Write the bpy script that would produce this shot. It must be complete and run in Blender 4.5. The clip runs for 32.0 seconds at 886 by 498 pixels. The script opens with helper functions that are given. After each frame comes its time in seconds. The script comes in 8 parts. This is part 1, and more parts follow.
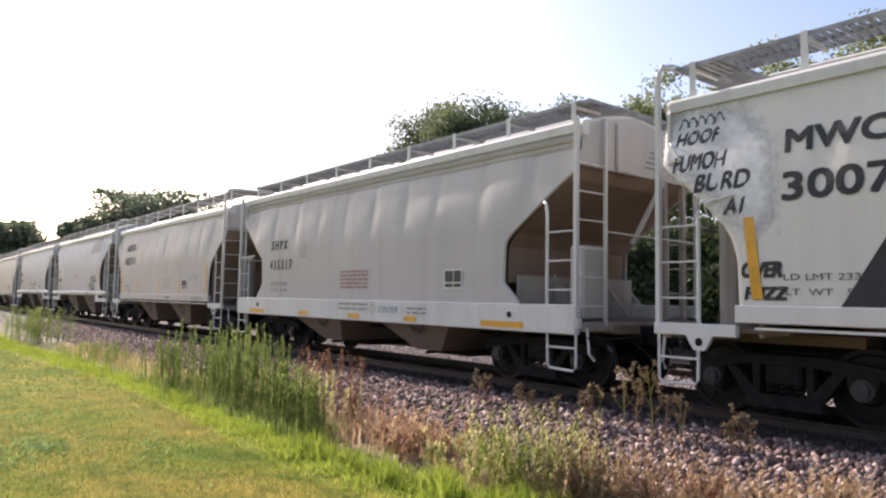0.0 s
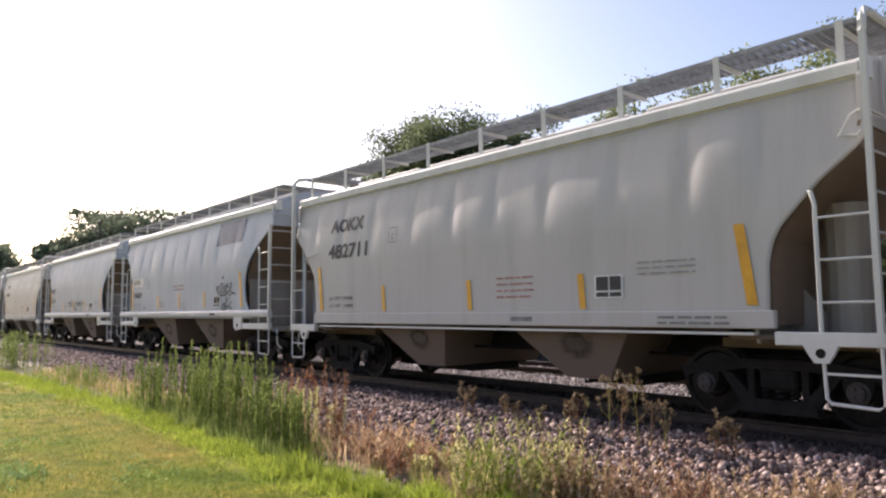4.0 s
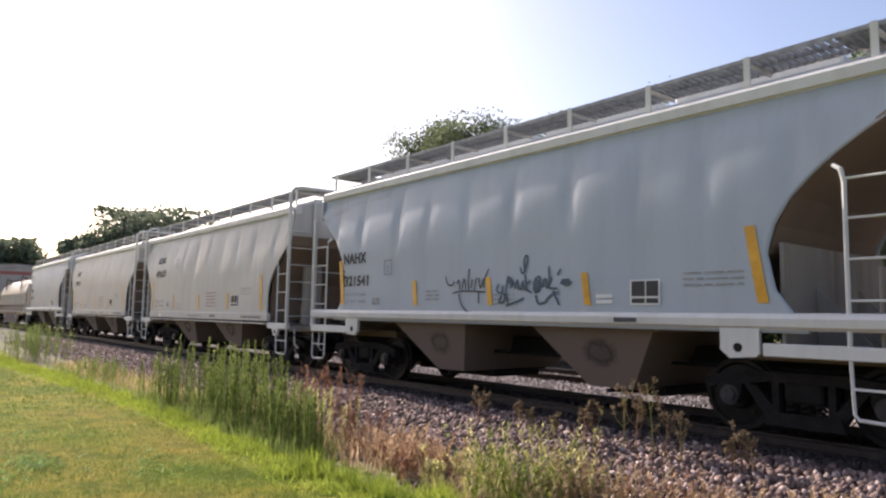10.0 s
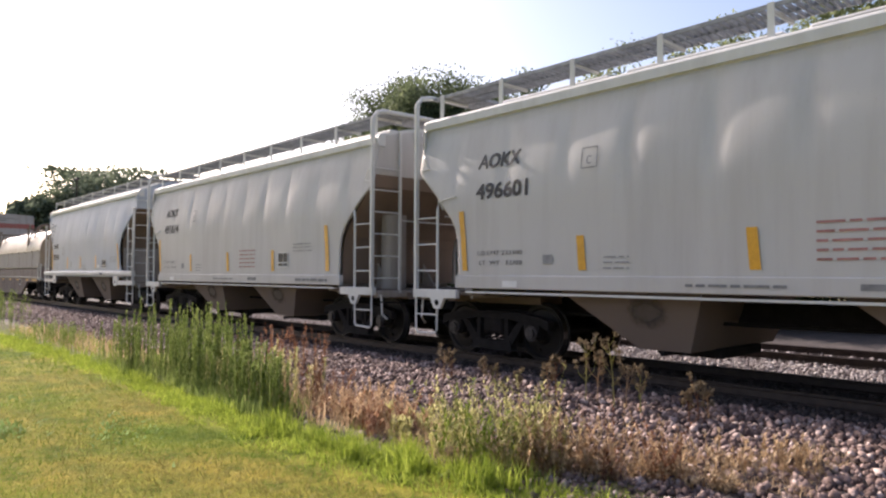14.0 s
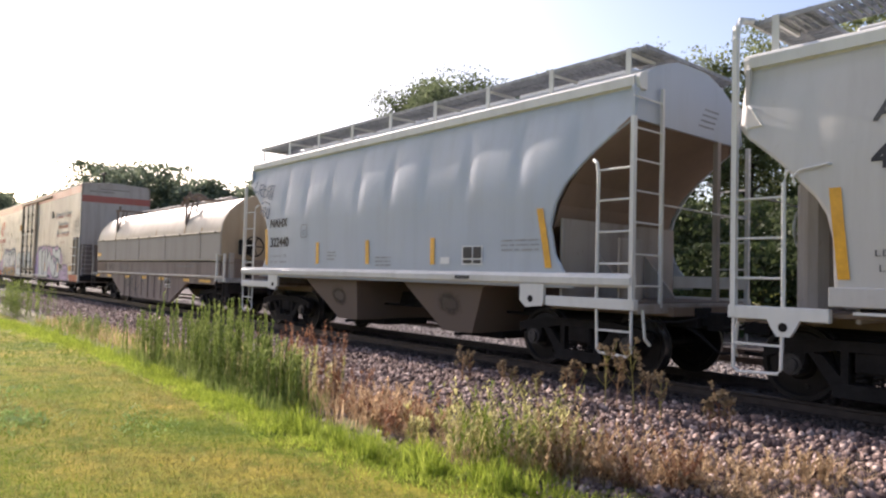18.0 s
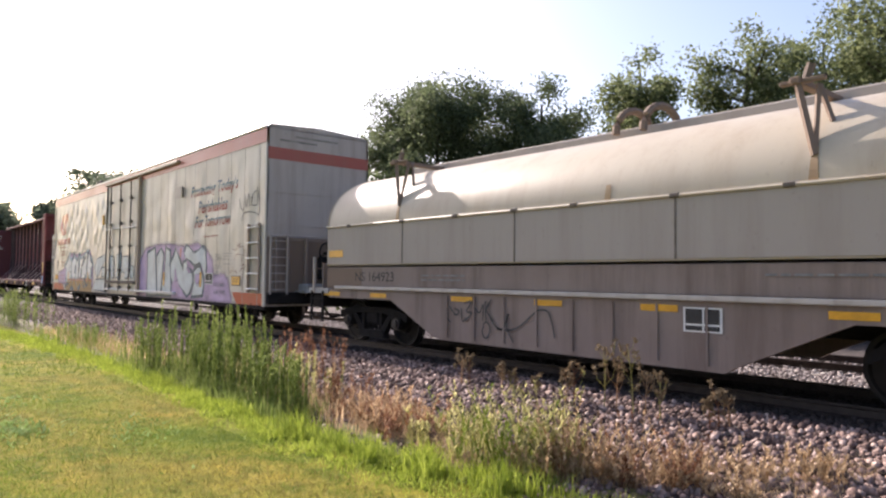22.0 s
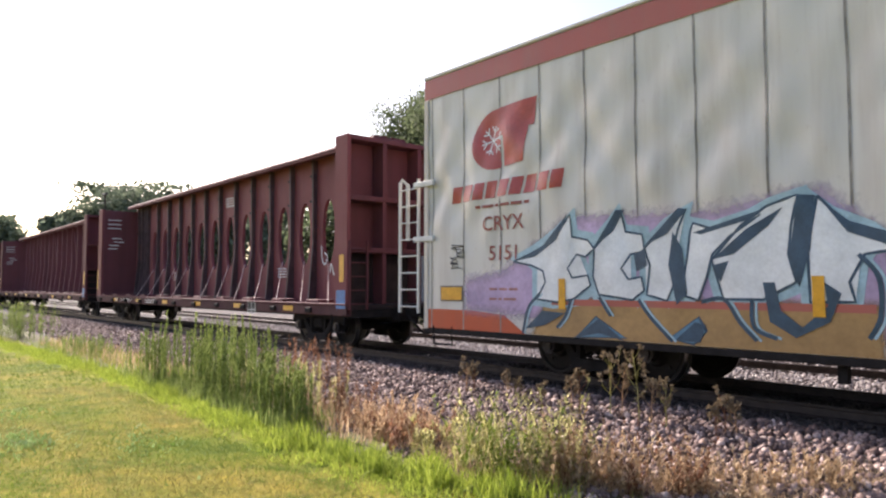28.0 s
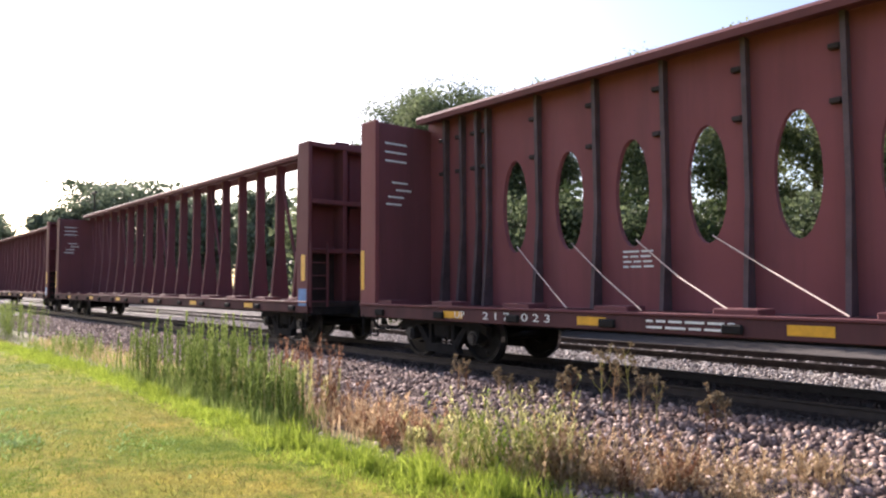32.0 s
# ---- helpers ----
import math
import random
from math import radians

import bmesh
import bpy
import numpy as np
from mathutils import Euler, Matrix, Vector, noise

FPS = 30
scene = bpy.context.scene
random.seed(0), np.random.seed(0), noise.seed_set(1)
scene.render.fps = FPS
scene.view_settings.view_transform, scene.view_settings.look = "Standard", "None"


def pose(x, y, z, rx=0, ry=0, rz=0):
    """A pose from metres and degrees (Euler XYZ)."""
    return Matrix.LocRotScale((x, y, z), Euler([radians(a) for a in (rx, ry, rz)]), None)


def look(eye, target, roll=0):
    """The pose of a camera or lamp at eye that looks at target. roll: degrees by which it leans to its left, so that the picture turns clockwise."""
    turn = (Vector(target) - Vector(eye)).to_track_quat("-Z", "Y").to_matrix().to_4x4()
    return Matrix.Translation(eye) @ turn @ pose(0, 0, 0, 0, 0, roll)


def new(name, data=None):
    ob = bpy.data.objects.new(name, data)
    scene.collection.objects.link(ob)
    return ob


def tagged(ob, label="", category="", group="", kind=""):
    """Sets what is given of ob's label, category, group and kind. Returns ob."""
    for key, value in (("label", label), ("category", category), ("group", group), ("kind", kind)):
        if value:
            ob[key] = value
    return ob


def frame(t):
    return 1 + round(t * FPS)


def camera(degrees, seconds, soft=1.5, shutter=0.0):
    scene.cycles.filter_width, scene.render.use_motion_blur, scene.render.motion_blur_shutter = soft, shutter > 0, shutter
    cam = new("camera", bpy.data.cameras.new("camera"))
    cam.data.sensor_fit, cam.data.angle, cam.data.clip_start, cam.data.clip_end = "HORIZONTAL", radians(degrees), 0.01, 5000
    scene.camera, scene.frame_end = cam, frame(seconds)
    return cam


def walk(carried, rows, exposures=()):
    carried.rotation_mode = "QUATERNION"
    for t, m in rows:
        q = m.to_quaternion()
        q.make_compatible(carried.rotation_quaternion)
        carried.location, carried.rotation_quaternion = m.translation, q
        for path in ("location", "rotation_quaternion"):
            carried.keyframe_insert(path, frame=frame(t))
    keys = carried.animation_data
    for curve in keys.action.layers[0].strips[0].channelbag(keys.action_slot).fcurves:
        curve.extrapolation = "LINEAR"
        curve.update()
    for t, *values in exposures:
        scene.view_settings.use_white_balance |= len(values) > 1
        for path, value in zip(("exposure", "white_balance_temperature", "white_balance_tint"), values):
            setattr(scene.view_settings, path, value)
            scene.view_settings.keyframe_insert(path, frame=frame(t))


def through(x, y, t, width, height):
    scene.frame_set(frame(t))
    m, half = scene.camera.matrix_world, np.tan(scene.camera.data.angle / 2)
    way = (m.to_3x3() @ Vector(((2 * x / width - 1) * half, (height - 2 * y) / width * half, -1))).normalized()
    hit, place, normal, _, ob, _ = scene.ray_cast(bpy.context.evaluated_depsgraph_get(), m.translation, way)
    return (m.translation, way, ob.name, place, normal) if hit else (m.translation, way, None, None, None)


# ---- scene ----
cam = camera(65.3, 32.0, 2.3)

# seconds, eye x, y, z, tilt, lean, turn: a hand-held camera on the lawn
PATH = [
    (0, 0.005, -0.014, 1.403, 94.08, -0.95, 50.84),
    (0.5, 0.005, -0.015, 1.403, 94.09, -0.71, 50.80),
    (1, 0.006, -0.014, 1.403, 94.15, -0.48, 50.64),
    (1.5, 0.010, -0.014, 1.402, 93.92, -0.48, 50.29),
    (2, 0.006, -0.015, 1.404, 93.89, -0.36, 50.20),
    (2.5, 0.005, -0.017, 1.404, 94.33, -0.31, 50.06),
    (3, 0.001, -0.017, 1.406, 94.68, -0.59, 50.20),
    (3.5, 0.002, -0.017, 1.406, 94.99, 0.48, 49.57),
    (5.5, 0.007, -0.012, 1.404, 95.88, 0.22, 49.22),
    (6, 0.009, -0.007, 1.404, 96.09, 0.10, 49.26),
    (6.5, 0.009, -0.002, 1.403, 96.10, 0.30, 49.25),
    (7, 0.009, 0.002, 1.402, 96.20, 0.58, 49.59),
    (7.5, 0.010, 0.002, 1.400, 96.35, 0.04, 49.65),
    (8, 0.012, 0.005, 1.398, 95.87, -0.61, 49.66),
    (8.5, 0.011, 0.007, 1.399, 95.73, -0.24, 49.75),
    (9, 0.012, 0.007, 1.399, 95.60, -0.27, 50.17),
    (9.5, 0.014, 0.009, 1.398, 96.22, -0.32, 50.73),
    (10, 0.012, 0.010, 1.397, 95.49, -0.94, 50.88),
    (10.5, 0.013, 0.011, 1.398, 95.03, -1.70, 50.85),
    (11, 0.010, 0.015, 1.397, 94.34, -1.64, 51.03),
    (11.5, 0.005, 0.015, 1.397, 93.88, -1.29, 50.65),
    (12, -0.000, 0.012, 1.396, 93.38, -1.13, 50.22),
    (12.5, -0.003, 0.007, 1.396, 92.98, -1.45, 49.33),
    (13, -0.006, 0.005, 1.396, 92.67, -0.77, 48.61),
    (13.5, -0.006, 0.003, 1.397, 92.34, -0.41, 48.15),
    (15.5, -0.007, 0.006, 1.394, 91.69, 0.20, 47.58),
    (16, -0.004, 0.007, 1.392, 91.74, 0.44, 47.93),
    (16.5, -0.002, 0.007, 1.391, 92.16, -0.66, 48.08),
    (17, -0.005, 0.007, 1.390, 91.97, -0.58, 48.49),
    (17.5, -0.014, 0.003, 1.393, 91.98, -0.93, 49.44),
    (18, -0.020, 0.001, 1.394, 92.21, -1.49, 49.51),
    (18.5, -0.023, -0.000, 1.397, 92.26, -0.50, 49.70),
    (19, -0.022, 0.001, 1.399, 92.25, -0.67, 49.85),
    (19.5, -0.018, 0.003, 1.401, 92.24, -0.39, 49.96),
    (20, -0.018, 0.005, 1.402, 92.37, -0.56, 50.26),
    (20.5, -0.018, 0.004, 1.403, 92.31, -0.57, 50.43),
    (21, -0.015, 0.004, 1.404, 92.31, -0.57, 50.50),
    (21.5, -0.011, 0.002, 1.404, 92.41, -0.60, 49.85),
    (22, -0.008, 0.000, 1.402, 92.43, -0.56, 49.37),
    (22.5, -0.005, -0.001, 1.403, 92.52, -0.27, 49.16),
    (23, -0.001, -0.003, 1.403, 92.90, -0.17, 48.91),
    (23.5, 0.003, -0.004, 1.404, 93.23, -0.24, 48.77),
    (24, 0.003, -0.002, 1.403, 93.36, -0.55, 49.01),
    (24.5, 0.003, -0.002, 1.403, 93.41, 0.07, 49.37),
    (25, 0.000, -0.001, 1.402, 93.36, -0.04, 49.71),
    (25.5, 0.001, -0.001, 1.402, 93.29, -0.02, 49.79),
    (27.5, 0.001, -0.002, 1.403, 93.14, -0.21, 49.63),
    (28, 0.001, -0.000, 1.404, 93.10, 0.01, 49.73),
    (28.5, -0.003, -0.001, 1.405, 93.25, -0.50, 49.57),
    (29, -0.003, -0.002, 1.404, 93.34, -0.52, 49.54),
    (29.5, -0.002, -0.003, 1.405, 93.42, -0.70, 49.44),
    (30, 0.003, -0.003, 1.402, 93.41, -0.49, 49.32),
    (30.5, 0.005, -0.002, 1.401, 93.32, -0.30, 49.22),
    (31, 0.002, -0.000, 1.399, 93.26, -0.19, 49.16),
    (31.5, 0.000, 0.001, 1.399, 93.12, -0.23, 49.16),
    (32, 0.002, 0.002, 1.398, 92.97, 0.14, 49.05),
]
walk(cam, [(t, pose(*p)) for t, *p in PATH], ((0.0, 0.76, 6520, 22), (4.0, 0.64, 6520, 22), (10.0, 0.55, 6500, 22), (12.0, 0.50, 6510, 22), (14.0, 0.68, 6530, 22), (20.0, 0.79, 6530, 22), (25.0, 0.88, 6440, 22), (28.0, 0.97, 6420, 21), (32.0, 1.10, 6390, 20)))

# how far the train has rolled (metres along +x) at each second
ROLLED = [0.00, 4.39, 8.81, 13.27, 17.75, 22.23, 26.73, 31.24, 35.76, 40.30, 44.87, 49.48, 54.13, 58.80, 63.51, 68.23, 72.97, 77.74, 82.52, 87.31, 92.12, 96.95, 101.79, 106.69, 111.64, 116.66, 121.74, 126.86, 132.03, 137.24, 142.48, 147.76, 153.08]

# ---- light: morning sun along the track, a little beyond it ----
SUN_EL, SUN_AZ = 31.0, 87.2          # elevation; azimuth from +y towards -x
world = bpy.data.worlds.new("world")
scene.world = world
world.use_nodes = True
wn = world.node_tree
sky = wn.nodes.new("ShaderNodeTexSky")
sky.sky_type, sky.sun_disc = "NISHITA", False
sky.sun_elevation, sky.sun_rotation = radians(SUN_EL), radians(-SUN_AZ)
sky.air_density, sky.dust_density, sky.ozone_density = 1.0, 2.4, 1.0
wn.nodes["Background"].inputs["Strength"].default_value = 0.14
wn.links.new(sky.outputs["Color"], wn.nodes["Background"].inputs["Color"])
sun = new("sun", bpy.data.lights.new("sun", "SUN"))
sun.data.energy, sun.data.angle, sun.data.color = 5.0, radians(0.53), (1.0, 0.93, 0.81)
to_sun = Vector((-math.sin(radians(SUN_AZ)) * math.cos(radians(SUN_EL)), math.cos(radians(SUN_AZ)) * math.cos(radians(SUN_EL)), math.sin(radians(SUN_EL))))
sun.matrix_world = look(to_sun * 60, (0, 0, 0))


# ---- materials ----
def ramp(nt, stops):
    n = nt.nodes.new("ShaderNodeValToRGB")
    while len(n.color_ramp.elements) < len(stops):
        n.color_ramp.elements.new(0.5)
    for e, (p, c) in zip(n.color_ramp.elements, stops):
        e.position, e.color = p, (*c, 1) if len(c) == 3 else c
    return n


def noise_tex(nt, scale, detail=4, rough=0.6, stretch=None, coord="Object", seed=None):
    tc = nt.nodes.new("ShaderNodeTexCoord")
    n = nt.nodes.new("ShaderNodeTexNoise")
    n.inputs["Scale"].default_value, n.inputs["Detail"].default_value, n.inputs["Roughness"].default_value = scale, detail, rough
    src = tc.outputs[coord]
    if stretch:
        mp = nt.nodes.new("ShaderNodeMapping")
        mp.inputs["Scale"].default_value = stretch
        if seed:
            mp.inputs["Location"].default_value = (seed, seed * 1.7, seed * 0.6)
        nt.links.new(src, mp.inputs["Vector"])
        src = mp.outputs["Vector"]
    nt.links.new(src, n.inputs["Vector"])
    return n


def blend(nt, fac, a, b, mode="MIX"):
    m = nt.nodes.new("ShaderNodeMix")
    m.data_type, m.blend_type = "RGBA", mode
    for sock, v in ((m.inputs[0], fac), (m.inputs[6], a), (m.inputs[7], b)):
        if isinstance(v, (int, float)):
            sock.default_value = v
        elif isinstance(v, tuple):
            sock.default_value = (*v, 1)
        else:
            nt.links.new(v, sock)
    return m.outputs[2]


def plain(name, color, rough=0.6, metal=0.0, vary=0.25, scale=3.0, bump=0.0, bump_scale=40.0, spread=0.0, spec=0.5):
    """A surface with a base colour that varies at two scales and, if wanted, from piece to piece."""
    m = bpy.data.materials.new(name)
    m.use_nodes = True
    nt = m.node_tree
    b = nt.nodes["Principled BSDF"]
    b.inputs["Roughness"].default_value, b.inputs["Metallic"].default_value = rough, metal
    b.inputs["Specular IOR Level"].default_value = spec
    big, fine = noise_tex(nt, scale), noise_tex(nt, scale * 9, 3)
    dark, light = tuple(c * (1 - vary) for c in color), tuple(min(c * (1 + vary * 0.7), 0.95) for c in color)
    r1, r2 = ramp(nt, [(0.3, dark), (0.7, light)]), ramp(nt, [(0.35, (1 - vary * 0.6,) * 3), (0.65, (1, 1, 1))])
    nt.links.new(big.outputs["Fac"], r1.inputs[0])
    nt.links.new(fine.outputs["Fac"], r2.inputs[0])
    col = blend(nt, 1.0, r1.outputs[0], r2.outputs[0], "MULTIPLY")
    if spread:
        oi = nt.nodes.new("ShaderNodeObjectInfo")
        rr = ramp(nt, [(0.0, (1 - spread,) * 3), (1.0, (1, 1, 1))])
        nt.links.new(oi.outputs["Random"], rr.inputs[0])
        col = blend(nt, 1.0, col, rr.outputs[0], "MULTIPLY")
    nt.links.new(col, b.inputs["Base Color"])
    if bump:
        bn, bp = noise_tex(nt, bump_scale, 5), nt.nodes.new("ShaderNodeBump")
        bp.inputs["Strength"].default_value, bp.inputs["Distance"].default_value = bump, 0.02
        nt.links.new(bn.outputs["Fac"], bp.inputs["Height"])
        nt.links.new(bp.outputs["Normal"], b.inputs["Normal"])
    return m


def car_paint(name, color, dirt=(0.16, 0.12, 0.09), grime=0.5, rough=0.45, seed=1.0, fade=0.12, spots=None):
    """Weathered car paint: vertical grime streaks, blotches of road dust, fine specks of rust."""
    m = bpy.data.materials.new(name)
    m.use_nodes = True
    nt = m.node_tree
    b = nt.nodes["Principled BSDF"]
    b.inputs["Specular IOR Level"].default_value = 0.32
    streak = noise_tex(nt, 1.0, 5, 0.65, (2.6, 2.6, 0.22), seed=seed)
    blot = noise_tex(nt, 0.9, 5, 0.6, (1, 1, 1), seed=seed + 3)
    fine = noise_tex(nt, 14.0, 4, 0.7, (1, 1, 0.5), seed=seed + 5)
    sr = ramp(nt, [(0.46, (0, 0, 0)), (0.78, (grime,) * 3)])
    br = ramp(nt, [(0.42, (0, 0, 0)), (0.75, (grime * 0.7,) * 3)])
    fr = ramp(nt, [(0.62, (0, 0, 0)), (0.8, (grime * 0.8,) * 3)])
    for t, r in ((streak, sr), (blot, br), (fine, fr)):
        nt.links.new(t.outputs["Fac"], r.inputs[0])
    pale = tuple(min(1.0, c * (1 + fade)) for c in color)
    c0 = blend(nt, blot.outputs["Fac"], color, pale)
    c1 = blend(nt, sr.outputs[0], c0, dirt)
    c2 = blend(nt, br.outputs[0], c1, tuple(0.5 * (a + d) for a, d in zip(color, dirt)))
    c3 = blend(nt, fr.outputs[0], c2, spots or (0.12, 0.07, 0.05))
    nt.links.new(c3, b.inputs["Base Color"])
    rr = nt.nodes.new("ShaderNodeMapRange")
    rr.inputs["To Min"].default_value, rr.inputs["To Max"].default_value = rough - 0.1, rough + 0.25
    nt.links.new(blot.outputs["Fac"], rr.inputs["Value"])
    nt.links.new(rr.outputs[0], b.inputs["Roughness"])
    bp = nt.nodes.new("ShaderNodeBump")
    bp.inputs["Strength"].default_value, bp.inputs["Distance"].default_value = 0.06, 0.02
    nt.links.new(fine.outputs["Fac"], bp.inputs["Height"])
    nt.links.new(bp.outputs["Normal"], b.inputs["Normal"])
    return m


# ---- mesh tools ----
def mesh_of(name, bm, smooth=False):
    me = bpy.data.meshes.new(name)
    bm.normal_update()
    bm.to_mesh(me)
    bm.free()
    if smooth:
        me.polygons.foreach_set("use_smooth", [True] * len(me.polygons))
        me.update()
    return me


def part(name, bm, material, parent=None, label="", smooth=False, at=None):
    """Links a bmesh, or a mesh, as one object under a thing or a part."""
    me = bm if isinstance(bm, bpy.types.Mesh) else mesh_of(name, bm, smooth)
    if not me.materials:
        me.materials.append(material)
    ob = new(name, me)
    ob.parent = parent
    if at is not None:
        ob.matrix_basis = at
    if label:
        ob["label"] = label
    return ob


def box(bm, x0, x1, y0, y1, z0, z1, bevel=0.0):
    vs = [bm.verts.new((x, y, z)) for x in (x0, x1) for y in (y0, y1) for z in (z0, z1)]
    fs = [bm.faces.new([vs[i] for i in f]) for f in ((0, 1, 3, 2), (4, 6, 7, 5), (0, 4, 5, 1), (2, 3, 7, 6), (0, 2, 6, 4), (1, 5, 7, 3))]
    if bevel:
        es = list({e for f in fs for e in f.edges})
        bmesh.ops.bevel(bm, geom=es, offset=bevel, segments=1, affect="EDGES")
    return bm


def cube(*b, bevel=0.0):
    return box(bmesh.new(), *b, bevel=bevel)


def prism(bm, profile, lo, hi, axis="y"):
    """Extrudes a closed outline of (a, b) from lo to hi along an axis; (a, b) are the other two in order."""
    def at(a, b, c):
        return (a, c, b) if axis == "y" else (c, a, b) if axis == "x" else (a, b, c)
    v0 = [bm.verts.new(at(a, b, lo)) for a, b in profile]
    v1 = [bm.verts.new(at(a, b, hi)) for a, b in profile]
    n = len(profile)
    bm.faces.new(v0), bm.faces.new(v1[::-1])
    for i in range(n):
        bm.faces.new((v0[i], v1[i], v1[(i + 1) % n], v0[(i + 1) % n]))
    bmesh.ops.recalc_face_normals(bm, faces=bm.faces[:])
    return bm


def tube(bm, pts, r, n=6, r_end=None):
    """A round bar along a line of points."""
    pts = [Vector(p) for p in pts]
    rings = []
    for i, p in enumerate(pts):
        d = (pts[min(i + 1, len(pts) - 1)] - pts[max(i - 1, 0)]).normalized()
        u = d.cross(Vector((0, 0, 1)) if abs(d.z) < 0.9 else Vector((1, 0, 0))).normalized()
        w = d.cross(u)
        k = r if r_end is None else r + (r_end - r) * i / (len(pts) - 1)
        rings.append([bm.verts.new(p + (u * math.cos(a) + w * math.sin(a)) * k) for a in (2 * math.pi * j / n for j in range(n))])
    for a, b in zip(rings, rings[1:]):
        for j in range(n):
            bm.faces.new((a[j], a[(j + 1) % n], b[(j + 1) % n], b[j]))
    bm.faces.new(rings[0][::-1]), bm.faces.new(rings[-1])
    return bm


def disc(bm, c, r, half, n=24, axis="y"):
    ring = [(c[0] + r * math.cos(2 * math.pi * i / n), c[2] + r * math.sin(2 * math.pi * i / n)) for i in range(n)]
    return prism(bm, ring, c[1] - half, c[1] + half, axis)


def to_span(ob, x0, x1, z0, z1):
    """Fits letters into the span x0 to x1, z0 to z1."""
    co = [v.co.copy() for v in ob.data.vertices]
    lo, hi = min(c.x for c in co), max(c.x for c in co)
    bot, top = min(c.z for c in co), max(c.z for c in co)
    for v in ob.data.vertices:
        v.co.x = x0 + (v.co.x - lo) / (hi - lo) * (x1 - x0)
        v.co.z = z0 + (v.co.z - bot) / (top - bot) * (z1 - z0)


def lettering(name, text, x, y, z, size, material, parent, stretch=1.0, align="LEFT", shear=0.0, bold=0.0):
    """Painted letters on the near side, read by someone who looks along +y; (x, z) is the baseline's start."""
    cu = bpy.data.curves.new(name, "FONT")
    cu.body, cu.size, cu.align_x, cu.shear, cu.resolution_u, cu.offset = text, size, align, shear, 3, bold
    tmp = bpy.data.objects.new(name, cu)
    me = bpy.data.meshes.new_from_object(tmp)
    bpy.data.objects.remove(tmp)
    bpy.data.curves.remove(cu)
    me.name = name
    me.transform(Matrix(((stretch, 0, 0, x), (0, 0, 1, y), (0, 1, 0, z), (0, 0, 0, 1))))
    me.materials.clear()
    return part(name, me, material, parent)


# ---- paints and metals ----
M_GREY = car_paint("weathered_grey_paint", (0.445, 0.43, 0.41), grime=0.22, seed=2.0)
M_BLUEGREY = car_paint("blue_grey_paint", (0.375, 0.418, 0.468), grime=0.18, seed=7.0)
M_TAN = car_paint("tan_grey_paint", (0.485, 0.472, 0.448), grime=0.2, seed=11.0)
M_WHITE = car_paint("off_white_paint", (0.62, 0.60, 0.555), grime=0.18, seed=5.0)
M_RIM = car_paint("pale_trim_paint", (0.60, 0.60, 0.57), grime=0.25, seed=4.0)
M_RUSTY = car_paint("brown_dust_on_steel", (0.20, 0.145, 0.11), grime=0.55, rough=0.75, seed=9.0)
# Tan dust, darkened further to carry the shade under the cars.
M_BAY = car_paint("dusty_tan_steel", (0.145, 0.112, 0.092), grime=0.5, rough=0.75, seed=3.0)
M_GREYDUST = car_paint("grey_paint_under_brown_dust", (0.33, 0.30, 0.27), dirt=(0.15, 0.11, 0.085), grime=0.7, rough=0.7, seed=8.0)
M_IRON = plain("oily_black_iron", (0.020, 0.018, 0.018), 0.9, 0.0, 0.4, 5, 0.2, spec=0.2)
M_WHEEL = plain("wheel_steel", (0.018, 0.015, 0.014), 0.55, 0.6, 0.4, 6)
M_TREAD = plain("polished_tread", (0.20, 0.19, 0.185), 0.3, 0.9, 0.2, 6)
M_CAP = plain("bearing_cap_steel", (0.06, 0.055, 0.058), 0.5, 0.5, 0.3, 8)
M_GRATE = plain("galvanised_grating", (0.33, 0.335, 0.34), 0.6, 0.2, 0.3, 6)
M_BLACK = plain("black_lettering", (0.025, 0.025, 0.028), 0.6, 0, 0.3, 6)
M_FADED = plain("faded_black_lettering", (0.22, 0.22, 0.22), 0.7, 0, 0.3, 6)
M_DARKINK = plain("dark_grey_lettering", (0.07, 0.07, 0.072), 0.7, 0, 0.3, 6)
M_FAINT = plain("worn_grey_lettering", (0.31, 0.31, 0.31), 0.7, 0, 0.3, 6)
M_REDINK = plain("faded_red_lettering", (0.42, 0.20, 0.18), 0.7, 0, 0.3, 6)
M_YELLOW = plain("yellow_reflective_tape", (0.72, 0.36, 0.02), 0.4, 0, 0.2, 4)
M_PATCH = plain("white_patch_paint", (0.72, 0.72, 0.70), 0.5, 0, 0.1, 4)
M_BLUEPATCH2 = car_paint("deeper_blue_grey", (0.33, 0.37, 0.41), grime=0.2, seed=22.0)
M_BLUEPATCH = plain("dark_blue_patch_paint", (0.10, 0.125, 0.18), 0.5, 0, 0.35, 2.0, spec=0.35)

TRACK_Y = 9.55
CARS = []          # every car, with its x at the clip's start


def moving_car(name, x, label, category):
    ob = tagged(new(name), label, category, "cars of the train")
    ob.matrix_basis = pose(x, TRACK_Y, 0)
    CARS.append((ob, x))
    return ob


# ---- running gear ----
WHEELS = []        # every wheelset, which turns as the car rolls
R_WHEEL = 0.457


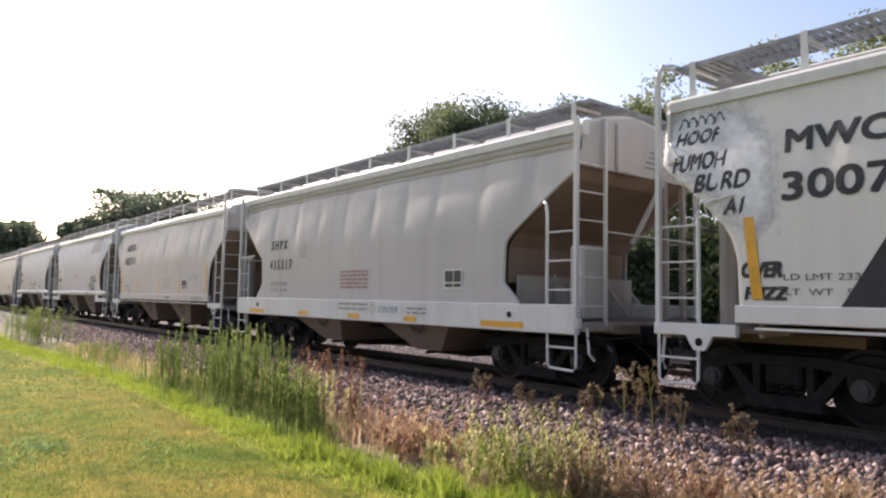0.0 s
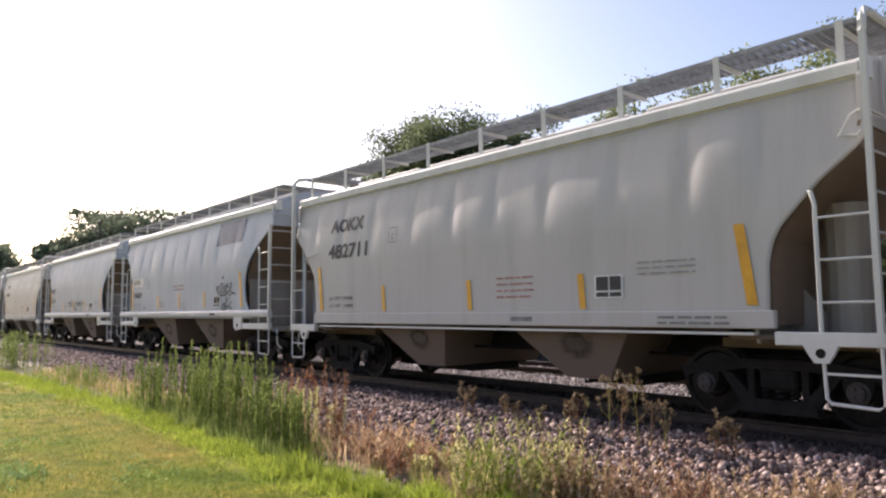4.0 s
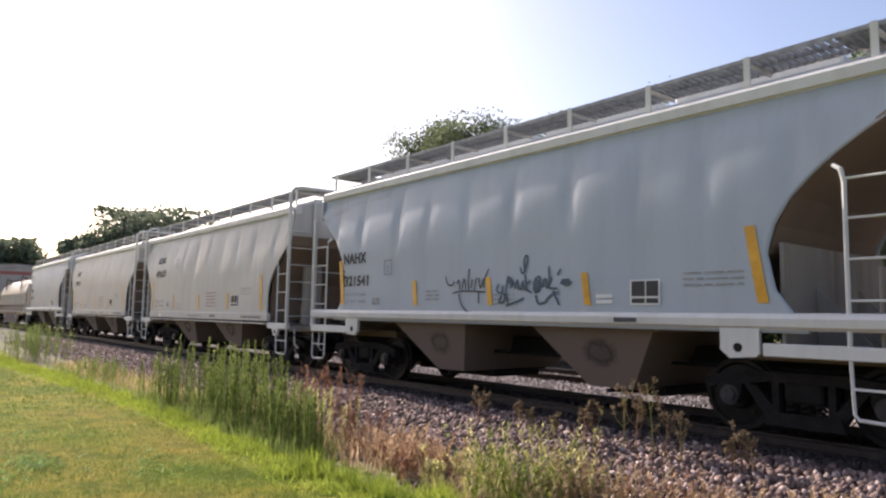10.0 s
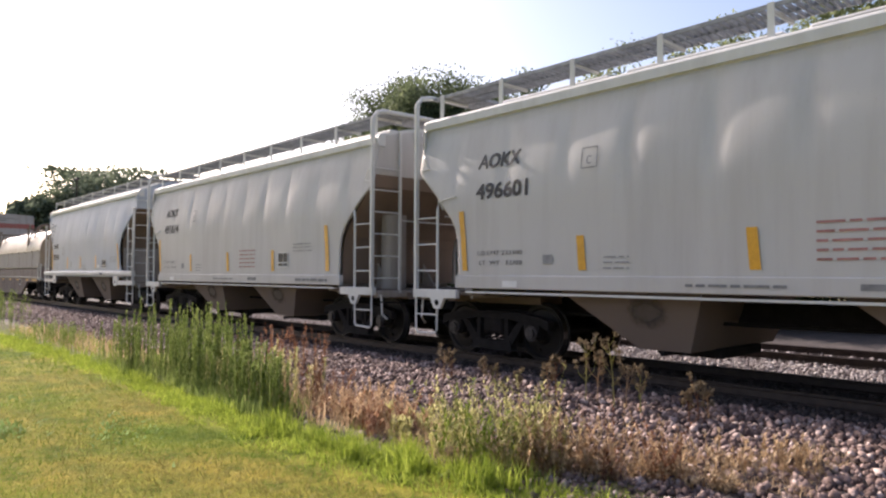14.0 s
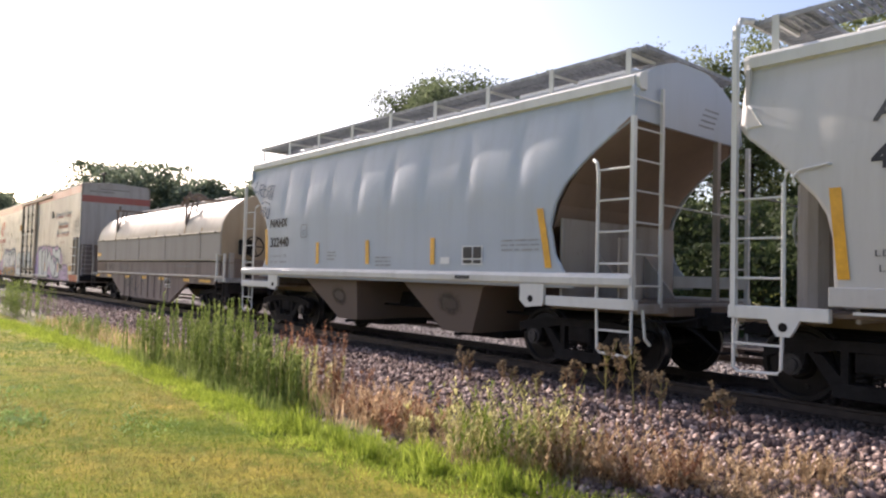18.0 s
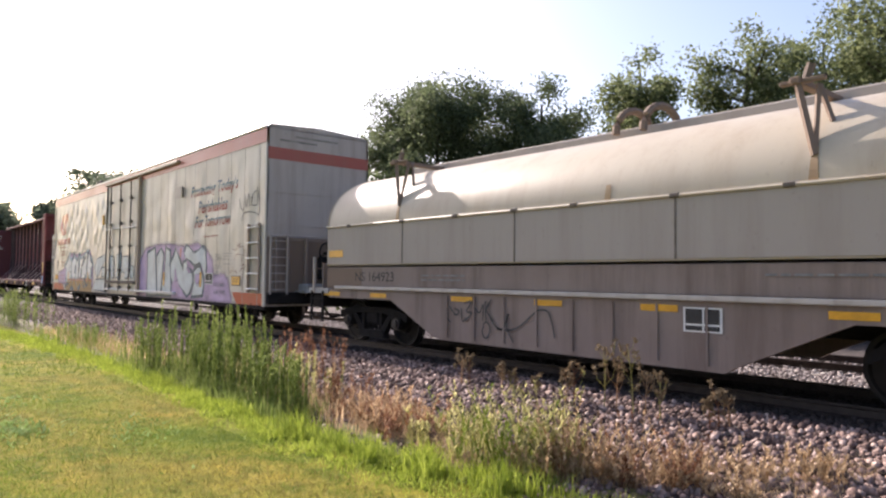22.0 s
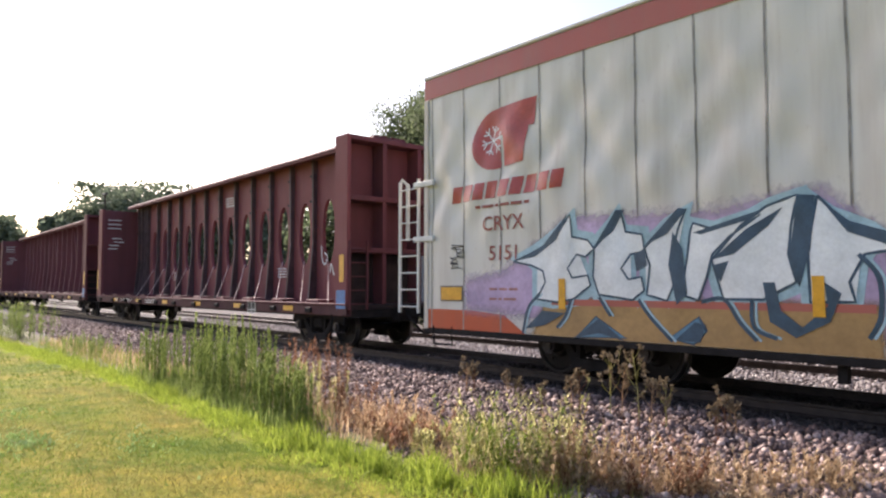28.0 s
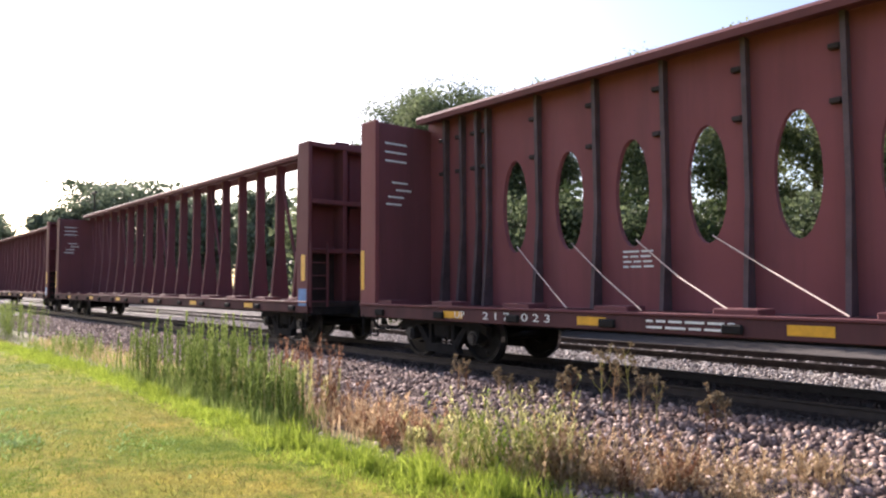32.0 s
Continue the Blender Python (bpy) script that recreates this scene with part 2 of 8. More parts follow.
def wheelset_mesh():
    bm = bmesh.new()
    for s in (-1, 1):
        prof = [(0.06, -0.68), (0.16, -0.70), (0.20, -0.75), (0.36, -0.76), (0.40, -0.68), (0.485, -0.68), (0.487, -0.705), (0.457, -0.715), (0.452, -0.82), (0.40, -0.82), (0.37, -0.79), (0.20, -0.81), (0.16, -0.86), (0.06, -0.86)]
        n = 28
        rings = [[bm.verts.new((r * math.cos(2 * math.pi * i / n), s * y, r * math.sin(2 * math.pi * i / n))) for r, y in prof] for i in range(n)]
        for i in range(n):
            a, b = rings[i], rings[(i + 1) % n]
            for j in range(len(prof) - 1):
                bm.faces.new((a[j], a[j + 1], b[j + 1], b[j]))
    prism(bm, [(0.075 * math.cos(i * math.pi / 5), 0.075 * math.sin(i * math.pi / 5)) for i in range(10)], -1.0, 1.0, "y")
    # lathe holes on the wheel plates make the turning visible
    for s in (-1, 1):
        for a in (0, 2.1, 4.2):
            prism(bm, [(0.28 * math.cos(a) + 0.03 * math.cos(i * 1.05), 0.28 * math.sin(a) + 0.03 * math.sin(i * 1.05)) for i in range(6)], s * 0.82 - 0.012, s * 0.82 + 0.012, "y")
    bmesh.ops.recalc_face_normals(bm, faces=bm.faces[:])
    return mesh_of("wheelset", bm)


ME_WHEEL = wheelset_mesh()
ME_WHEEL.materials.append(M_WHEEL)
ME_WHEEL.materials.append(M_TREAD)
for poly in ME_WHEEL.polygons:
    r = math.hypot(poly.center.x, poly.center.z)
    poly.material_index = 1 if 0.44 < r < 0.47 and 0.71 < abs(poly.center.y) < 0.82 else 0


def side_frame_mesh():
    bm = bmesh.new()
    top = [(-1.22, 0.50), (-1.22, 0.66), (-1.02, 0.72), (-0.55, 0.78), (0.55, 0.78), (1.02, 0.72), (1.22, 0.66), (1.22, 0.50), (1.05, 0.58), (0.75, 0.60), (0.40, 0.66), (-0.40, 0.66), (-0.75, 0.60), (-1.05, 0.58)]
    prism(bm, top, -0.07, 0.07)
    for s in (-1, 1):
        prism(bm, [(s * 0.72, 0.62), (s * 0.56, 0.60), (s * 0.30, 0.30), (s * 0.22, 0.20), (s * 0.42, 0.20)], -0.06, 0.06)
        prism(bm, [(s * 0.36, 0.66), (s * 0.28, 0.66), (s * 0.28, 0.30), (s * 0.36, 0.30)], -0.06, 0.06)
        prism(bm, [(s * 1.06, 0.60), (s * 0.73, 0.60), (s * 0.74, 0.48), (s * 0.80, 0.36), (s * 0.80, 0.56), (s * 0.98, 0.56), (s * 0.98, 0.36), (s * 1.04, 0.48)], -0.09, 0.09)
    prism(bm, [(-0.46, 0.14), (0.46, 0.14), (0.42, 0.30), (-0.42, 0.30)], -0.08, 0.08)
    return mesh_of("side_frame", bm)


ME_SIDE = side_frame_mesh()
ME_SIDE.materials.append(M_IRON)
_b = bmesh.new()
disc(_b, (0, 0, 0), 0.125, 0.05, 18)
disc(_b, (0, -0.06, 0), 0.085, 0.03, 14)
for i in range(3):
    a = i * 2.094
    disc(_b, (0.055 * math.cos(a), -0.095, 0.055 * math.sin(a)), 0.016, 0.012, 6)
ME_CAP = mesh_of("bearing_cap", _b)
ME_CAP.materials.append(M_CAP)
ME_SPRING = mesh_of("spring", tube(bmesh.new(), [(0.055 * math.cos(a), 0.055 * math.sin(a), 0.30 + 0.36 * a / 37.7) for a in (0.78 * i for i in range(49))], 0.017, 5))
ME_SPRING.materials.append(M_IRON)
_b = bmesh.new()
box(_b, -0.22, 0.22, -1.05, 1.05, 0.42, 0.68, 0.03)
box(_b, -0.3, 0.3, -0.35, 0.35, 0.66, 0.80, 0.02)
for s in (-1, 1):
    tube(_b, [(s * 0.36, -0.9, 0.42), (s * 0.36, 0.9, 0.42)], 0.045, 6)
    box(_b, s * 0.42 - 0.05, s * 0.42 + 0.05, -0.83, -0.68, 0.30, 0.62, 0.02)
    box(_b, s * 0.42 - 0.05, s * 0.42 + 0.05, 0.68, 0.83, 0.30, 0.62, 0.02)
ME_BOLSTER = mesh_of("truck", _b)
ME_BOLSTER.materials.append(M_IRON)


def add_truck(car, x):
    t = part("truck", ME_BOLSTER, M_IRON, car, "black oily cast steel truck", at=pose(x, 0, 0))
    for y, turn in ((-0.99, 0), (0.99, 180)):
        part("side_frame", ME_SIDE, M_IRON, t, at=pose(0, y, 0, 0, 0, turn))
        for dx in (-0.17, 0.0, 0.17):
            part("spring", ME_SPRING, M_IRON, t, at=pose(dx, y * 0.97, 0))
        for dx in (-0.89, 0.89):
            part("bearing_cap", ME_CAP, M_CAP, t, at=pose(dx, y * 1.05, R_WHEEL, 0, 0, turn))
    for dx in (-0.89, 0.89):
        w = part("wheelset", ME_WHEEL, M_WHEEL, t, "steel wheels with worn bright treads", at=pose(dx, 0, R_WHEEL))
        WHEELS.append((w, dx))
    return t


def coupler_mesh():
    bm = bmesh.new()
    box(bm, -0.55, 0.1, -0.08, 0.08, 0.74, 0.92, 0.02)
    prism(bm, [(0.05, -0.10), (0.32, -0.14), (0.40, -0.06), (0.33, 0.0), (0.40, 0.10), (0.28, 0.16), (0.05, 0.10)], 0.70, 0.96, "z")
    tube(bm, [(-0.2, -0.25, 0.75), (0.05, -0.28, 0.62), (0.3, -0.22, 0.40), (0.5, -0.12, 0.42)], 0.025, 6)
    return mesh_of("coupler", bm)


ME_COUPLER = coupler_mesh()
ME_COUPLER.materials.append(M_IRON)


def add_couplers(car, half):
    for s in (-1, 1):
        part("coupler", ME_COUPLER, M_IRON, car, "rusty black coupler", at=pose(s * half, 0, 0, 0, 0, 0 if s > 0 else 180))


# ---- covered hoppers ----
CUT_ROUND = [(1.26, 5.08), (1.5, 4.90), (1.75, 4.72), (2.18, 4.63), (2.5, 4.72), (2.8, 4.90), (3.05, 5.15), (3.24, 5.38), (3.45, 5.68), (3.61, 5.95), (3.66, 6.0), (4.10, 6.0)]
CUT_SLOPED = [(1.20, 4.93), (1.90, 4.95), (2.15, 5.01), (2.34, 5.12), (2.79, 5.54), (3.10, 5.90), (3.22, 6.0), (4.06, 6.0)]
CUT_ANGLED = [(1.26, 4.95), (1.42, 4.84), (1.68, 4.55), (2.33, 4.58), (2.42, 4.66), (2.99, 5.44), (3.34, 5.92), (3.40, 6.0), (4.10, 6.0)]


def edge_at(cut, z):
    for (z0, x0), (z1, x1) in zip(cut, cut[1:]):
        if z <= z1:
            return x0 + (x1 - x0) * (z - z0) / (z1 - z0)
    return cut[-1][1]


def shell(bm, rows, back):
    """A plate from a grid of points, closed at its edges, with its rear face moved by back."""
    back = Vector(back)
    f = [[bm.verts.new(p) for p in row] for row in rows]
    r = [[bm.verts.new(Vector(p) + back) for p in row] for row in rows]
    n, m = len(rows), len(rows[0])
    for i in range(n - 1):
        for j in range(m - 1):
            bm.faces.new((f[i][j], f[i][j + 1], f[i + 1][j + 1], f[i + 1][j]))
            bm.faces.new((r[i][j], r[i + 1][j], r[i + 1][j + 1], r[i][j + 1]))
    rim = [(i, 0) for i in range(n)] + [(n - 1, j) for j in range(1, m)] + [(i, m - 1) for i in range(n - 2, -1, -1)] + [(0, j) for j in range(m - 2, 0, -1)]
    for (a, b), (c, d) in zip(rim, rim[1:] + rim[:1]):
        bm.faces.new((f[a][b], r[a][b], r[c][d], f[c][d]))
    return bm


class Side:
    """The shape of a hopper's side: upright under the rim, then leaning out to full width below a scalloped line."""

    def __init__(self, cut, bulge, dents, seed):
        rnd = random.Random(seed)
        self.cut, self.bulge, self.dents, self.seed = cut, bulge, dents, seed
        self.ribs = [(-5.1 + 1.13 * i + rnd.uniform(-0.12, 0.12), rnd.uniform(0.25, 1.0)) for i in range(10)]
        self.lines = [rnd.uniform(-0.05, 0.05) for _ in range(11)]
        self.z0, self.z1 = cut[0][0], cut[-1][0]

    def y(self, x, z):
        k = sum(1 for rx, _ in self.ribs if rx < x)
        pillow = 0.0
        if 0 < k < len(self.ribs):
            (ra, wa), (rb, _) = self.ribs[k - 1], self.ribs[k]
            u = (x - ra) / (rb - ra)
            pillow = (0.2 + 0.8 * wa) * math.sqrt(max(0.0, 4 * u * (1 - u)))
        brow = self.z1 - 0.13 + self.lines[k] * 0.6 + 0.05 * pillow
        y = 1.635 - self.bulge * max(0.0, min(1.0, 1 - (brow - z) / 1.30)) ** 1.6
        prof = math.exp(-((z - 3.25) / 0.5) ** 2)
        y += 0.5 * self.dents * prof * sum(-w * math.exp(-((x - rx) / 0.13) ** 2) for rx, w in self.ribs)
        y += self.dents * 0.25 * pillow * prof
        y += self.dents * 0.5 * noise.noise(Vector((x * 0.8, z * 0.9, self.seed))) * max(0.0, min(1.0, (z - self.z0) * 1.5)) * max(0.0, min(1.0, (brow - z) * 3))
        return -y


def hopper_side(side, sign):
    rows = []
    for i in range(53):
        z = side.z0 + (side.z1 - side.z0) * i / 52
        xe = edge_at(side.cut, z)
        rows.append([(x, side.y(x, z), z) for x in (-xe + 2 * xe * j / 180 for j in range(181))])
    bm = shell(bmesh.new(), rows, (0, 0.03, 0))
    if sign > 0:
        bmesh.ops.scale(bm, vec=(1, -1, 1), verts=bm.verts[:])
    bmesh.ops.recalc_face_normals(bm, faces=bm.faces[:])
    return bm


def bay_bm(x0, x1, b0, b1, zt, zb=0.40):
    bm = bmesh.new()
    t = [(x0, -1.50, zt), (x1, -1.50, zt), (x1, 1.50, zt), (x0, 1.50, zt)]
    m = [(b0, -1.25, zb), (b1, -1.25, zb), (b1, 1.25, zb), (b0, 1.25, zb)]
    vt, vm = [bm.verts.new(p) for p in t], [bm.verts.new(p) for p in m]
    bm.faces.new(vt), bm.faces.new(vm[::-1])
    for i in range(4):
        bm.faces.new((vt[i], vm[i], vm[(i + 1) % 4], vt[(i + 1) % 4]))
    bmesh.ops.recalc_face_normals(bm, faces=bm.faces[:])
    return bm


def ladder_bm(p, q, z0, z1, rungs, r=0.022, kick=None):
    """A ladder between two stile feet p and q (x, y), from z0 to z1."""
    bm = bmesh.new()
    for (x, y) in (p, q):
        box(bm, x - 0.028, x + 0.028, y - 0.02, y + 0.02, z0, z1)
    for i in range(rungs):
        z = z0 + 0.12 + (z1 - z0 - 0.3) * i / (rungs - 1)
        tube(bm, [(p[0], p[1] - 0.016, z), (q[0], q[1] - 0.016, z)], r * 0.7, 5)
    return bm


def grating_bm(x0, x1, y0, y1, z, along="x"):
    """A running board of bearing bars held by three long bars."""
    bm = bmesh.new()
    lo, hi = (x0, x1) if along == "x" else (y0, y1)
    n = int((hi - lo) / 0.10)
    for i in range(n):
        p = lo + (hi - lo) * (i + 0.5) / n
        if along == "x":
            box(bm, p - 0.014, p + 0.014, y0, y1, z - 0.06, z)
        else:
            box(bm, x0, x1, p - 0.014, p + 0.014, z - 0.06, z)
    for k in (0, 0.5, 1):
        if along == "x":
            y = y0 + (y1 - y0) * k
            box(bm, lo, hi, y - 0.012, y + 0.012, z - 0.05, z + 0.004)
        else:
            x = x0 + (x1 - x0) * k
            box(bm, x - 0.012, x + 0.012, lo, hi, z - 0.05, z + 0.004)
    return bm


SILLS = {"round": (1.29, 1.48), "sloped": (1.17, 1.38), "angled": (0.90, 1.34)}
BOARD_Z = {"round": 4.68, "sloped": 4.60, "angled": 4.50}


def car_ladders(car, s, g, style, zt, rim):
    """The corner's ladders: a tall corner stile shared by the side ladder and the end ladder."""
    xc, low = 6.04 + g, 1.02
    top = {"round": 3.62, "sloped": 4.42, "angled": zt + 0.22}[style]
    side_top = {"round": 3.10, "sloped": 2.72, "angled": 2.95 if s > 0 else 2.45}[style]
    xo = 5.47 + g
    for sy in (-1, 1):
        y = sy * 1.62
        end = part("corner_stile" if s * sy > 0 else "end_ladder", cube(s * xc - 0.03, s * xc + 0.03, y - 0.035, y + 0.035, low, top), rim, car, "pale grey corner ladder")
        yi = sy * 0.93
        if s * sy < 0:
            part("stile", cube(s * xc - 0.022, s * xc + 0.022, yi - 0.025, yi + 0.025, low, zt + (0.05 if style == "round" else 0.3)), rim, end)
        for i in range(7):
            z = 1.32 + 0.43 * i
            if z < zt - 0.1 and s * sy < 0:
                part("rung", tube(bmesh.new(), [(s * xc, y, z), (s * xc, yi, z)], 0.014, 5), rim, end)
        side = part("side_ladder", tube(bmesh.new(), [(s * xo, y, low), (s * xo, y, side_top - 0.2), (s * (xo - 0.03), y, side_top - 0.06), (s * (xo - 0.12), sy * 1.57, side_top)], 0.026, 6), rim, car, "pale grey side ladder")
        zs = {"round": (1.62, 2.06, 2.50, 2.93), "sloped": (1.46, 1.92, 2.38), "angled": (1.56, 2.0, 2.44)}[style]
        for z in zs:
            part("rung", tube(bmesh.new(), [(s * xo, y - sy * 0.005, z), (s * xc, y - sy * 0.005, z)], 0.015, 5), rim, side)
        if style == "angled" and s < 0:
            part("grab_iron", tube(bmesh.new(), [(s * (xc + 0.02), y, 2.45), (s * 5.2, y, 2.48)], 0.018, 5), rim, side)
        step = part("stirrup_step", tube(bmesh.new(), [(s * xo, y, 1.05), (s * (xo + 0.02), y, 0.44), (s * (xo + 0.06), y, 0.39), (s * (xc - 0.06), y, 0.37), (s * xc, y, 0.42), (s * xc, y, 1.05)], 0.02, 6), rim, car)
        part("tread", cube(*sorted((s * xo, s * xc)), y - 0.02, y + 0.02, 0.69, 0.715), rim, step)
        if style == "sloped":
            if s < 0:
                part("grab_iron", tube(bmesh.new(), [(s * (5.36 + g), sy * 1.60, 2.50), (s * (5.36 + g), sy * 1.66, 2.60), (s * (5.28 + g), sy * 1.66, 2.66), (s * (5.0 + g), sy * 1.66, 2.70), (s * (4.96 + g), sy * 1.59, 2.70)], 0.014, 5), rim, car)
            part("tie_loop", tube(bmesh.new(), [(s * (5.95 + g), sy * 1.50, 3.52), (s * (5.86 + g), sy * 1.58, 3.45), (s * (5.74 + g), sy * 1.58, 3.24), (s * (5.92 + g), sy * 1.58, 3.22), (s * (5.95 + g), sy * 1.50, 3.30)], 0.015, 5), rim, car)
            part("grab_hoop", tube(bmesh.new(), [(s * xc, y, 4.30), (s * xc, sy * 1.60, 4.46), (s * xc, sy * 1.50, 4.57), (s * (xc - 0.02), sy * 1.30, 4.61), (s * (xc - 0.02), sy * 0.04, 4.63)], 0.045, 8), rim, car, "pale bent pipe hoop over the corner")


def car_end(car, side, s, g, style, paint, rim, zh, zt, posts):
    """One end: head plate, slope sheet, posts, platform and gear."""
    def sx(a, b):
        return sorted((s * (a + g), s * (b + g)))
    if style == "round":
        head = [(-1.50, zh), (-1.52, zt), (-1.30, zt + 0.20), (-0.9, zt + 0.42), (-0.45, zt + 0.56), (0, zt + 0.60), (0.45, zt + 0.56), (0.9, zt + 0.42), (1.30, zt + 0.20), (1.52, zt), (1.50, zh)]
    else:
        head = [(-1.52, zh), (-1.52, zt), (-1.40, zt + 0.18), (0, zt + 0.48), (1.40, zt + 0.18), (1.52, zt), (1.52, zh)]
    hd = part("end_head", prism(bmesh.new(), head, *sx(5.92, 5.97), "x"), paint, car)
    if style == "angled":
        part("head_panel", cube(*sx(5.97, 6.03), -0.60, -0.12, zh - 0.02, zt + 0.30, bevel=0.02), paint, hd)
        part("brace", tube(bmesh.new(), [(s * (5.95 + g), 0.75, zh - 0.02), (s * (5.75 + g), 0.15, 2.35)], 0.045, 6), paint, hd)
        if s > 0:
            part("valve_cabinet", cube(*sx(5.62, 5.90), -1.28, -0.72, 1.12, 2.25, bevel=0.03), paint, hd)
    elif style == "sloped":
        part("head_frame", tube(bmesh.new(), [(s * (5.99 + g), -0.55, zt + 0.36), (s * (5.99 + g), -0.53, zt + 0.16), (s * (5.99 + g), 0.42, zt + 0.16)], 0.014, 5), paint, hd)
        bm = prism(bmesh.new(), [(s * (5.45 + g) + s * 0.26 * math.cos(a), -0.62 + 0.26 * math.sin(a)) for a in (math.pi * i / 7 for i in range(14))], 1.1, 2.62, "z")
        col = part("end_column", bm, M_GREYDUST, hd, "dusty grey rounded column under the slope sheet")
    for k in range(4):
        part("stencil_line", cube(*sx(5.97, 5.974), 0.18 + 0.06 * k, 0.62 + 0.05 * k, zh + 0.16 + 0.09 * k, zh + 0.185 + 0.09 * k), M_FADED, hd)
    if s > 0 and posts:
        for py, top in ((-0.62, zt - 0.05), (-0.28, zt - 0.2)):
            bm = cube(*sx(5.98, 6.02), py - 0.05, py + 0.05, 1.1, top)
            box(bm, *sx(6.02, 6.09), py - 0.05, py - 0.03, 1.1, top)
            part("end_post", bm, paint, car)
    part("end_post", cube(*sx(5.88, 5.96), 0.78, 0.88, 1.1, zh + 0.1), M_GREYDUST, car)
    part("end_post", cube(*sx(5.88, 5.96), 1.34, 1.44, 1.1, zh + 0.1), M_GREYDUST, car)
    # slope sheet, bent along the cutout's edge and on to the bays
    cut = side.cut
    low = min(cut, key=lambda c: c[1])
    prof = [(5.95 + g, zh + 0.02)] + [(min(edge_at(cut, z), 5.95 + g) - 0.015, z) for z in (zh - (zh - low[0]) * k / 9 for k in range(1, 10))] + [(3.10, 1.22)]
    bm = shell(bmesh.new(), [[(s * x, y, z) for y in (-1.53, -0.75, 0.0, 0.75, 1.53)] for x, z in prof], (-s * 0.03, 0, 0.01))
    bmesh.ops.recalc_face_normals(bm, faces=bm.faces[:])
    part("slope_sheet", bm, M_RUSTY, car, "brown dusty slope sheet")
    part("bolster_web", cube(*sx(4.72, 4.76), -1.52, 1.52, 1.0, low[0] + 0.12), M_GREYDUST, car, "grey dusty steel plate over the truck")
    part("web_gusset", prism(bmesh.new(), [(s * (4.74 + g), 1.12), (s * (5.35 + g), 1.12), (s * (4.74 + g), 1.85)], -0.66, -0.62), M_GREYDUST, car)
    part("web_gusset", prism(bmesh.new(), [(s * (4.74 + g), 1.12), (s * (5.35 + g), 1.12), (s * (4.74 + g), 1.85)], 0.62, 0.66), M_GREYDUST, car)
    part("grab_iron", tube(bmesh.new(), [(s * (6.04 + g), -0.93, 2.47), (s * (6.06 + g), 0.3, 2.45), (s * (6.04 + g), 1.55, 2.45)], 0.014, 5), rim, car)
    part("end_platform", cube(*sx(4.4, 6.02), -1.55, 1.55, 1.05, 1.10), M_BAY, car)
    if s > 0 and style == "round":
        part("corner_panel", cube(*sx(5.72, 5.76), -1.50, -0.95, 1.10, 1.98, bevel=0.01), M_GREYDUST, car, "dusty grey plate behind the corner ladder")
    edge = {"round": 4.55, "sloped": 4.98, "angled": 5.6}[style]
    for sy in (-1, 1):
        ch = part("platform_edge", cube(*sx(edge, 6.10), *sorted((sy * 1.55, sy * 1.65)), 0.99, 1.14, bevel=0.01), rim, car, "pale channel along the end platform")
        if style == "sloped":
            px, w = 5.46 + g, 0.13
            bm = prism(bmesh.new(), [(s * (px - w - 0.05), 1.0), (s * (px + w + 0.05), 1.0), (s * (px + w), 0.90), (s * (px + 0.07), 0.81), (s * (px - 0.07), 0.81), (s * (px - w), 0.90)], sy * 1.62 - 0.03, sy * 1.62 + 0.03)
            jp = part("jacking_pad", bm, rim, car)
            part("eye", disc(bmesh.new(), (s * px, sy * 1.62, 0.915), 0.052, 0.034, 14), M_IRON, jp)
        elif style == "round":
            px = 4.28 + g
            bm = prism(bmesh.new(), [(s * (px - 0.24), 1.31), (s * (px + 0.24), 1.31), (s * (px + 0.24), 1.02), (s * (px + 0.20), 0.98), (s * (px - 0.12), 0.95), (s * (px - 0.24), 1.05)], sy * 1.63 - 0.03, sy * 1.63 + 0.03)
            jp = part("jacking_pad", bm, rim, car)
            part("eye", disc(bmesh.new(), (s * (px - 0.02), sy * 1.63, 1.08), 0.055, 0.034, 14), M_IRON, jp)
        else:
            part("oval_hole", disc(bmesh.new(), (s * 4.78, sy * 1.675, 1.16), 0.05, 0.006, 14), M_IRON, car)
    part("end_sill", cube(*sx(5.94, 6.06), -1.5, 1.5, 0.94, 1.08, bevel=0.01), M_GREYDUST, car)
    part("shear_plate", cube(*sx(3.9, 6.15), -0.75, 0.75, 0.90, 1.03), M_RUSTY, car)
    part("uncoupling_lever", tube(bmesh.new(), [(s * (6.2 + g), -1.55, 0.86), (s * (6.3 + g), -0.9, 0.84), (s * (6.4 + g), -0.2, 0.92)], 0.016, 5), M_IRON, car)
    part("lever_bracket", tube(bmesh.new(), [(s * (6.08 + g), -1.42, 1.0), (s * (6.12 + g), -1.42, 0.62), (s * (6.14 + g), -1.32, 0.52)], 0.022, 5), rim, car)


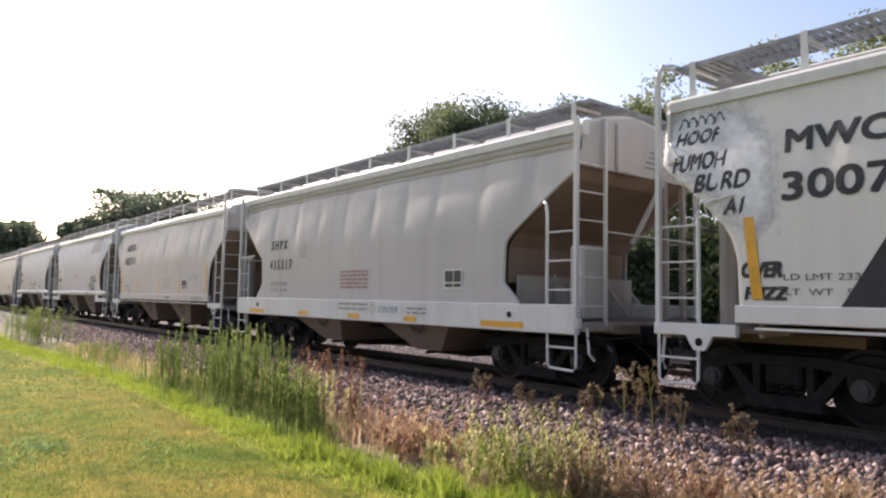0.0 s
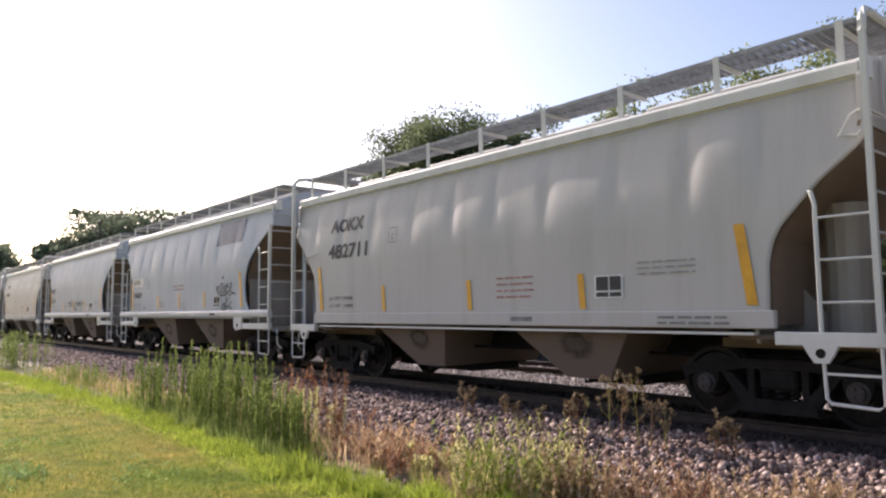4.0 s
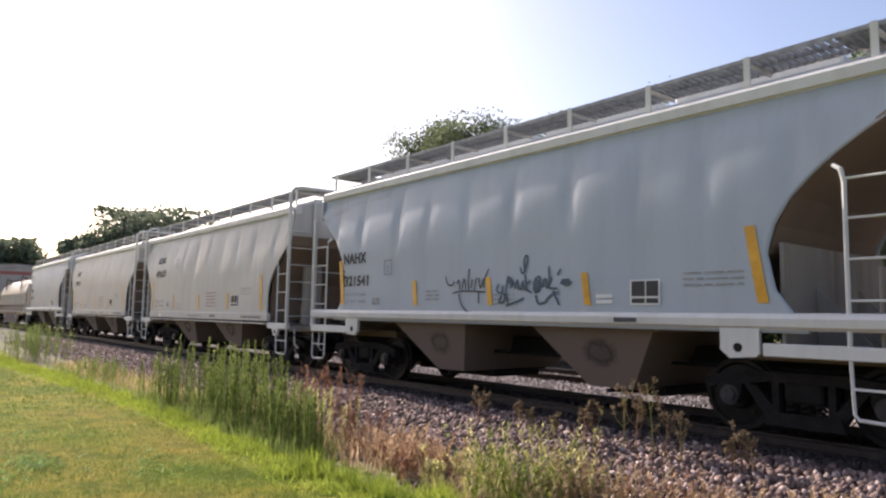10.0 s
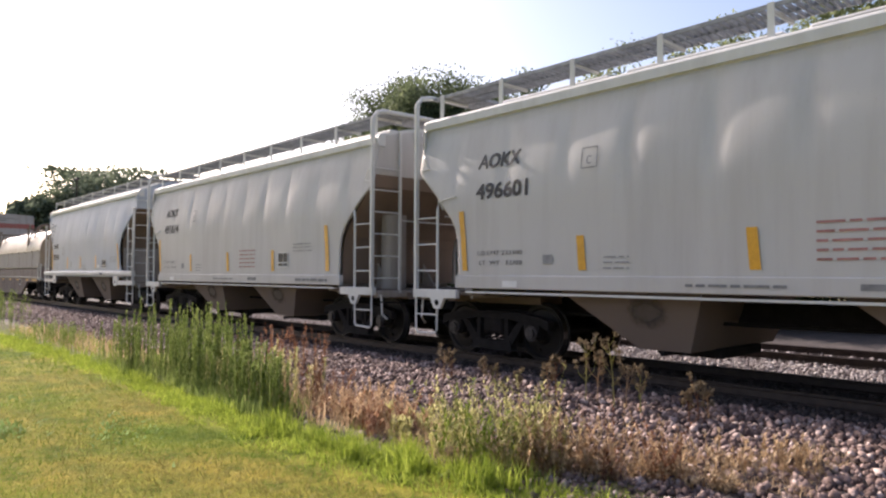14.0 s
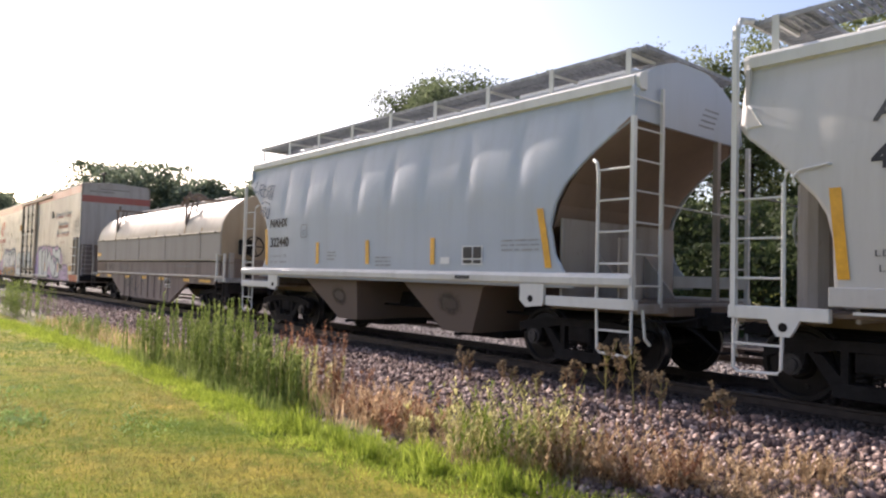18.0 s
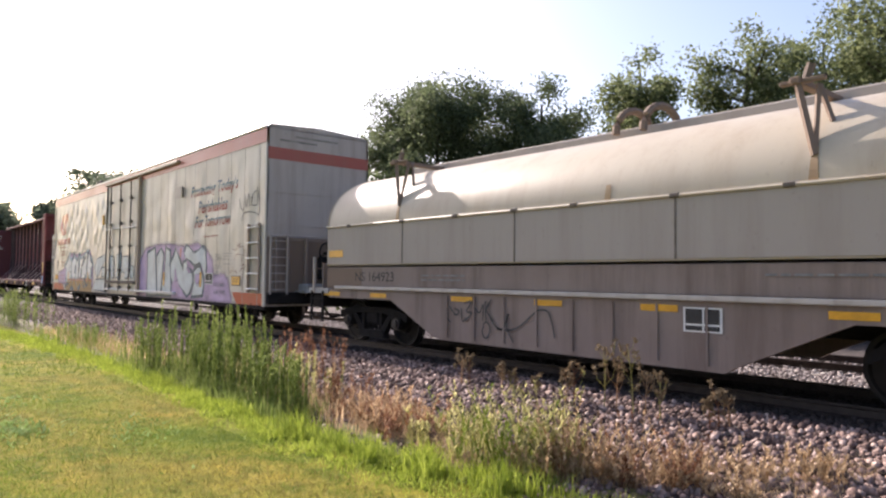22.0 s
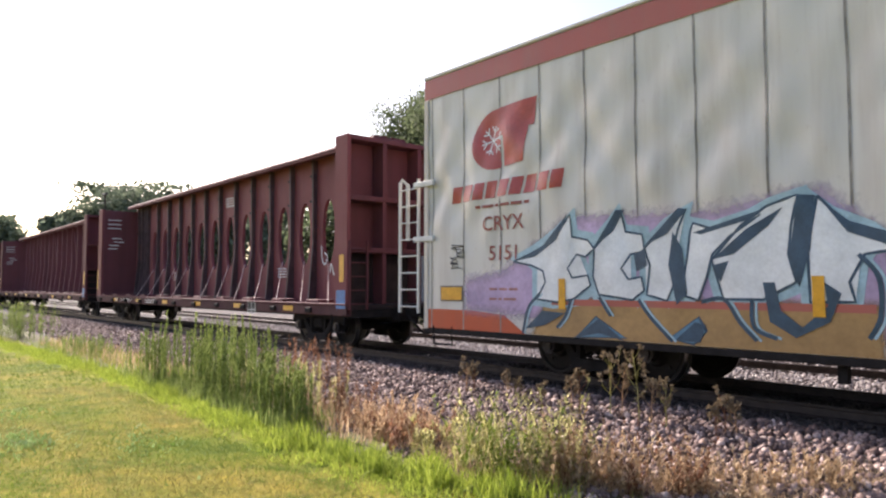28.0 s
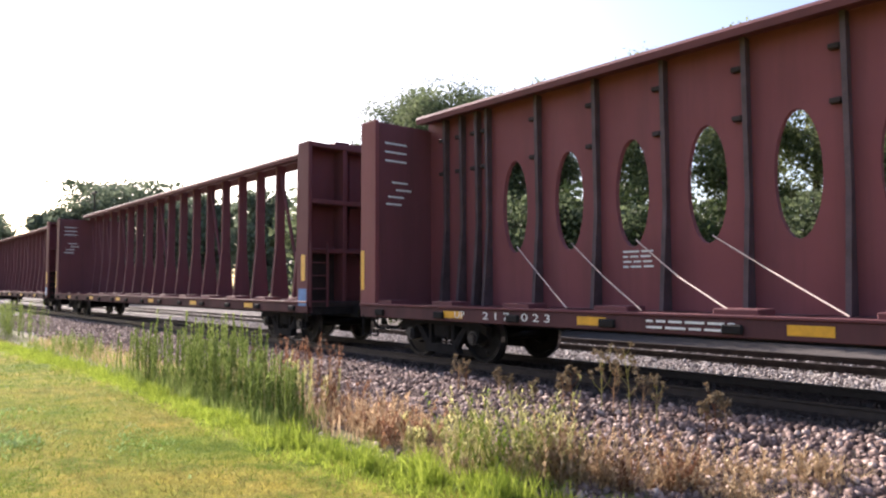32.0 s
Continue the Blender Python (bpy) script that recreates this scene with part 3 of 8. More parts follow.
def hopper(x, label, paint, style, bulge, dents, seed, rim=None, grow=0.0, top=None, posts=False, bays=((-3.06, -0.78, -1.83, -1.08), (0.74, 3.08, 1.76, 2.54))):
    rim = rim or M_RIM
    cut = [(z, e + grow) for z, e in {"round": CUT_ROUND, "sloped": CUT_SLOPED, "angled": CUT_ANGLED}[style]]
    if top:
        cut[-1] = (top, cut[-1][1])
    car = moving_car("hopper_car", x, label, "hopper car")
    sill, zt, g, zb = SILLS[style], cut[-1][0], grow, BOARD_Z[style]
    side = Side(cut, bulge, dents, seed)
    yt = 1.62 - bulge
    for s in (-1, 1):
        part("side_wall", hopper_side(side, s), paint, car, smooth=True)
        bm = bmesh.new()
        prism(bm, [(s * (yt - 0.15), zt - 0.02), (s * 1.44, zt - 0.02), (s * 1.465, zt + 0.02), (s * 1.47, zt + 0.135), (s * 1.44, zt + 0.19), (s * 1.38, zt + 0.22), (s * (yt - 0.15), zt + 0.23)], -6.02 - g, 6.02 + g, "x")
        part("roof_rim", bm, rim, car)
        if style == "angled":
            for dz, o in ((-0.13, 0.05), (-0.25, 0.035)):
                part("stiffener", prism(bmesh.new(), [(s * (yt - 0.02), zt + dz), (s * (yt + o), zt + dz + 0.02), (s * (yt + o + 0.02), zt + dz + 0.07), (s * (yt - 0.02), zt + dz + 0.10)], -6.0 - g, 6.0 + g, "x"), paint, car)
        if style == "round":
            bm = prism(bmesh.new(), [(s * 1.52, 1.30), (s * 1.62, 1.29), (s * 1.68, 1.33), (s * 1.69, 1.42), (s * 1.64, 1.48), (s * 1.55, 1.49)], -6.05 - g, 6.05 + g, "x")
            part("side_sill", bm, rim, car, "pale rounded side sill")
        elif style == "sloped":
            part("side_sill", cube(-4.99 - g, 4.99 + g, s * 1.61 - 0.05, s * 1.61 + 0.05, *sill, bevel=0.012), paint, car)
            part("sill_flange", cube(-4.75 - g, 4.75 + g, s * 1.60 - 0.05, s * 1.60 + 0.05, sill[0] - 0.075, sill[0] - 0.045), rim, car)
        else:
            part("side_sill", cube(-6.06 - g, 6.06 + g, s * 1.61 - 0.06, s * 1.61 + 0.06, *sill, bevel=0.015), rim, car)
        yb = sorted((s * 1.28, s * 0.66))
        part("running_board", grating_bm(-5.86 - g, 5.86 + g, *yb, zb), M_GRATE, car, "galvanised steel grating")
        for i in range(9):
            px = (-5.72 + 11.44 * i / 8) * (1 + g / 6)
            bm = cube(px - 0.04, px + 0.04, s * 1.30 - 0.012, s * 1.30 + 0.012, zt + 0.14, zb + 0.01)
            box(bm, px - 0.02, px + 0.02, *yb, zb - 0.10, zb - 0.05)
            part("board_bracket", bm, rim, car)
    # roof: shallow arch with trough hatches
    yr, rise = 1.50, 0.46 if style == "round" else 0.34
    arch = [(-yr + 2 * yr * i / 14, zt + 0.15 + rise * math.cos((i / 14 - 0.5) * math.pi)) for i in range(15)]
    part("roof", prism(bmesh.new(), arch + [(yr, zt + 0.02), (-yr, zt + 0.02)], -5.94 - g, 5.94 + g, "x"), rim, car)
    for i in range(4):
        part("roof_hatch", cube(-5.2 + 2.65 * i, -2.85 + 2.65 * i, -0.42, 0.42, zt + rise + 0.08, zt + rise + 0.26, bevel=0.03), rim, car)
    zh = {"round": 3.62, "sloped": 3.36, "angled": 3.46}[style]
    for s in (-1, 1):
        car_end(car, side, s, g, style, paint, rim, zh, zt, posts)
        car_ladders(car, s, g, style, zt, rim)
        part("crosswalk", grating_bm(*sorted((s * (5.36 + g), s * (5.98 + g))), -1.28, 1.28, zb + 0.012, "y"), M_GRATE, car, "galvanised grating across the car's end")
    for b in bays:
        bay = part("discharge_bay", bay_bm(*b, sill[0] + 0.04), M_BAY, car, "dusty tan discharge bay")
        zc = sill[0] + 0.04
        soot = [((b[0] + b[1] + 2 * b[2] + 2 * b[3]) / 6 + 0.24 * math.cos(a), 0.90 + 0.15 * math.sin(a)) for a in (math.pi * k / 5 for k in range(10))]
        soft_patch(bay, "soot_mark", soot, M_SOOT, lambda x, z: -1.25 - 0.25 * (z - 0.40) / (zc - 0.40), 0.008, "dark greasy smudge", 0.1, 0.06)
        part("gate", cube(b[2] - 0.1, b[3] + 0.1, -0.62, 0.62, 0.28, 0.41, bevel=0.02), M_IRON, bay)
        part("gate_rod", tube(bmesh.new(), [((b[2] + b[3]) / 2, -1.3, 0.36), ((b[2] + b[3]) / 2, 1.3, 0.36)], 0.03, 8), M_IRON, bay)
    part("centre_sill", cube(-6.2 - g, 6.2 + g, -0.2, 0.2, 0.72, 1.02, bevel=0.01), M_IRON, car)
    part("brake_pipe", tube(bmesh.new(), [(-5.8, -0.6, 0.8), (-0.5, -0.6, 0.75), (5.8, -0.6, 0.8)], 0.03, 6), M_IRON, car)
    part("air_tank", disc(bmesh.new(), (0, 0.9, 0.85), 0.2, 0.45, 14), M_IRON, car)
    # hand brake on the trailing end, seen between cars
    bw = bmesh.new()
    bx = -6.02 - g
    tube(bw, [(bx, 0.25 + 0.28 * math.cos(a), 2.15 + 0.28 * math.sin(a)) for a in (i * math.pi / 9 for i in range(19))], 0.02, 5)
    for a in (0.3, 1.9, 3.5, 5.1):
        tube(bw, [(bx, 0.25, 2.15), (bx, 0.25 + 0.28 * math.cos(a), 2.15 + 0.28 * math.sin(a))], 0.014, 4)
    part("brake_wheel", bw, rim, car)
    part("brake_housing", cube(bx + 0.06, bx + 0.34, 0.02, 0.48, 1.95, 2.4, bevel=0.05), M_GREYDUST, car)
    part("brake_rod", tube(bmesh.new(), [(bx + 0.2, 0.25, 1.95), (bx + 0.25, 0.25, 1.1)], 0.02, 5), M_GREYDUST, car)
    add_truck(car, -4.72 - g), add_truck(car, 4.72 + g)
    add_couplers(car, 6.25 + g)
    return car, side


# ---- boxcar, coil car and centerbeam cars ----
M_BOX = car_paint("cream_boxcar_paint", (0.60, 0.58, 0.53), dirt=(0.26, 0.18, 0.12), grime=0.34, rough=0.27, seed=13.0, spots=(0.25, 0.14, 0.08))
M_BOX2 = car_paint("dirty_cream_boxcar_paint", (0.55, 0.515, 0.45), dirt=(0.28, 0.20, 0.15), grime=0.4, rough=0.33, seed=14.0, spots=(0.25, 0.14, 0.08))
# Greyer than the sides: grime, and the shade on the ends put into the colour.
M_BOXEND = car_paint("grimy_shade_darkened_end_paint", (0.46, 0.405, 0.36), dirt=(0.22, 0.15, 0.11), grime=0.5, seed=15.0)
M_BOXLOW = car_paint("rusty_grey_end_paint", (0.27, 0.215, 0.18), dirt=(0.11, 0.07, 0.055), grime=0.9, rough=0.7, seed=18.0)
M_REDBAND = car_paint("faded_red_band", (0.40, 0.115, 0.09), dirt=(0.30, 0.17, 0.13), grime=0.4, rough=0.26, seed=16.0)
M_REDSILL = car_paint("orange_red_sill", (0.46, 0.09, 0.035), dirt=(0.2, 0.1, 0.07), grime=0.35, seed=17.0)
# Plate behind the ladder: a recess's shadow is put into this stained colour.
M_LADDERBACK = car_paint("shadow_toned_ladder_plate", (0.30, 0.27, 0.22), dirt=(0.14, 0.10, 0.08), grime=0.7, seed=39.0)
M_SEAM2 = plain("grey_panel_seam", (0.30, 0.275, 0.24), 0.4, 0, 0.4, 6)
M_SEAM = plain("rust_streaked_seam", (0.17, 0.14, 0.115), 0.8, 0, 0.4, 6)
M_HOOD = car_paint("cream_hood_paint", (0.48, 0.425, 0.335), dirt=(0.30, 0.20, 0.12), grime=0.42, rough=0.4, seed=23.0)
# Hood end: real rust, plus the shade of that end put into the colour.
M_HOODEND = car_paint("rusty_shade_darkened_cream", (0.36, 0.29, 0.205), dirt=(0.20, 0.115, 0.065), grime=0.6, rough=0.55, seed=24.0, spots=(0.16, 0.08, 0.05))
M_OCHRERUST = car_paint("thin_rust_stain", (0.40, 0.29, 0.18), dirt=(0.30, 0.17, 0.09), grime=0.7, rough=0.6, seed=38.0)
M_LOW = car_paint("rust_stained_coil_car_sill", (0.25, 0.20, 0.175), dirt=(0.09, 0.055, 0.04), grime=0.75, rough=0.7, seed=26.0)
M_COIL = car_paint("grey_beige_coil_car_paint", (0.36, 0.325, 0.29), dirt=(0.20, 0.15, 0.12), grime=0.35, rough=0.65, seed=25.0)
M_MAROON = car_paint("maroon_paint", (0.195, 0.054, 0.058), dirt=(0.075, 0.030, 0.030), grime=0.45, rough=0.6, seed=27.0, spots=(0.05, 0.03, 0.03))
M_MAROON2 = car_paint("dark_maroon_paint", (0.13, 0.040, 0.046), dirt=(0.06, 0.03, 0.03), grime=0.5, rough=0.65, seed=29.0, spots=(0.03, 0.02, 0.02))
M_DECK = car_paint("grimy_maroon_channel", (0.085, 0.032, 0.034), dirt=(0.03, 0.02, 0.02), grime=0.7, rough=0.75, seed=31.0, spots=(0.03, 0.02, 0.02))
M_CYANB = plain("bright_blue_paint", (0.07, 0.20, 0.48), 0.5, 0, 0.3, 5)
M_RIB = plain("grimy_dark_rib", (0.085, 0.052, 0.057), 0.7, 0, 0.35, 3)
M_GRIME = plain("black_grime_on_steel", (0.035, 0.022, 0.022), 0.85, 0, 0.4, 3)
M_EDGE2 = car_paint("worn_edge_paint", (0.46, 0.43, 0.39), grime=0.6, seed=33.0)
M_DOORPOST = car_paint("rusty_post_paint", (0.36, 0.29, 0.23), dirt=(0.2, 0.11, 0.07), grime=0.6, seed=35.0)
M_STRAP = plain("pale_tie_down_cable", (0.55, 0.42, 0.38), 0.7, 0, 0.2, 8)
M_REDINK2 = plain("dull_red_lettering", (0.33, 0.10, 0.08), 0.7, 0, 0.3, 6)
M_REDPAINT = plain("red_emblem_paint", (0.42, 0.06, 0.045), 0.3, 0, 0.2, 5)
M_CYAN = plain("cyan_blue_spray_paint", (0.10, 0.22, 0.32), 0.5, 0, 0.2, 5)
M_NAVY = plain("dark_blue_spray_paint", (0.035, 0.075, 0.12), 0.5, 0, 0.3, 5)
M_PALEBLUE = plain("pale_blue_spray_paint", (0.50, 0.57, 0.60), 0.5, 0, 0.2, 3)
M_WHITESPRAY = plain("white_spray_paint", (0.76, 0.78, 0.78), 0.5, 0, 0.15, 3)
M_PURPLE = plain("lilac_spray_paint", (0.46, 0.36, 0.54), 0.6, 0, 0.3, 1.5)
M_CYANGLOW = plain("pale_cyan_spray_paint", (0.38, 0.55, 0.62), 0.6, 0, 0.25, 3)
M_SCRIB = plain("brown_spray_line", (0.30, 0.16, 0.12), 0.6, 0, 0.3, 5)
M_GREENP = plain("teal_green_paint", (0.05, 0.24, 0.18), 0.5, 0, 0.2, 4)


def flat(y):
    return lambda x, z: y


def ribbon(bm, pts, width, skin, lift=0.004, step=0.12, taper=False):
    """A painted stroke along (x, z) points that follows a skin y = skin(x, z), with round joints."""
    def put(x, z):
        return bm.verts.new((x, skin(x, z) - lift, z))
    dense = []
    for (x0, z0), (x1, z1) in zip(pts, pts[1:]):
        n = max(1, int(math.hypot(x1 - x0, z1 - z0) / step))
        dense += [(x0 + (x1 - x0) * i / n, z0 + (z1 - z0) * i / n) for i in range(n)]
    dense.append(pts[-1])
    prev = None
    for i, (x, z) in enumerate(dense):
        a, b = dense[max(i - 1, 0)], dense[min(i + 1, len(dense) - 1)]
        d = Vector((b[0] - a[0], b[1] - a[1]))
        d = d.normalized() if d.length > 1e-6 else Vector((1, 0))
        w = width / 2 * (1 if not taper else 0.35 + 0.65 * math.sin(math.pi * (i + 0.6) / (len(dense) + 0.2)))
        cur = (put(x - d.y * w, z + d.x * w), put(x + d.y * w, z - d.x * w))
        if prev:
            f = bm.faces.new((prev[0], cur[0], cur[1], prev[1]))
        prev = cur
    return bm


def patch(bm, outline, skin, lift=0.004, step=0.13):
    """A flat painted area inside an (x, z) outline, laid on a skin."""
    f = bm.faces.new([bm.verts.new((x, 0, z)) for x, z in outline])
    bmesh.ops.triangulate(bm, faces=[f])
    for _ in range(5):
        es = [e for e in bm.edges if e.calc_length() > step]
        if es:
            bmesh.ops.subdivide_edges(bm, edges=es, cuts=1)
            bmesh.ops.triangulate(bm, faces=bm.faces[:])
    for v in bm.verts:
        v.co.y = skin(v.co.x, v.co.z) - lift
    return bm


def rect(car, name, x0, x1, z0, z1, material, skin, lift=0.005, slant=0.0, label=""):
    return part(name, patch(bmesh.new(), [(x0, z0), (x1, z0), (x1 + slant, z1), (x0 + slant, z1)], skin, lift), material, car, label)


def rounded(pts, n=5):
    """The same line with its corners drawn as smooth bends."""
    if len(pts) < 3:
        return pts
    p = [pts[0]] + list(pts) + [pts[-1]]
    out = []
    for a, b, c, d in zip(p, p[1:], p[2:], p[3:]):
        for i in range(n):
            t = i / n
            out.append(tuple(0.5 * (2 * b[j] + (c[j] - a[j]) * t + (2 * a[j] - 5 * b[j] + 4 * c[j] - d[j]) * t * t + (3 * b[j] - a[j] - 3 * c[j] + d[j]) * t ** 3) for j in (0, 1)))
    return out + [pts[-1]]


def scrawl(car, name, lines, width, material, skin, lift=0.006, label=""):
    bm = bmesh.new()
    for pts in lines:
        ribbon(bm, rounded(pts), width, skin, lift, 0.05)
    return part(name, bm, material, car, label)


def fill_shapes(car, name, shapes, material, skin, lift, label=""):
    bm = bmesh.new()
    for s in shapes:
        b2 = bmesh.new()
        patch(b2, s, skin, lift)
        me = mesh_of("tmp", b2)
        bm.from_mesh(me)
        bpy.data.meshes.remove(me)
    return part(name, bm, material, car, label)


def spray_mat(name, color):
    """Thin spray paint whose coverage thins out towards its edge, by the attribute cover."""
    m = plain(name, color, 0.6, 0, 0.25, 1.5)
    nt = m.node_tree
    at, ns = nt.nodes.new("ShaderNodeAttribute"), noise_tex(nt, 9, 5, 0.7)
    at.attribute_name = "cover"
    ad, mr = nt.nodes.new("ShaderNodeMath"), nt.nodes.new("ShaderNodeMapRange")
    ad.operation = "ADD"
    nt.links.new(at.outputs["Fac"], ad.inputs[0])
    nt.links.new(ns.outputs["Fac"], ad.inputs[1])
    mr.inputs["From Min"].default_value, mr.inputs["From Max"].default_value = 0.55, 1.35
    nt.links.new(ad.outputs[0], mr.inputs["Value"])
    tr, mx = nt.nodes.new("ShaderNodeBsdfTransparent"), nt.nodes.new("ShaderNodeMixShader")
    nt.links.new(mr.outputs[0], mx.inputs[0])
    nt.links.new(tr.outputs[0], mx.inputs[1])
    nt.links.new(nt.nodes["Principled BSDF"].outputs[0], mx.inputs[2])
    nt.links.new(mx.outputs[0], nt.nodes["Material Output"].inputs["Surface"])
    return m


M_SOOT = spray_mat("soot_smudge", (0.085, 0.068, 0.058))
M_HAZE = spray_mat("white_spray_haze", (0.70, 0.70, 0.70))
M_LILAC = spray_mat("lilac_spray_cloud", (0.50, 0.37, 0.55))
M_OCHRE = spray_mat("ochre_spray_cloud", (0.40, 0.24, 0.09))


def soft_patch(car, name, outline, material, skin, lift, label="", width=0.18, step=0.1):
    """A sprayed area inside an outline whose cover falls off at the edge."""
    n = len(outline)
    def depth(x, z):
        best, inside = 9.0, False
        for i in range(n):
            (x0, z0), (x1, z1) = outline[i], outline[(i + 1) % n]
            dx, dz = x1 - x0, z1 - z0
            u = max(0.0, min(1.0, ((x - x0) * dx + (z - z0) * dz) / (dx * dx + dz * dz + 1e-9)))
            best = min(best, math.hypot(x - x0 - u * dx, z - z0 - u * dz))
            if (z0 > z) != (z1 > z) and x < x0 + (z - z0) / (z1 - z0) * dx:
                inside = not inside
        return best if inside else -best
    xs_, zs_ = [p[0] for p in outline], [p[1] for p in outline]
    x0, x1, z0, z1 = min(xs_) - width, max(xs_) + width, max(min(zs_) - width, 0.665), max(zs_) + width
    nx, nz = max(2, int((x1 - x0) / step)), max(2, int((z1 - z0) / step))
    bm, cover, grid = bmesh.new(), [], []
    for i in range(nx + 1):
        row = []
        for j in range(nz + 1):
            x, z = x0 + (x1 - x0) * i / nx, z0 + (z1 - z0) * j / nz
            row.append(bm.verts.new((x, skin(x, z) - lift, z)))
            cover.append(max(0.0, min(1.0, 0.5 + depth(x, z) / (2 * width))))
        grid.append(row)
    for i in range(nx):
        for j in range(nz):
            if max(cover[i * (nz + 1) + j], cover[(i + 1) * (nz + 1) + j], cover[i * (nz + 1) + j + 1], cover[(i + 1) * (nz + 1) + j + 1]) > 0:
                bm.faces.new((grid[i][j], grid[i + 1][j], grid[i + 1][j + 1], grid[i][j + 1]))
    ob = part(name, bm, material, car, label)
    ob.data.attributes.new("cover", "FLOAT", "POINT").data.foreach_set("value", cover)
    return ob


def boxcar(x):
    car = moving_car("boxcar", x, "long cream refrigerated boxcar with red bands and colourful graffiti", "boxcar")
    H, W, z0, z1 = 11.95, 1.55, 0.64, 5.25
    seams = [-11.75, -10.89, -9.99, -9.13, -8.26, -7.39, -6.52, -5.62, -4.76, -3.84, -2.98, 2.35, 3.2, 4.0, 4.75, 5.5, 6.29, 7.13, 8.0, 8.93, 9.78, 10.67, 11.55]
    def skin(x, z):
        k = math.sin(math.pi * min(1, max(0, (z - z0) / (z1 - z0))))
        d = 0.034 * noise.noise(Vector((x * 1.1, z * 1.0, 3.3))) * k + 0.024 * noise.noise(Vector((x * 2.6, z * 1.6, 8.1))) * k
        if x < -2.3:
            up = k * max(0.2, min(1.0, (z - 1.9) * 0.9)) * min(1.0, (-2.3 - x) * 2)
            d += up * (0.025 * math.sin(7.22 * x) * math.sin(6.2 * z + 1.6 * math.sin(x * 0.9)) + 0.03 * noise.noise(Vector((x * 2.4, z * 1.8, 5.5))))
        i = min(range(len(seams)), key=lambda j: abs(seams[j] - x))
        d -= 0.012 * k * (1 - min(1, abs(seams[i] - x) / 0.3))
        return -W - max(-0.08, d)
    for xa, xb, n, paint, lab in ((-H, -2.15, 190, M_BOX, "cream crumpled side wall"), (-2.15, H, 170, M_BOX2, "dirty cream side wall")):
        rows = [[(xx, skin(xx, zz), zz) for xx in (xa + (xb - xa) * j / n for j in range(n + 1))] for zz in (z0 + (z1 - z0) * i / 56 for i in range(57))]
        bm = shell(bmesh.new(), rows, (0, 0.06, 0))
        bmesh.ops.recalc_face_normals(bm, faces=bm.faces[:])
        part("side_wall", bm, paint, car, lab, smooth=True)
    part("side_wall", cube(-H, H, W - 0.05, W, z0, z1), M_BOX, car)
    arch = [(-W - 0.02 + 2 * (W + 0.02) * i / 12, z1 + 0.02 + 0.15 * math.cos((i / 12 - 0.5) * math.pi)) for i in range(13)]
    part("roof", prism(bmesh.new(), arch + [(W - 0.01, z1 - 0.04), (-W + 0.01, z1 - 0.04)], -H + 0.06, H - 0.06, "x"), M_BOX, car, "cream weathered roof")
    part("eave", cube(-H, H, -W - 0.045, -W + 0.02, z1 - 0.02, z1 + 0.045, bevel=0.015), M_BOX, car)
    for s in (-1, 1):
        bm = cube(*sorted((s * (H - 0.05), s * H)), -W, W, z0, z1 + 0.02, bevel=0.0)
        part("end_wall", bm, M_BOXEND, car, "grey-white end wall, darkened for its shade")
        bm = prism(bmesh.new(), [(-W, z1), (-W + 0.1, z1 + 0.09), (0, z1 + 0.17), (W - 0.1, z1 + 0.09), (W, z1)], *sorted((s * (H - 0.05), s * H)), "x")
        part("end_cap", bm, M_BOXEND, car)
        for ez in (1.9, 2.75, 3.6):
            part("end_seam", cube(*sorted((s * H, s * (H + 0.012))), -W + 0.05, W - 0.05, ez - 0.02, ez + 0.02), M_BOXEND, car)
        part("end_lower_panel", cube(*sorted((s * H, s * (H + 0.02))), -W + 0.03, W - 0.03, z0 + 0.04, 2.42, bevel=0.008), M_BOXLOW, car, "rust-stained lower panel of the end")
        for k, (y0, w) in enumerate(((-0.75, 1.3), (-1.2, 1.1))):
            part("end_lettering_bar", cube(*sorted((s * H, s * (H + 0.004))), y0, y0 + w, 5.06 - 0.13 * k, 5.11 - 0.13 * k), M_SEAM2, car)
        part("end_band", cube(*sorted((s * H, s * (H + 0.006))), -W - 0.004, W + 0.004, 4.44, 4.75), M_REDBAND, car)
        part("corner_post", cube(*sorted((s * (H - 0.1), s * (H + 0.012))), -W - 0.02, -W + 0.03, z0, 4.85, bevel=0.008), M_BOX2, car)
        lx = s * (H - 0.55)
        if s > 0:
            lad = part("side_ladder", cube(lx - 0.30, lx + 0.30, -W - 0.035, -W - 0.004, 1.0, 2.75, bevel=0.008), M_LADDERBACK, car, "side ladder with white rungs over a stained plate coloured as a shadowed recess")
            for e in (-0.3, 0.3):
                part("stile", cube(lx + e - 0.03, lx + e + 0.03, -W - 0.09, -W - 0.03, 0.98, 2.78, bevel=0.008), M_DOORPOST, lad)
            for k in range(5):
                part("rung", tube(bmesh.new(), [(lx - 0.34, -W - 0.10, 1.08 + 0.40 * k), (lx + 0.34, -W - 0.10, 1.08 + 0.40 * k)], 0.022, 6), M_PATCH, lad, "white rung")
            part("end_ladder", ladder_bm((H + 0.10, -1.45), (H + 0.10, -0.98), 0.95, 2.5, 7), M_BOXEND, car, "grey end ladder")
        else:
            outer = part("side_ladder", ladder_bm((-H - 0.92, -1.44), (-H - 0.34, -1.44), 0.9, 3.45, 8), M_RIM, car, "white ladder standing off the end on brackets")
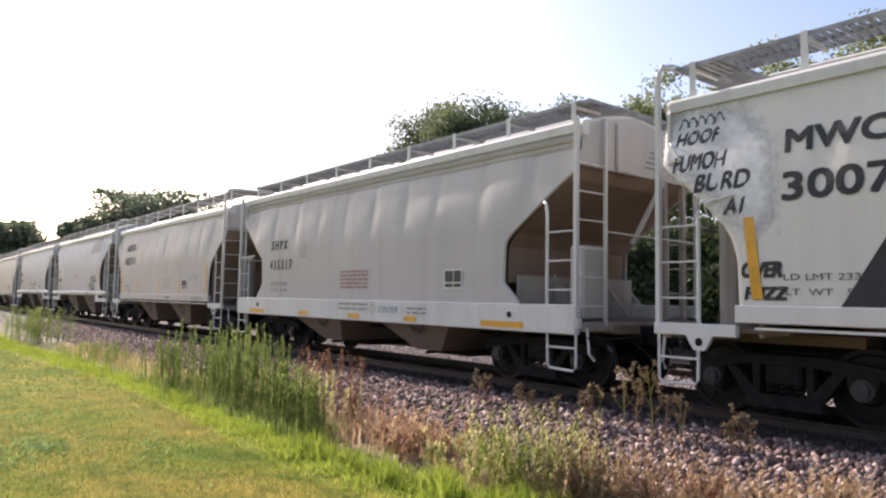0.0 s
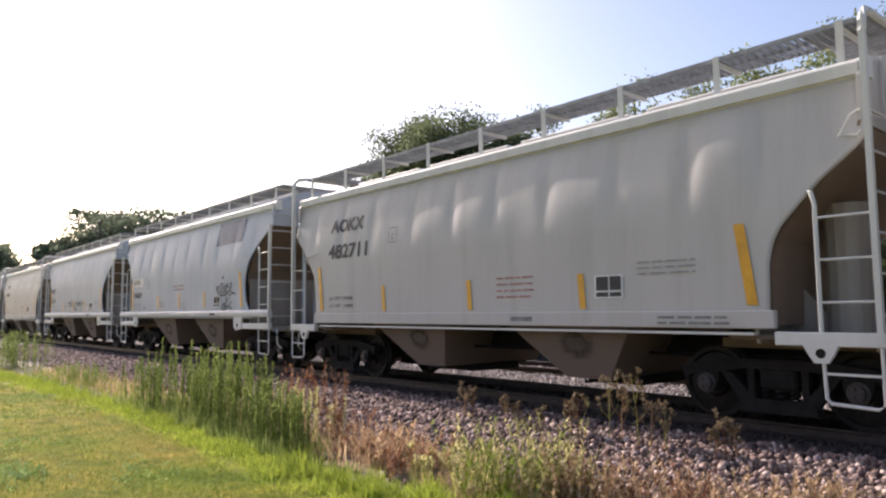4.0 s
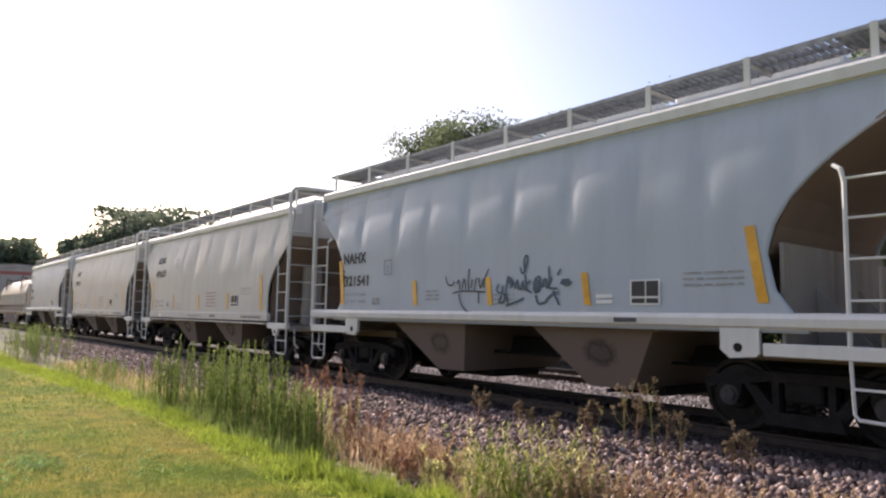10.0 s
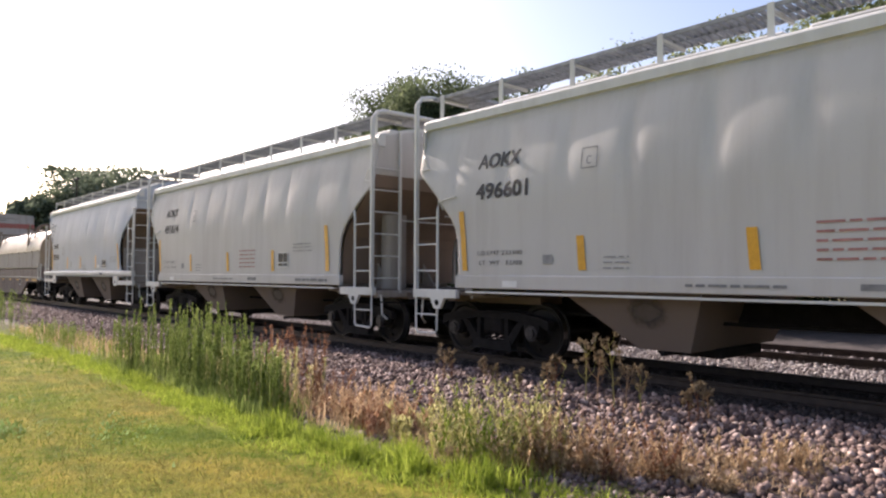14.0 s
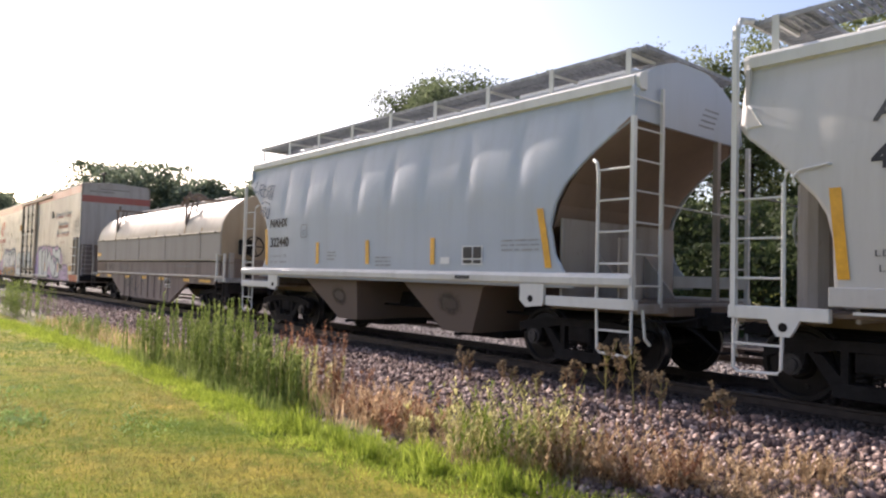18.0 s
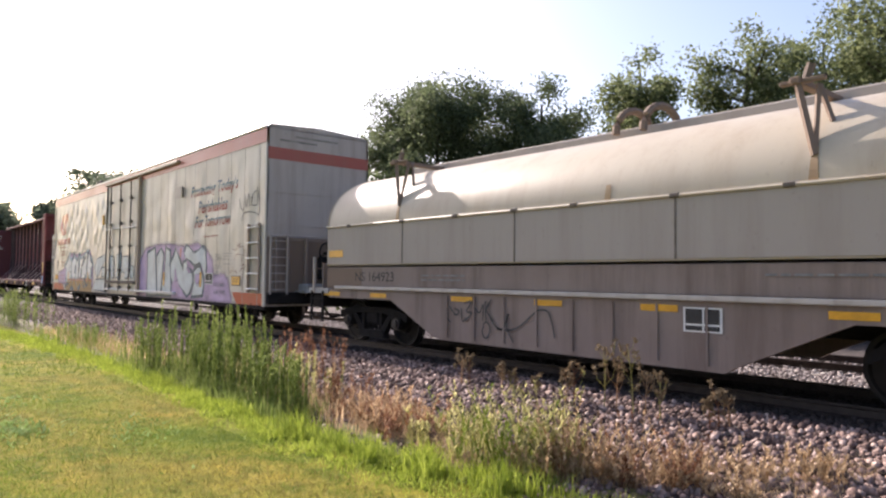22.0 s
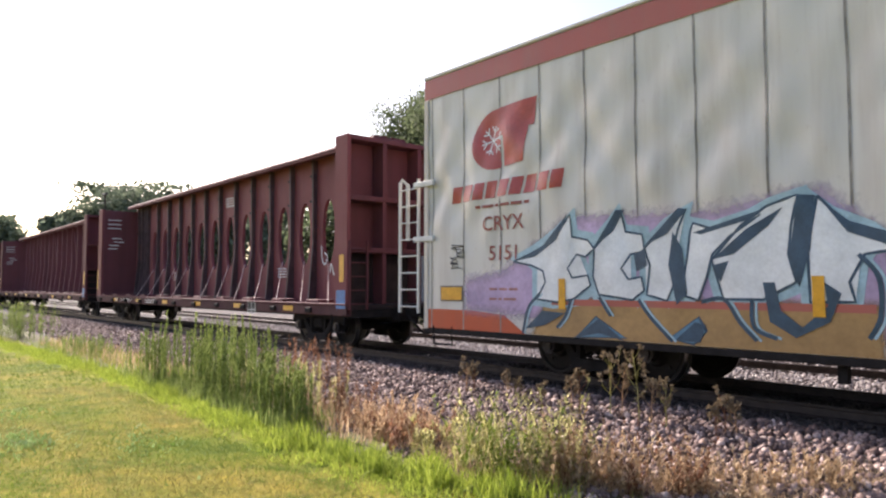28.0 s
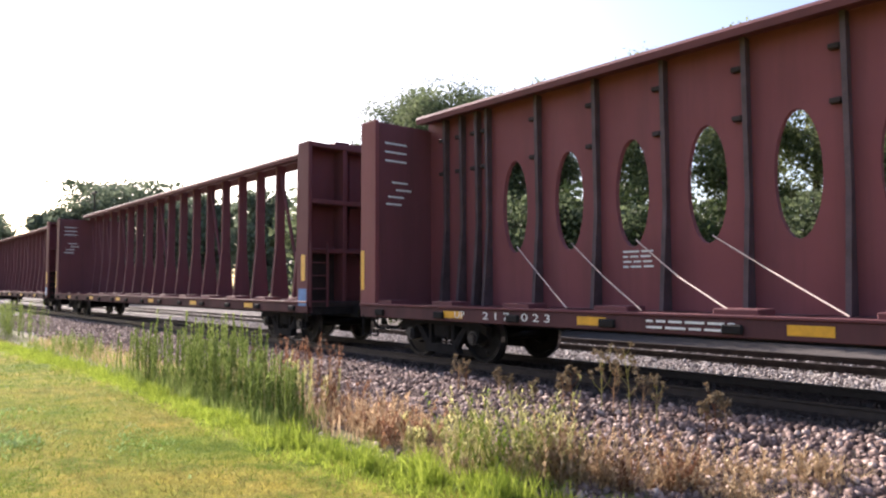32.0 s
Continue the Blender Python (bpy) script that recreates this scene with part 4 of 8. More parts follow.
            part("grab_post", tube(bmesh.new(), [(-H - 0.86, -1.30, 2.3), (-H - 0.86, -1.30, 3.4), (-H - 0.92, -1.40, 3.5), (-H - 0.92, -1.44, 3.4)], 0.04, 8), M_RIM, outer)
            for bz in (2.28, 3.3):
                part("bracket", cube(-H - 0.30, -H + 0.28, -W - 0.055, -W + 0.0, bz - 0.05, bz + 0.05, bevel=0.01), M_RIM, outer)
            part("blue_box", cube(-H - 0.7, -H - 0.1, -1.1, -0.5, 1.1, 2.0, bevel=0.02), M_BLUEPATCH, car, "blue-grey equipment box on the end")
        bm = ladder_bm((s * (H + 0.10), 0.95), (s * (H + 0.10), 1.45), 0.95, 2.5, 6)
        part("end_ladder", bm, M_BOXEND, car)
        part("end_platform", cube(*sorted((s * H, s * (H + 0.4))), -0.7, 0.7, 1.0, 1.05), M_GRATE, car)
        part("end_sill", cube(*sorted((s * (H - 0.2), s * (H + 0.12))), -1.5, 1.5, 0.7, 1.0, bevel=0.02), M_IRON, car)
        part("stirrup_step", tube(bmesh.new(), [(s * (H - 0.75), -W, 0.7), (s * (H - 0.75), -W, 0.38), (s * (H - 0.25), -W, 0.38), (s * (H - 0.25), -W, 0.7)], 0.022, 6), M_IRON, car)
    bm = bmesh.new()
    tube(bm, [(H + 0.28, 0.15 + 0.28 * math.cos(a), 2.05 + 0.28 * math.sin(a)) for a in (i * math.pi / 9 for i in range(19))], 0.02, 5)
    for a in (0.3, 1.9, 3.5, 5.1):
        tube(bm, [(H + 0.28, 0.15, 2.05), (H + 0.28, 0.15 + 0.28 * math.cos(a), 2.05 + 0.28 * math.sin(a))], 0.014, 4)
    tube(bm, [(H, 0.15, 2.05), (H + 0.28, 0.15, 2.05)], 0.03, 6)
    part("brake_wheel", bm, M_IRON, car)
    part("brake_housing", cube(H + 0.01, H + 0.2, -0.05, 0.45, 1.35, 1.95, bevel=0.03), M_IRON, car)
    part("rust_stain", cube(H + 0.02, H + 0.026, -0.85, 1.3, 0.95, 2.35), M_RUSTY, car, "dark rust-stained middle of the end")
    for ex in (-1.28, -0.95):
        part("end_stiffener", cube(H + 0.02, H + 0.10, ex - 0.03, ex + 0.03, 0.9, 2.42), M_BOXLOW, car)
    rail = part("end_rail", tube(bmesh.new(), [(H + 0.12, -1.5, 2.46), (H + 0.12, 1.5, 2.46)], 0.02, 6), M_BOXEND, car, "pale hand rail across the end")
    for ry in (-1.45, -0.5, 0.5, 1.45):
        part("stand_off", tube(bmesh.new(), [(H, ry, 2.46), (H + 0.12, ry, 2.46)], 0.016, 5), M_BOXEND, rail)
    part("gear_box", cube(H + 0.02, H + 0.30, 0.10, 0.95, 1.05, 1.62, bevel=0.03), M_IRON, car, "dark greasy brake gear box")
    for ry in (-0.42, 1.02):
        part("end_stiffener", cube(H + 0.02, H + 0.12, ry - 0.035, ry + 0.035, 0.9, 2.42), M_BOXLOW, car)
    part("draft_box", cube(H + 0.05, H + 0.55, -0.62, -0.12, 0.98, 1.22, bevel=0.02), M_GRATE, car)
    rect(car, "red_band", -H, H, 4.86, z1 - 0.03, M_REDBAND, skin, 0.018, label="faded red band under the eave")
    for sx_ in seams:
        part("panel_seam", ribbon(bmesh.new(), [(sx_, 0.66), (sx_, 4.88)], 0.03, skin, 0.008), M_SEAM2, car)
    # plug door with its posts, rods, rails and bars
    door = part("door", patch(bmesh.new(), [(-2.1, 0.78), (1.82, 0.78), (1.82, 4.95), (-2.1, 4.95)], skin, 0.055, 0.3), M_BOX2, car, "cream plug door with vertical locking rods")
    part("door_frame", cube(1.86, 2.04, -W - 0.12, -W, 0.7, 5.0, bevel=0.02), M_DOORPOST, door, "rusty cream door post")
    part("door_frame", cube(-2.2, -2.1, -W - 0.1, -W, 0.7, 5.0, bevel=0.02), M_SEAM, door)
    for rx in (-1.42, -0.13, 1.14):
        bm = tube(bmesh.new(), [(rx, -W - 0.13, 0.80), (rx, -W - 0.13, 4.93)], 0.028, 6)
        for zz in (0.95, 1.6, 2.5, 3.4, 4.3):
            box(bm, rx - 0.05, rx + 0.05, -W - 0.17, -W - 0.05, zz - 0.05, zz + 0.05)
        part("locking_rod", bm, M_SEAM, door, "dark steel locking rod")
    part("door_bar", tube(bmesh.new(), [(-2.0, -W - 0.17, 3.22), (1.8, -W - 0.17, 3.18)], 0.028, 6), M_RIM, door)
    part("door_panel", cube(-1.9, -0.2, -W - 0.085, -W - 0.04, 1.1, 2.5, bevel=0.01), M_BOX, door)
    part("door_panel", cube(-0.05, 1.65, -W - 0.085, -W - 0.04, 1.1, 2.5, bevel=0.01), M_BOX, door)
    part("door_gear", cube(-1.9, 1.7, -W - 0.15, -W - 0.06, 1.08, 1.2, bevel=0.01), M_SEAM, door)
    # The upper rail's brown stands for the shadow line along it.
    part("door_rail", cube(-2.3, 5.9, -W - 0.14, -W - 0.02, 5.02, 5.12, bevel=0.01), M_DOORPOST, car, "brown upper door rail, coloured for its shadow line")
    part("door_rail", cube(-2.2, 5.8, -W - 0.13, -W - 0.02, 0.80, 0.88, bevel=0.01), M_RIM, car, "pale lower door rail")
    part("side_sill", cube(-H, H, -W - 0.01, -W + 0.1, 0.56, 0.66, bevel=0.01), M_IRON, car)
    # painted things
    fill_shapes(car, "red_corner", [[(10.0, 0.97), (10.3, 0.66), (H, 0.66), (H, 0.97)]], M_REDSILL, skin, 0.007, "orange-red painted sill corner")
    fill_shapes(car, "red_corner", [[(-H, 0.66), (-9.45, 0.66), (-9.9, 0.94), (-10.7, 1.0), (-H, 1.0)]], M_REDSILL, skin, 0.007, "orange-red painted sill corner")
    # emblem: a plain slanted red shape with a white star, and a bar for the word beneath
    arc = [(-10.08 + 0.56 * math.cos(a) + 0.06 * math.sin(a), 3.84 + 0.50 * math.sin(a)) for a in (math.pi * (0.5 + i / 12) for i in range(13))]
    fill_shapes(car, "emblem", [arc + [(-9.98, 3.35), (-9.98, 4.35)], [(-9.98, 3.88), (-9.92, 3.88), (-9.92, 3.37), (-9.47, 3.40), (-9.36, 3.95), (-9.24, 3.95), (-9.17, 4.38), (-9.98, 4.35)]], M_REDPAINT, skin, 0.009, "slanted red emblem")
    scrawl(car, "emblem_star", [[(-10.17 + 0.25 * math.cos(a), 3.83 + 0.25 * math.sin(a)), (-10.17 - 0.25 * math.cos(a), 3.83 - 0.25 * math.sin(a))] for a in (0.2, 1.25, 2.3)] + [[(-10.17 + 0.24 * math.cos(a + e), 3.83 + 0.24 * math.sin(a + e)), (-10.17 + 0.15 * math.cos(a), 3.83 + 0.15 * math.sin(a))] for a in (0.2, 1.25, 2.3, 3.34, 4.39, 5.44) for e in (-0.35, 0.35)], 0.024, M_WHITESPRAY, skin, 0.012, "white star on the emblem")
    fill_shapes(car, "emblem_bar", [[(-11.2 + 0.285 * i, 2.86 + 0.004 * i), (-10.97 + 0.285 * i, 2.86 + 0.004 * i), (-10.9 + 0.285 * i, 3.14 + 0.004 * i), (-11.13 + 0.285 * i, 3.14 + 0.004 * i)] for i in range(9)], M_REDPAINT, skin, 0.009, "red block letters reduced to bars")
    bars(car, -10.55, -9.3, (2.74,), 0.05, M_REDINK2, skin, 6)
    for nm, text, tx, tz in (("reporting_mark", "CRYX", -10.4, 2.33), ("car_number", "5151", -10.27, 1.84)):
        ob = lettering(nm, text, tx, 0, tz, 0.34, M_REDINK2, car, 1.05, bold=0.003)
        for v in ob.data.vertices:
            v.co.y = skin(v.co.x, v.co.z) - 0.016
    for lx in (-11.46, 9.99):
        lb = rect(car, "yellow_label", lx - 0.03, lx + 0.56, 1.145, 1.415, M_SEAM, skin, 0.012, label="yellow label with a dark frame")
        part("label_face", patch(bmesh.new(), [(lx, 1.17), (lx + 0.53, 1.17), (lx + 0.53, 1.39), (lx, 1.39)], skin, 0.018), M_YELLOW, lb)
    rect(car, "vent_panel", 5.42, 6.05, 3.9, 4.27, M_BOXEND, skin, 0.010)
    part("vent_box", cube(6.05, 6.2, -W - 0.07, -W - 0.01, 3.9, 4.24, bevel=0.01), M_SEAM2, car)
    part("vent_box", cube(-2.95, -2.75, -W - 0.07, -W - 0.01, 3.5, 3.9, bevel=0.01), M_YELLOW, car)
    bars(car, 10.06, 10.46, (1.33, 1.26), 0.02, M_SEAM, lambda x, z: skin(x, z) - 0.012)
    # slogan, blue above fading to red below
    for text, xa, xb, za, zb in (("Protecting Today's", 6.82, 10.26, 3.72, 4.18), ("Perishables", 7.46, 9.60, 3.28, 3.66), ("For Tomorrow", 7.20, 9.84, 2.86, 3.21)):
        m = bpy.data.materials.new("slogan_paint")
        m.use_nodes = True
        nt = m.node_tree
        tc, sp, mr = nt.nodes.new("ShaderNodeTexCoord"), nt.nodes.new("ShaderNodeSeparateXYZ"), nt.nodes.new("ShaderNodeMapRange")
        r = ramp(nt, [(0.0, (0.36, 0.05, 0.04)), (0.38, (0.36, 0.07, 0.06)), (0.55, (0.10, 0.22, 0.26)), (1.0, (0.04, 0.09, 0.20))])
        mr.inputs["From Min"].default_value, mr.inputs["From Max"].default_value = za, zb
        nt.links.new(tc.outputs["Object"], sp.inputs[0])
        nt.links.new(sp.outputs["Z"], mr.inputs["Value"])
        nt.links.new(mr.outputs[0], r.inputs[0])
        nt.links.new(r.outputs[0], nt.nodes["Principled BSDF"].inputs["Base Color"])
        ob = lettering("slogan", text, 0, -W, 0, 1.0, m, car, shear=0.25, bold=0.018)
        to_span(ob, xa, xb, za, zb)
        for v in ob.data.vertices:
            v.co.y = skin(v.co.x, v.co.z) - 0.012
    bars(car, 7.90, 9.03, (2.57,), 0.04, M_REDINK, skin)
    box_graffiti(car, skin)
    part("centre_sill", cube(-H - 0.3, H + 0.3, -0.2, 0.2, 0.66, 0.9), M_IRON, car)
    part("brake_reservoir", disc(bmesh.new(), (-1.0, -0.2, 0.55), 0.2, 0.5, 14), M_IRON, car)
    part("jack_post", cube(6.9, 7.0, -1.4, -1.3, 0.35, 0.6), M_IRON, car)
    part("jack_post", cube(-5.0, -4.9, -1.4, -1.3, 0.35, 0.6), M_IRON, car)
    add_truck(car, -8.5), add_truck(car, 8.5)
    add_couplers(car, H + 0.75)
    return car


def bars(car, x0, x1, zs, h, material, skin, gaps=3, name="lettering_bar"):
    """Lines of small writing that cannot be read, as bars."""
    bm, rnd = bmesh.new(), random.Random(int(x0 * 100) + len(zs))
    for z in zs:
        x = x0
        while x < x1 - 0.03:
            w = min(rnd.uniform(0.08, 0.3), x1 - x)
            ribbon(bm, [(x, z), (x + w, z)], h, skin, 0.011, 0.15)
            x += w + 0.04
    return part(name, bm, material, car)


def grown(shape, k):
    """An outline moved out from its middle by about k."""
    cx, cz = sum(p[0] for p in shape) / len(shape), sum(p[1] for p in shape) / len(shape)
    return [(p[0] + k * max(-1, min(1, (p[0] - cx) * 6)), p[1] + k * max(-1, min(1, (p[1] - cz) * 6))) for p in shape]


def letter(car, shape, fill, skin, edge=0.05, glow=None, lift=0.014):
    """One sprayed letter form: fill, dark outline and, if wanted, a glow behind it."""
    lo = part("letter_outline", patch(bmesh.new(), grown(shape, edge), skin, lift), M_NAVY, car, "dark blue sprayed outline")
    part("letter_fill", patch(bmesh.new(), grown(shape, -0.035 if edge > 0.05 else 0.0), skin, lift + 0.004), fill, lo, "pale sprayed letter form")


def box_graffiti(car, skin):
    """Large spray-painted pieces: lilac clouds, pale letter-like forms with dark outlines."""
    soft_patch(car, "lilac_cloud", [(1.95, 0.68), (1.95, 1.28), (2.16, 1.99), (2.55, 2.30), (2.85, 2.37), (4.02, 2.45), (5.5, 2.40), (6.3, 2.32), (6.9, 2.34), (7.45, 2.39), (8.2, 2.12), (8.63, 1.83), (8.72, 1.40), (9.44, 1.46), (9.72, 1.29), (9.8, 1.07), (10.03, 0.66)], M_LILAC, skin, 0.009, "lilac sprayed background", 0.12)
    soft_patch(car, "lilac_cloud", [(-10.8, 1.05), (-10.8, 1.5), (-9.98, 1.6), (-9.5, 1.85), (-8.6, 2.38), (-7.3, 2.33), (-6.3, 2.30), (-5.6, 2.40), (-5.1, 2.46), (-4.4, 1.85), (-4.3, 0.9), (-9.3, 0.95)], M_LILAC, skin, 0.009, "lilac sprayed background", 0.14)
    soft_patch(car, "ochre_band", [(-9.3, 0.6), (-4.5, 0.6), (-4.5, 1.20), (-9.0, 1.24)], M_OCHRE, skin, 0.011, "ochre sprayed lower band", 0.06)
    part("maroon_band", ribbon(bmesh.new(), [(-8.9, 1.17), (-4.55, 1.17)], 0.09, skin, 0.013), M_REDBAND, car)
    # pointed white letters with dark blue shadows
    whites = [[(-9.69, 1.8), (-9.18, 1.95), (-8.78, 2.18), (-8.53, 2.46), (-8.5, 2.13), (-8.21, 2.07), (-8.09, 1.94), (-8.26, 1.83), (-8.42, 1.87), (-8.58, 1.67), (-8.5, 1.53), (-8.22, 1.56), (-8.17, 1.42), (-8.48, 1.22), (-8.8, 1.17), (-9.19, 1.21), (-9.02, 1.47), (-9.07, 1.64), (-9.3, 1.73)], [(-8.09, 1.94), (-7.77, 2.24), (-7.64, 2.45), (-7.58, 2.15), (-7.32, 2.1), (-7.28, 1.87), (-7.5, 1.84), (-7.64, 1.65), (-7.53, 1.5), (-7.33, 1.53), (-7.29, 1.35), (-7.47, 1.22), (-8.02, 1.29), (-8.12, 1.54)], [(-7.28, 1.91), (-6.98, 2.19), (-6.67, 2.38), (-6.78, 2.14), (-6.86, 1.89), (-6.83, 1.46), (-6.95, 1.22), (-7.25, 1.29), (-7.2, 1.68)], [(-6.62, 2.1), (-6.58, 2.2), (-6.32, 2.11), (-5.82, 2.25), (-5.72, 2.24), (-6.1, 2.0), (-6.32, 1.8), (-6.4, 1.52), (-6.52, 1.23), (-6.75, 1.3), (-6.67, 1.74)], [(-6.33, 1.73), (-5.96, 2.12), (-5.65, 2.33), (-5.3, 2.43), (-5.38, 2.08), (-5.41, 1.77), (-5.33, 1.45), (-5.71, 1.25), (-6.19, 1.25)], [(-5.1, 2.4), (-4.9, 2.17), (-4.64, 1.97), (-4.33, 1.78), (-4.64, 1.74), (-4.79, 1.45), (-4.74, 1.24), (-5.19, 1.23), (-5.2, 1.82)]]
    for shape in whites:
        glow = part("letter_glow", patch(bmesh.new(), grown(shape, 0.10), skin, 0.012), M_CYANGLOW, car, "cyan sprayed glow round a letter")
        part("letter_fill", patch(bmesh.new(), shape, skin, 0.018), M_WHITESPRAY, glow, "white sprayed letter form")
        part("letter_outline", ribbon(bmesh.new(), shape + [shape[0]], 0.032, skin, 0.020, 0.1), M_NAVY, glow, "dark blue sprayed outline")
    shadows = [[(-9.69, 1.8), (-9.07, 2.03), (-8.56, 2.48), (-8.79, 2.1), (-9.24, 1.86)], [(-8.11, 1.94), (-7.72, 2.46), (-7.58, 2.45), (-7.77, 2.17)], [(-7.28, 1.95), (-6.77, 2.41), (-6.65, 2.38), (-6.94, 2.08)], [(-6.58, 2.08), (-5.72, 2.29), (-5.89, 2.18), (-6.47, 2.05)], [(-6.33, 1.73), (-5.89, 2.08), (-5.46, 2.31), (-5.63, 2.1), (-6.04, 1.79)], [(-5.3, 2.43), (-5.12, 2.41), (-5.17, 1.82), (-5.3, 1.39), (-5.4, 1.77)], [(-5.08, 2.37), (-4.79, 2.1), (-4.38, 1.95), (-4.38, 1.81), (-4.8, 1.98)], [(-5.71, 1.45), (-5.57, 1.45), (-5.51, 1.13), (-5.28, 0.95), (-4.99, 1.21), (-5.04, 1.45), (-4.87, 1.33), (-4.99, 1.02), (-5.35, 0.83), (-5.64, 1.0)], [(-8.48, 0.66), (-8.03, 0.95), (-7.61, 0.66), (-8.03, 0.75)], [(-6.84, 0.72), (-6.57, 0.96), (-6.42, 0.93), (-6.5, 0.71)], [(-9.43, 0.75), (-9.08, 1.04), (-8.64, 1.01), (-9.02, 0.82)], [(-6.86, 2.11), (-6.73, 1.89), (-6.66, 1.31), (-6.81, 1.17), (-6.93, 1.68)], [(-7.45, 1.84), (-7.28, 1.91), (-7.24, 1.68), (-7.41, 1.61)], [(-6.33, 1.66), (-6.11, 1.71), (-6.22, 1.45)]]
    for shape in shadows:
        part("letter_shadow", patch(bmesh.new(), shape, skin, 0.022), M_NAVY, car, "dark blue sprayed shadow of a letter")
    for pts in [[(-9.13, 1.29), (-9.37, 1.07), (-9.49, 0.67)], [(-7.38, 1.23), (-7.21, 1.01), (-6.88, 0.7)], [(-8.53, 1.22), (-8.64, 0.96), (-8.8, 0.79)], [(-6.48, 1.21), (-6.19, 1.25), (-5.99, 0.98), (-5.79, 0.77)], [(-5.84, 1.25), (-5.82, 0.93), (-5.56, 0.81)], [(-4.7, 1.74), (-4.52, 1.5), (-4.51, 1.1), (-4.62, 0.86)], [(-8.02, 1.26), (-7.83, 0.99)]]:
        part("letter_line", ribbon(bmesh.new(), rounded(pts), 0.05, skin, 0.020), M_NAVY, car)
        part("letter_line", ribbon(bmesh.new(), rounded([(p[0] + 0.05, p[1]) for p in pts]), 0.03, skin, 0.019), M_CYANGLOW, car)
    for shape in ([(-8.43, 0.68), (-8.08, 0.96), (-7.6, 0.71)], [(-6.91, 0.75), (-6.53, 1.01), (-6.43, 0.85), (-6.59, 0.69)]):
        letter(car, shape, M_CYAN, skin, 0.03)
    # pale piece that runs over to the door
    letter(car, [(-4.2, 0.78), (-3.85, 1.2), (-2.35, 1.22), (-2.35, 0.76)], M_PALEBLUE, skin)
    letter(car, [(-4.1, 1.72), (-3.8, 2.05), (-2.35, 2.24), (-2.35, 1.95), (-3.3, 1.8), (-3.4, 1.35), (-3.7, 1.35)], M_PALEBLUE, skin)
    letter(car, [(-2.95, 1.35), (-2.4, 1.35), (-2.4, 1.72), (-2.9, 1.68)], M_PALEBLUE, skin)
    on_door = flat(-1.645)
    letter(car, [(-1.85, 1.25), (-1.4, 2.15), (-0.95, 2.1), (-0.9, 1.3), (-1.2, 1.3), (-1.3, 1.7), (-1.45, 1.3)], M_PALEBLUE, on_door)
    letter(car, [(-0.55, 1.32), (-0.5, 2.18), (0.05, 2.2), (0.0, 1.85), (-0.2, 1.32)], M_PALEBLUE, on_door)
    letter(car, [(0.18, 1.6), (0.3, 2.1), (1.06, 2.09), (1.15, 1.76), (0.91, 1.32), (0.54, 1.31), (0.62, 1.8), (0.45, 1.5)], M_PALEBLUE, on_door)
    letter(car, [(1.2, 1.35), (1.3, 1.75), (1.6, 1.7), (1.55, 1.3)], M_PALEBLUE, on_door, 0.03)
    # soft pale letters on the leading half
    for shape in ([(2.91, 2.22), (3.67, 2.36), (3.79, 1.07), (3.90, 0.72), (2.85, 0.72), (3.05, 1.15), (3.5, 1.2), (3.43, 1.43), (3.3, 1.56), (3.11, 1.56), (3.01, 1.84)],
                  [(3.79, 2.05), (4.22, 2.33), (4.52, 2.11), (4.41, 1.33), (4.3, 0.74), (3.98, 0.74), (3.98, 1.18), (4.14, 1.85), (3.91, 1.82)],
                  [(4.71, 2.34), (5.17, 2.22), (5.12, 1.79), (5.29, 1.03), (5.25, 0.74), (4.41, 0.74), (4.41, 1.25), (4.66, 1.19)],
                  [(5.63, 2.30), (6.12, 1.86), (6.69, 1.13), (6.4, 0.9), (5.95, 1.13), (5.62, 1.59), (5.43, 1.13), (5.17, 1.41), (5.17, 1.82)],
                  [(6.35, 2.14), (6.56, 2.37), (6.83, 2.29), (7.22, 2.11), (7.52, 2.16), (7.81, 2.30), (8.04, 2.19), (8.21, 1.70), (8.10, 1.26), (7.89, 1.67), (7.73, 1.79), (7.27, 1.72), (6.91, 1.86), (6.47, 1.98)],
                  [(6.64, 1.88), (6.69, 1.65), (7.08, 1.52), (7.16, 1.23), (6.95, 0.89), (6.70, 0.77), (6.40, 0.91), (6.30, 1.43), (6.36, 1.84)],
                  [(7.22, 1.56), (7.47, 1.67), (7.72, 1.69), (7.98, 1.31), (8.02, 1.15), (7.92, 0.82), (7.05, 0.76), (7.21, 1.14)]):
        letter(car, shape, M_PALEBLUE, skin, 0.055)
    for shape in ([(5.56, 1.52), (5.62, 1.66), (5.86, 1.28), (5.7, 1.24)], [(6.66, 1.62), (6.75, 1.72), (7.02, 1.50), (6.8, 1.50)], [(7.51, 1.10), (7.34, 1.29), (7.37, 1.43), (7.49, 1.47), (7.55, 1.42), (7.66, 1.47), (7.72, 1.39), (7.68, 1.27)]):
        letter(car, shape, M_PURPLE, skin, 0.03, lift=0.022)
    rect(car, "maroon_accent", 6.03, 6.16, 2.0, 2.28, M_REDBAND, skin, 0.012)
    for text, tx, tz, ts in (("KSW-NBV-", 8.78, 1.10, 0.17), ("-SHK-WPK.", 8.72, 0.88, 0.19), ("SEED", 8.18, 0.74, 0.12)):
        ob = lettering("tag", text, tx, 0, tz, ts, M_NAVY, car, 0.95)
        for v in ob.data.vertices:
            v.co.y = skin(v.co.x, v.co.z) - 0.016
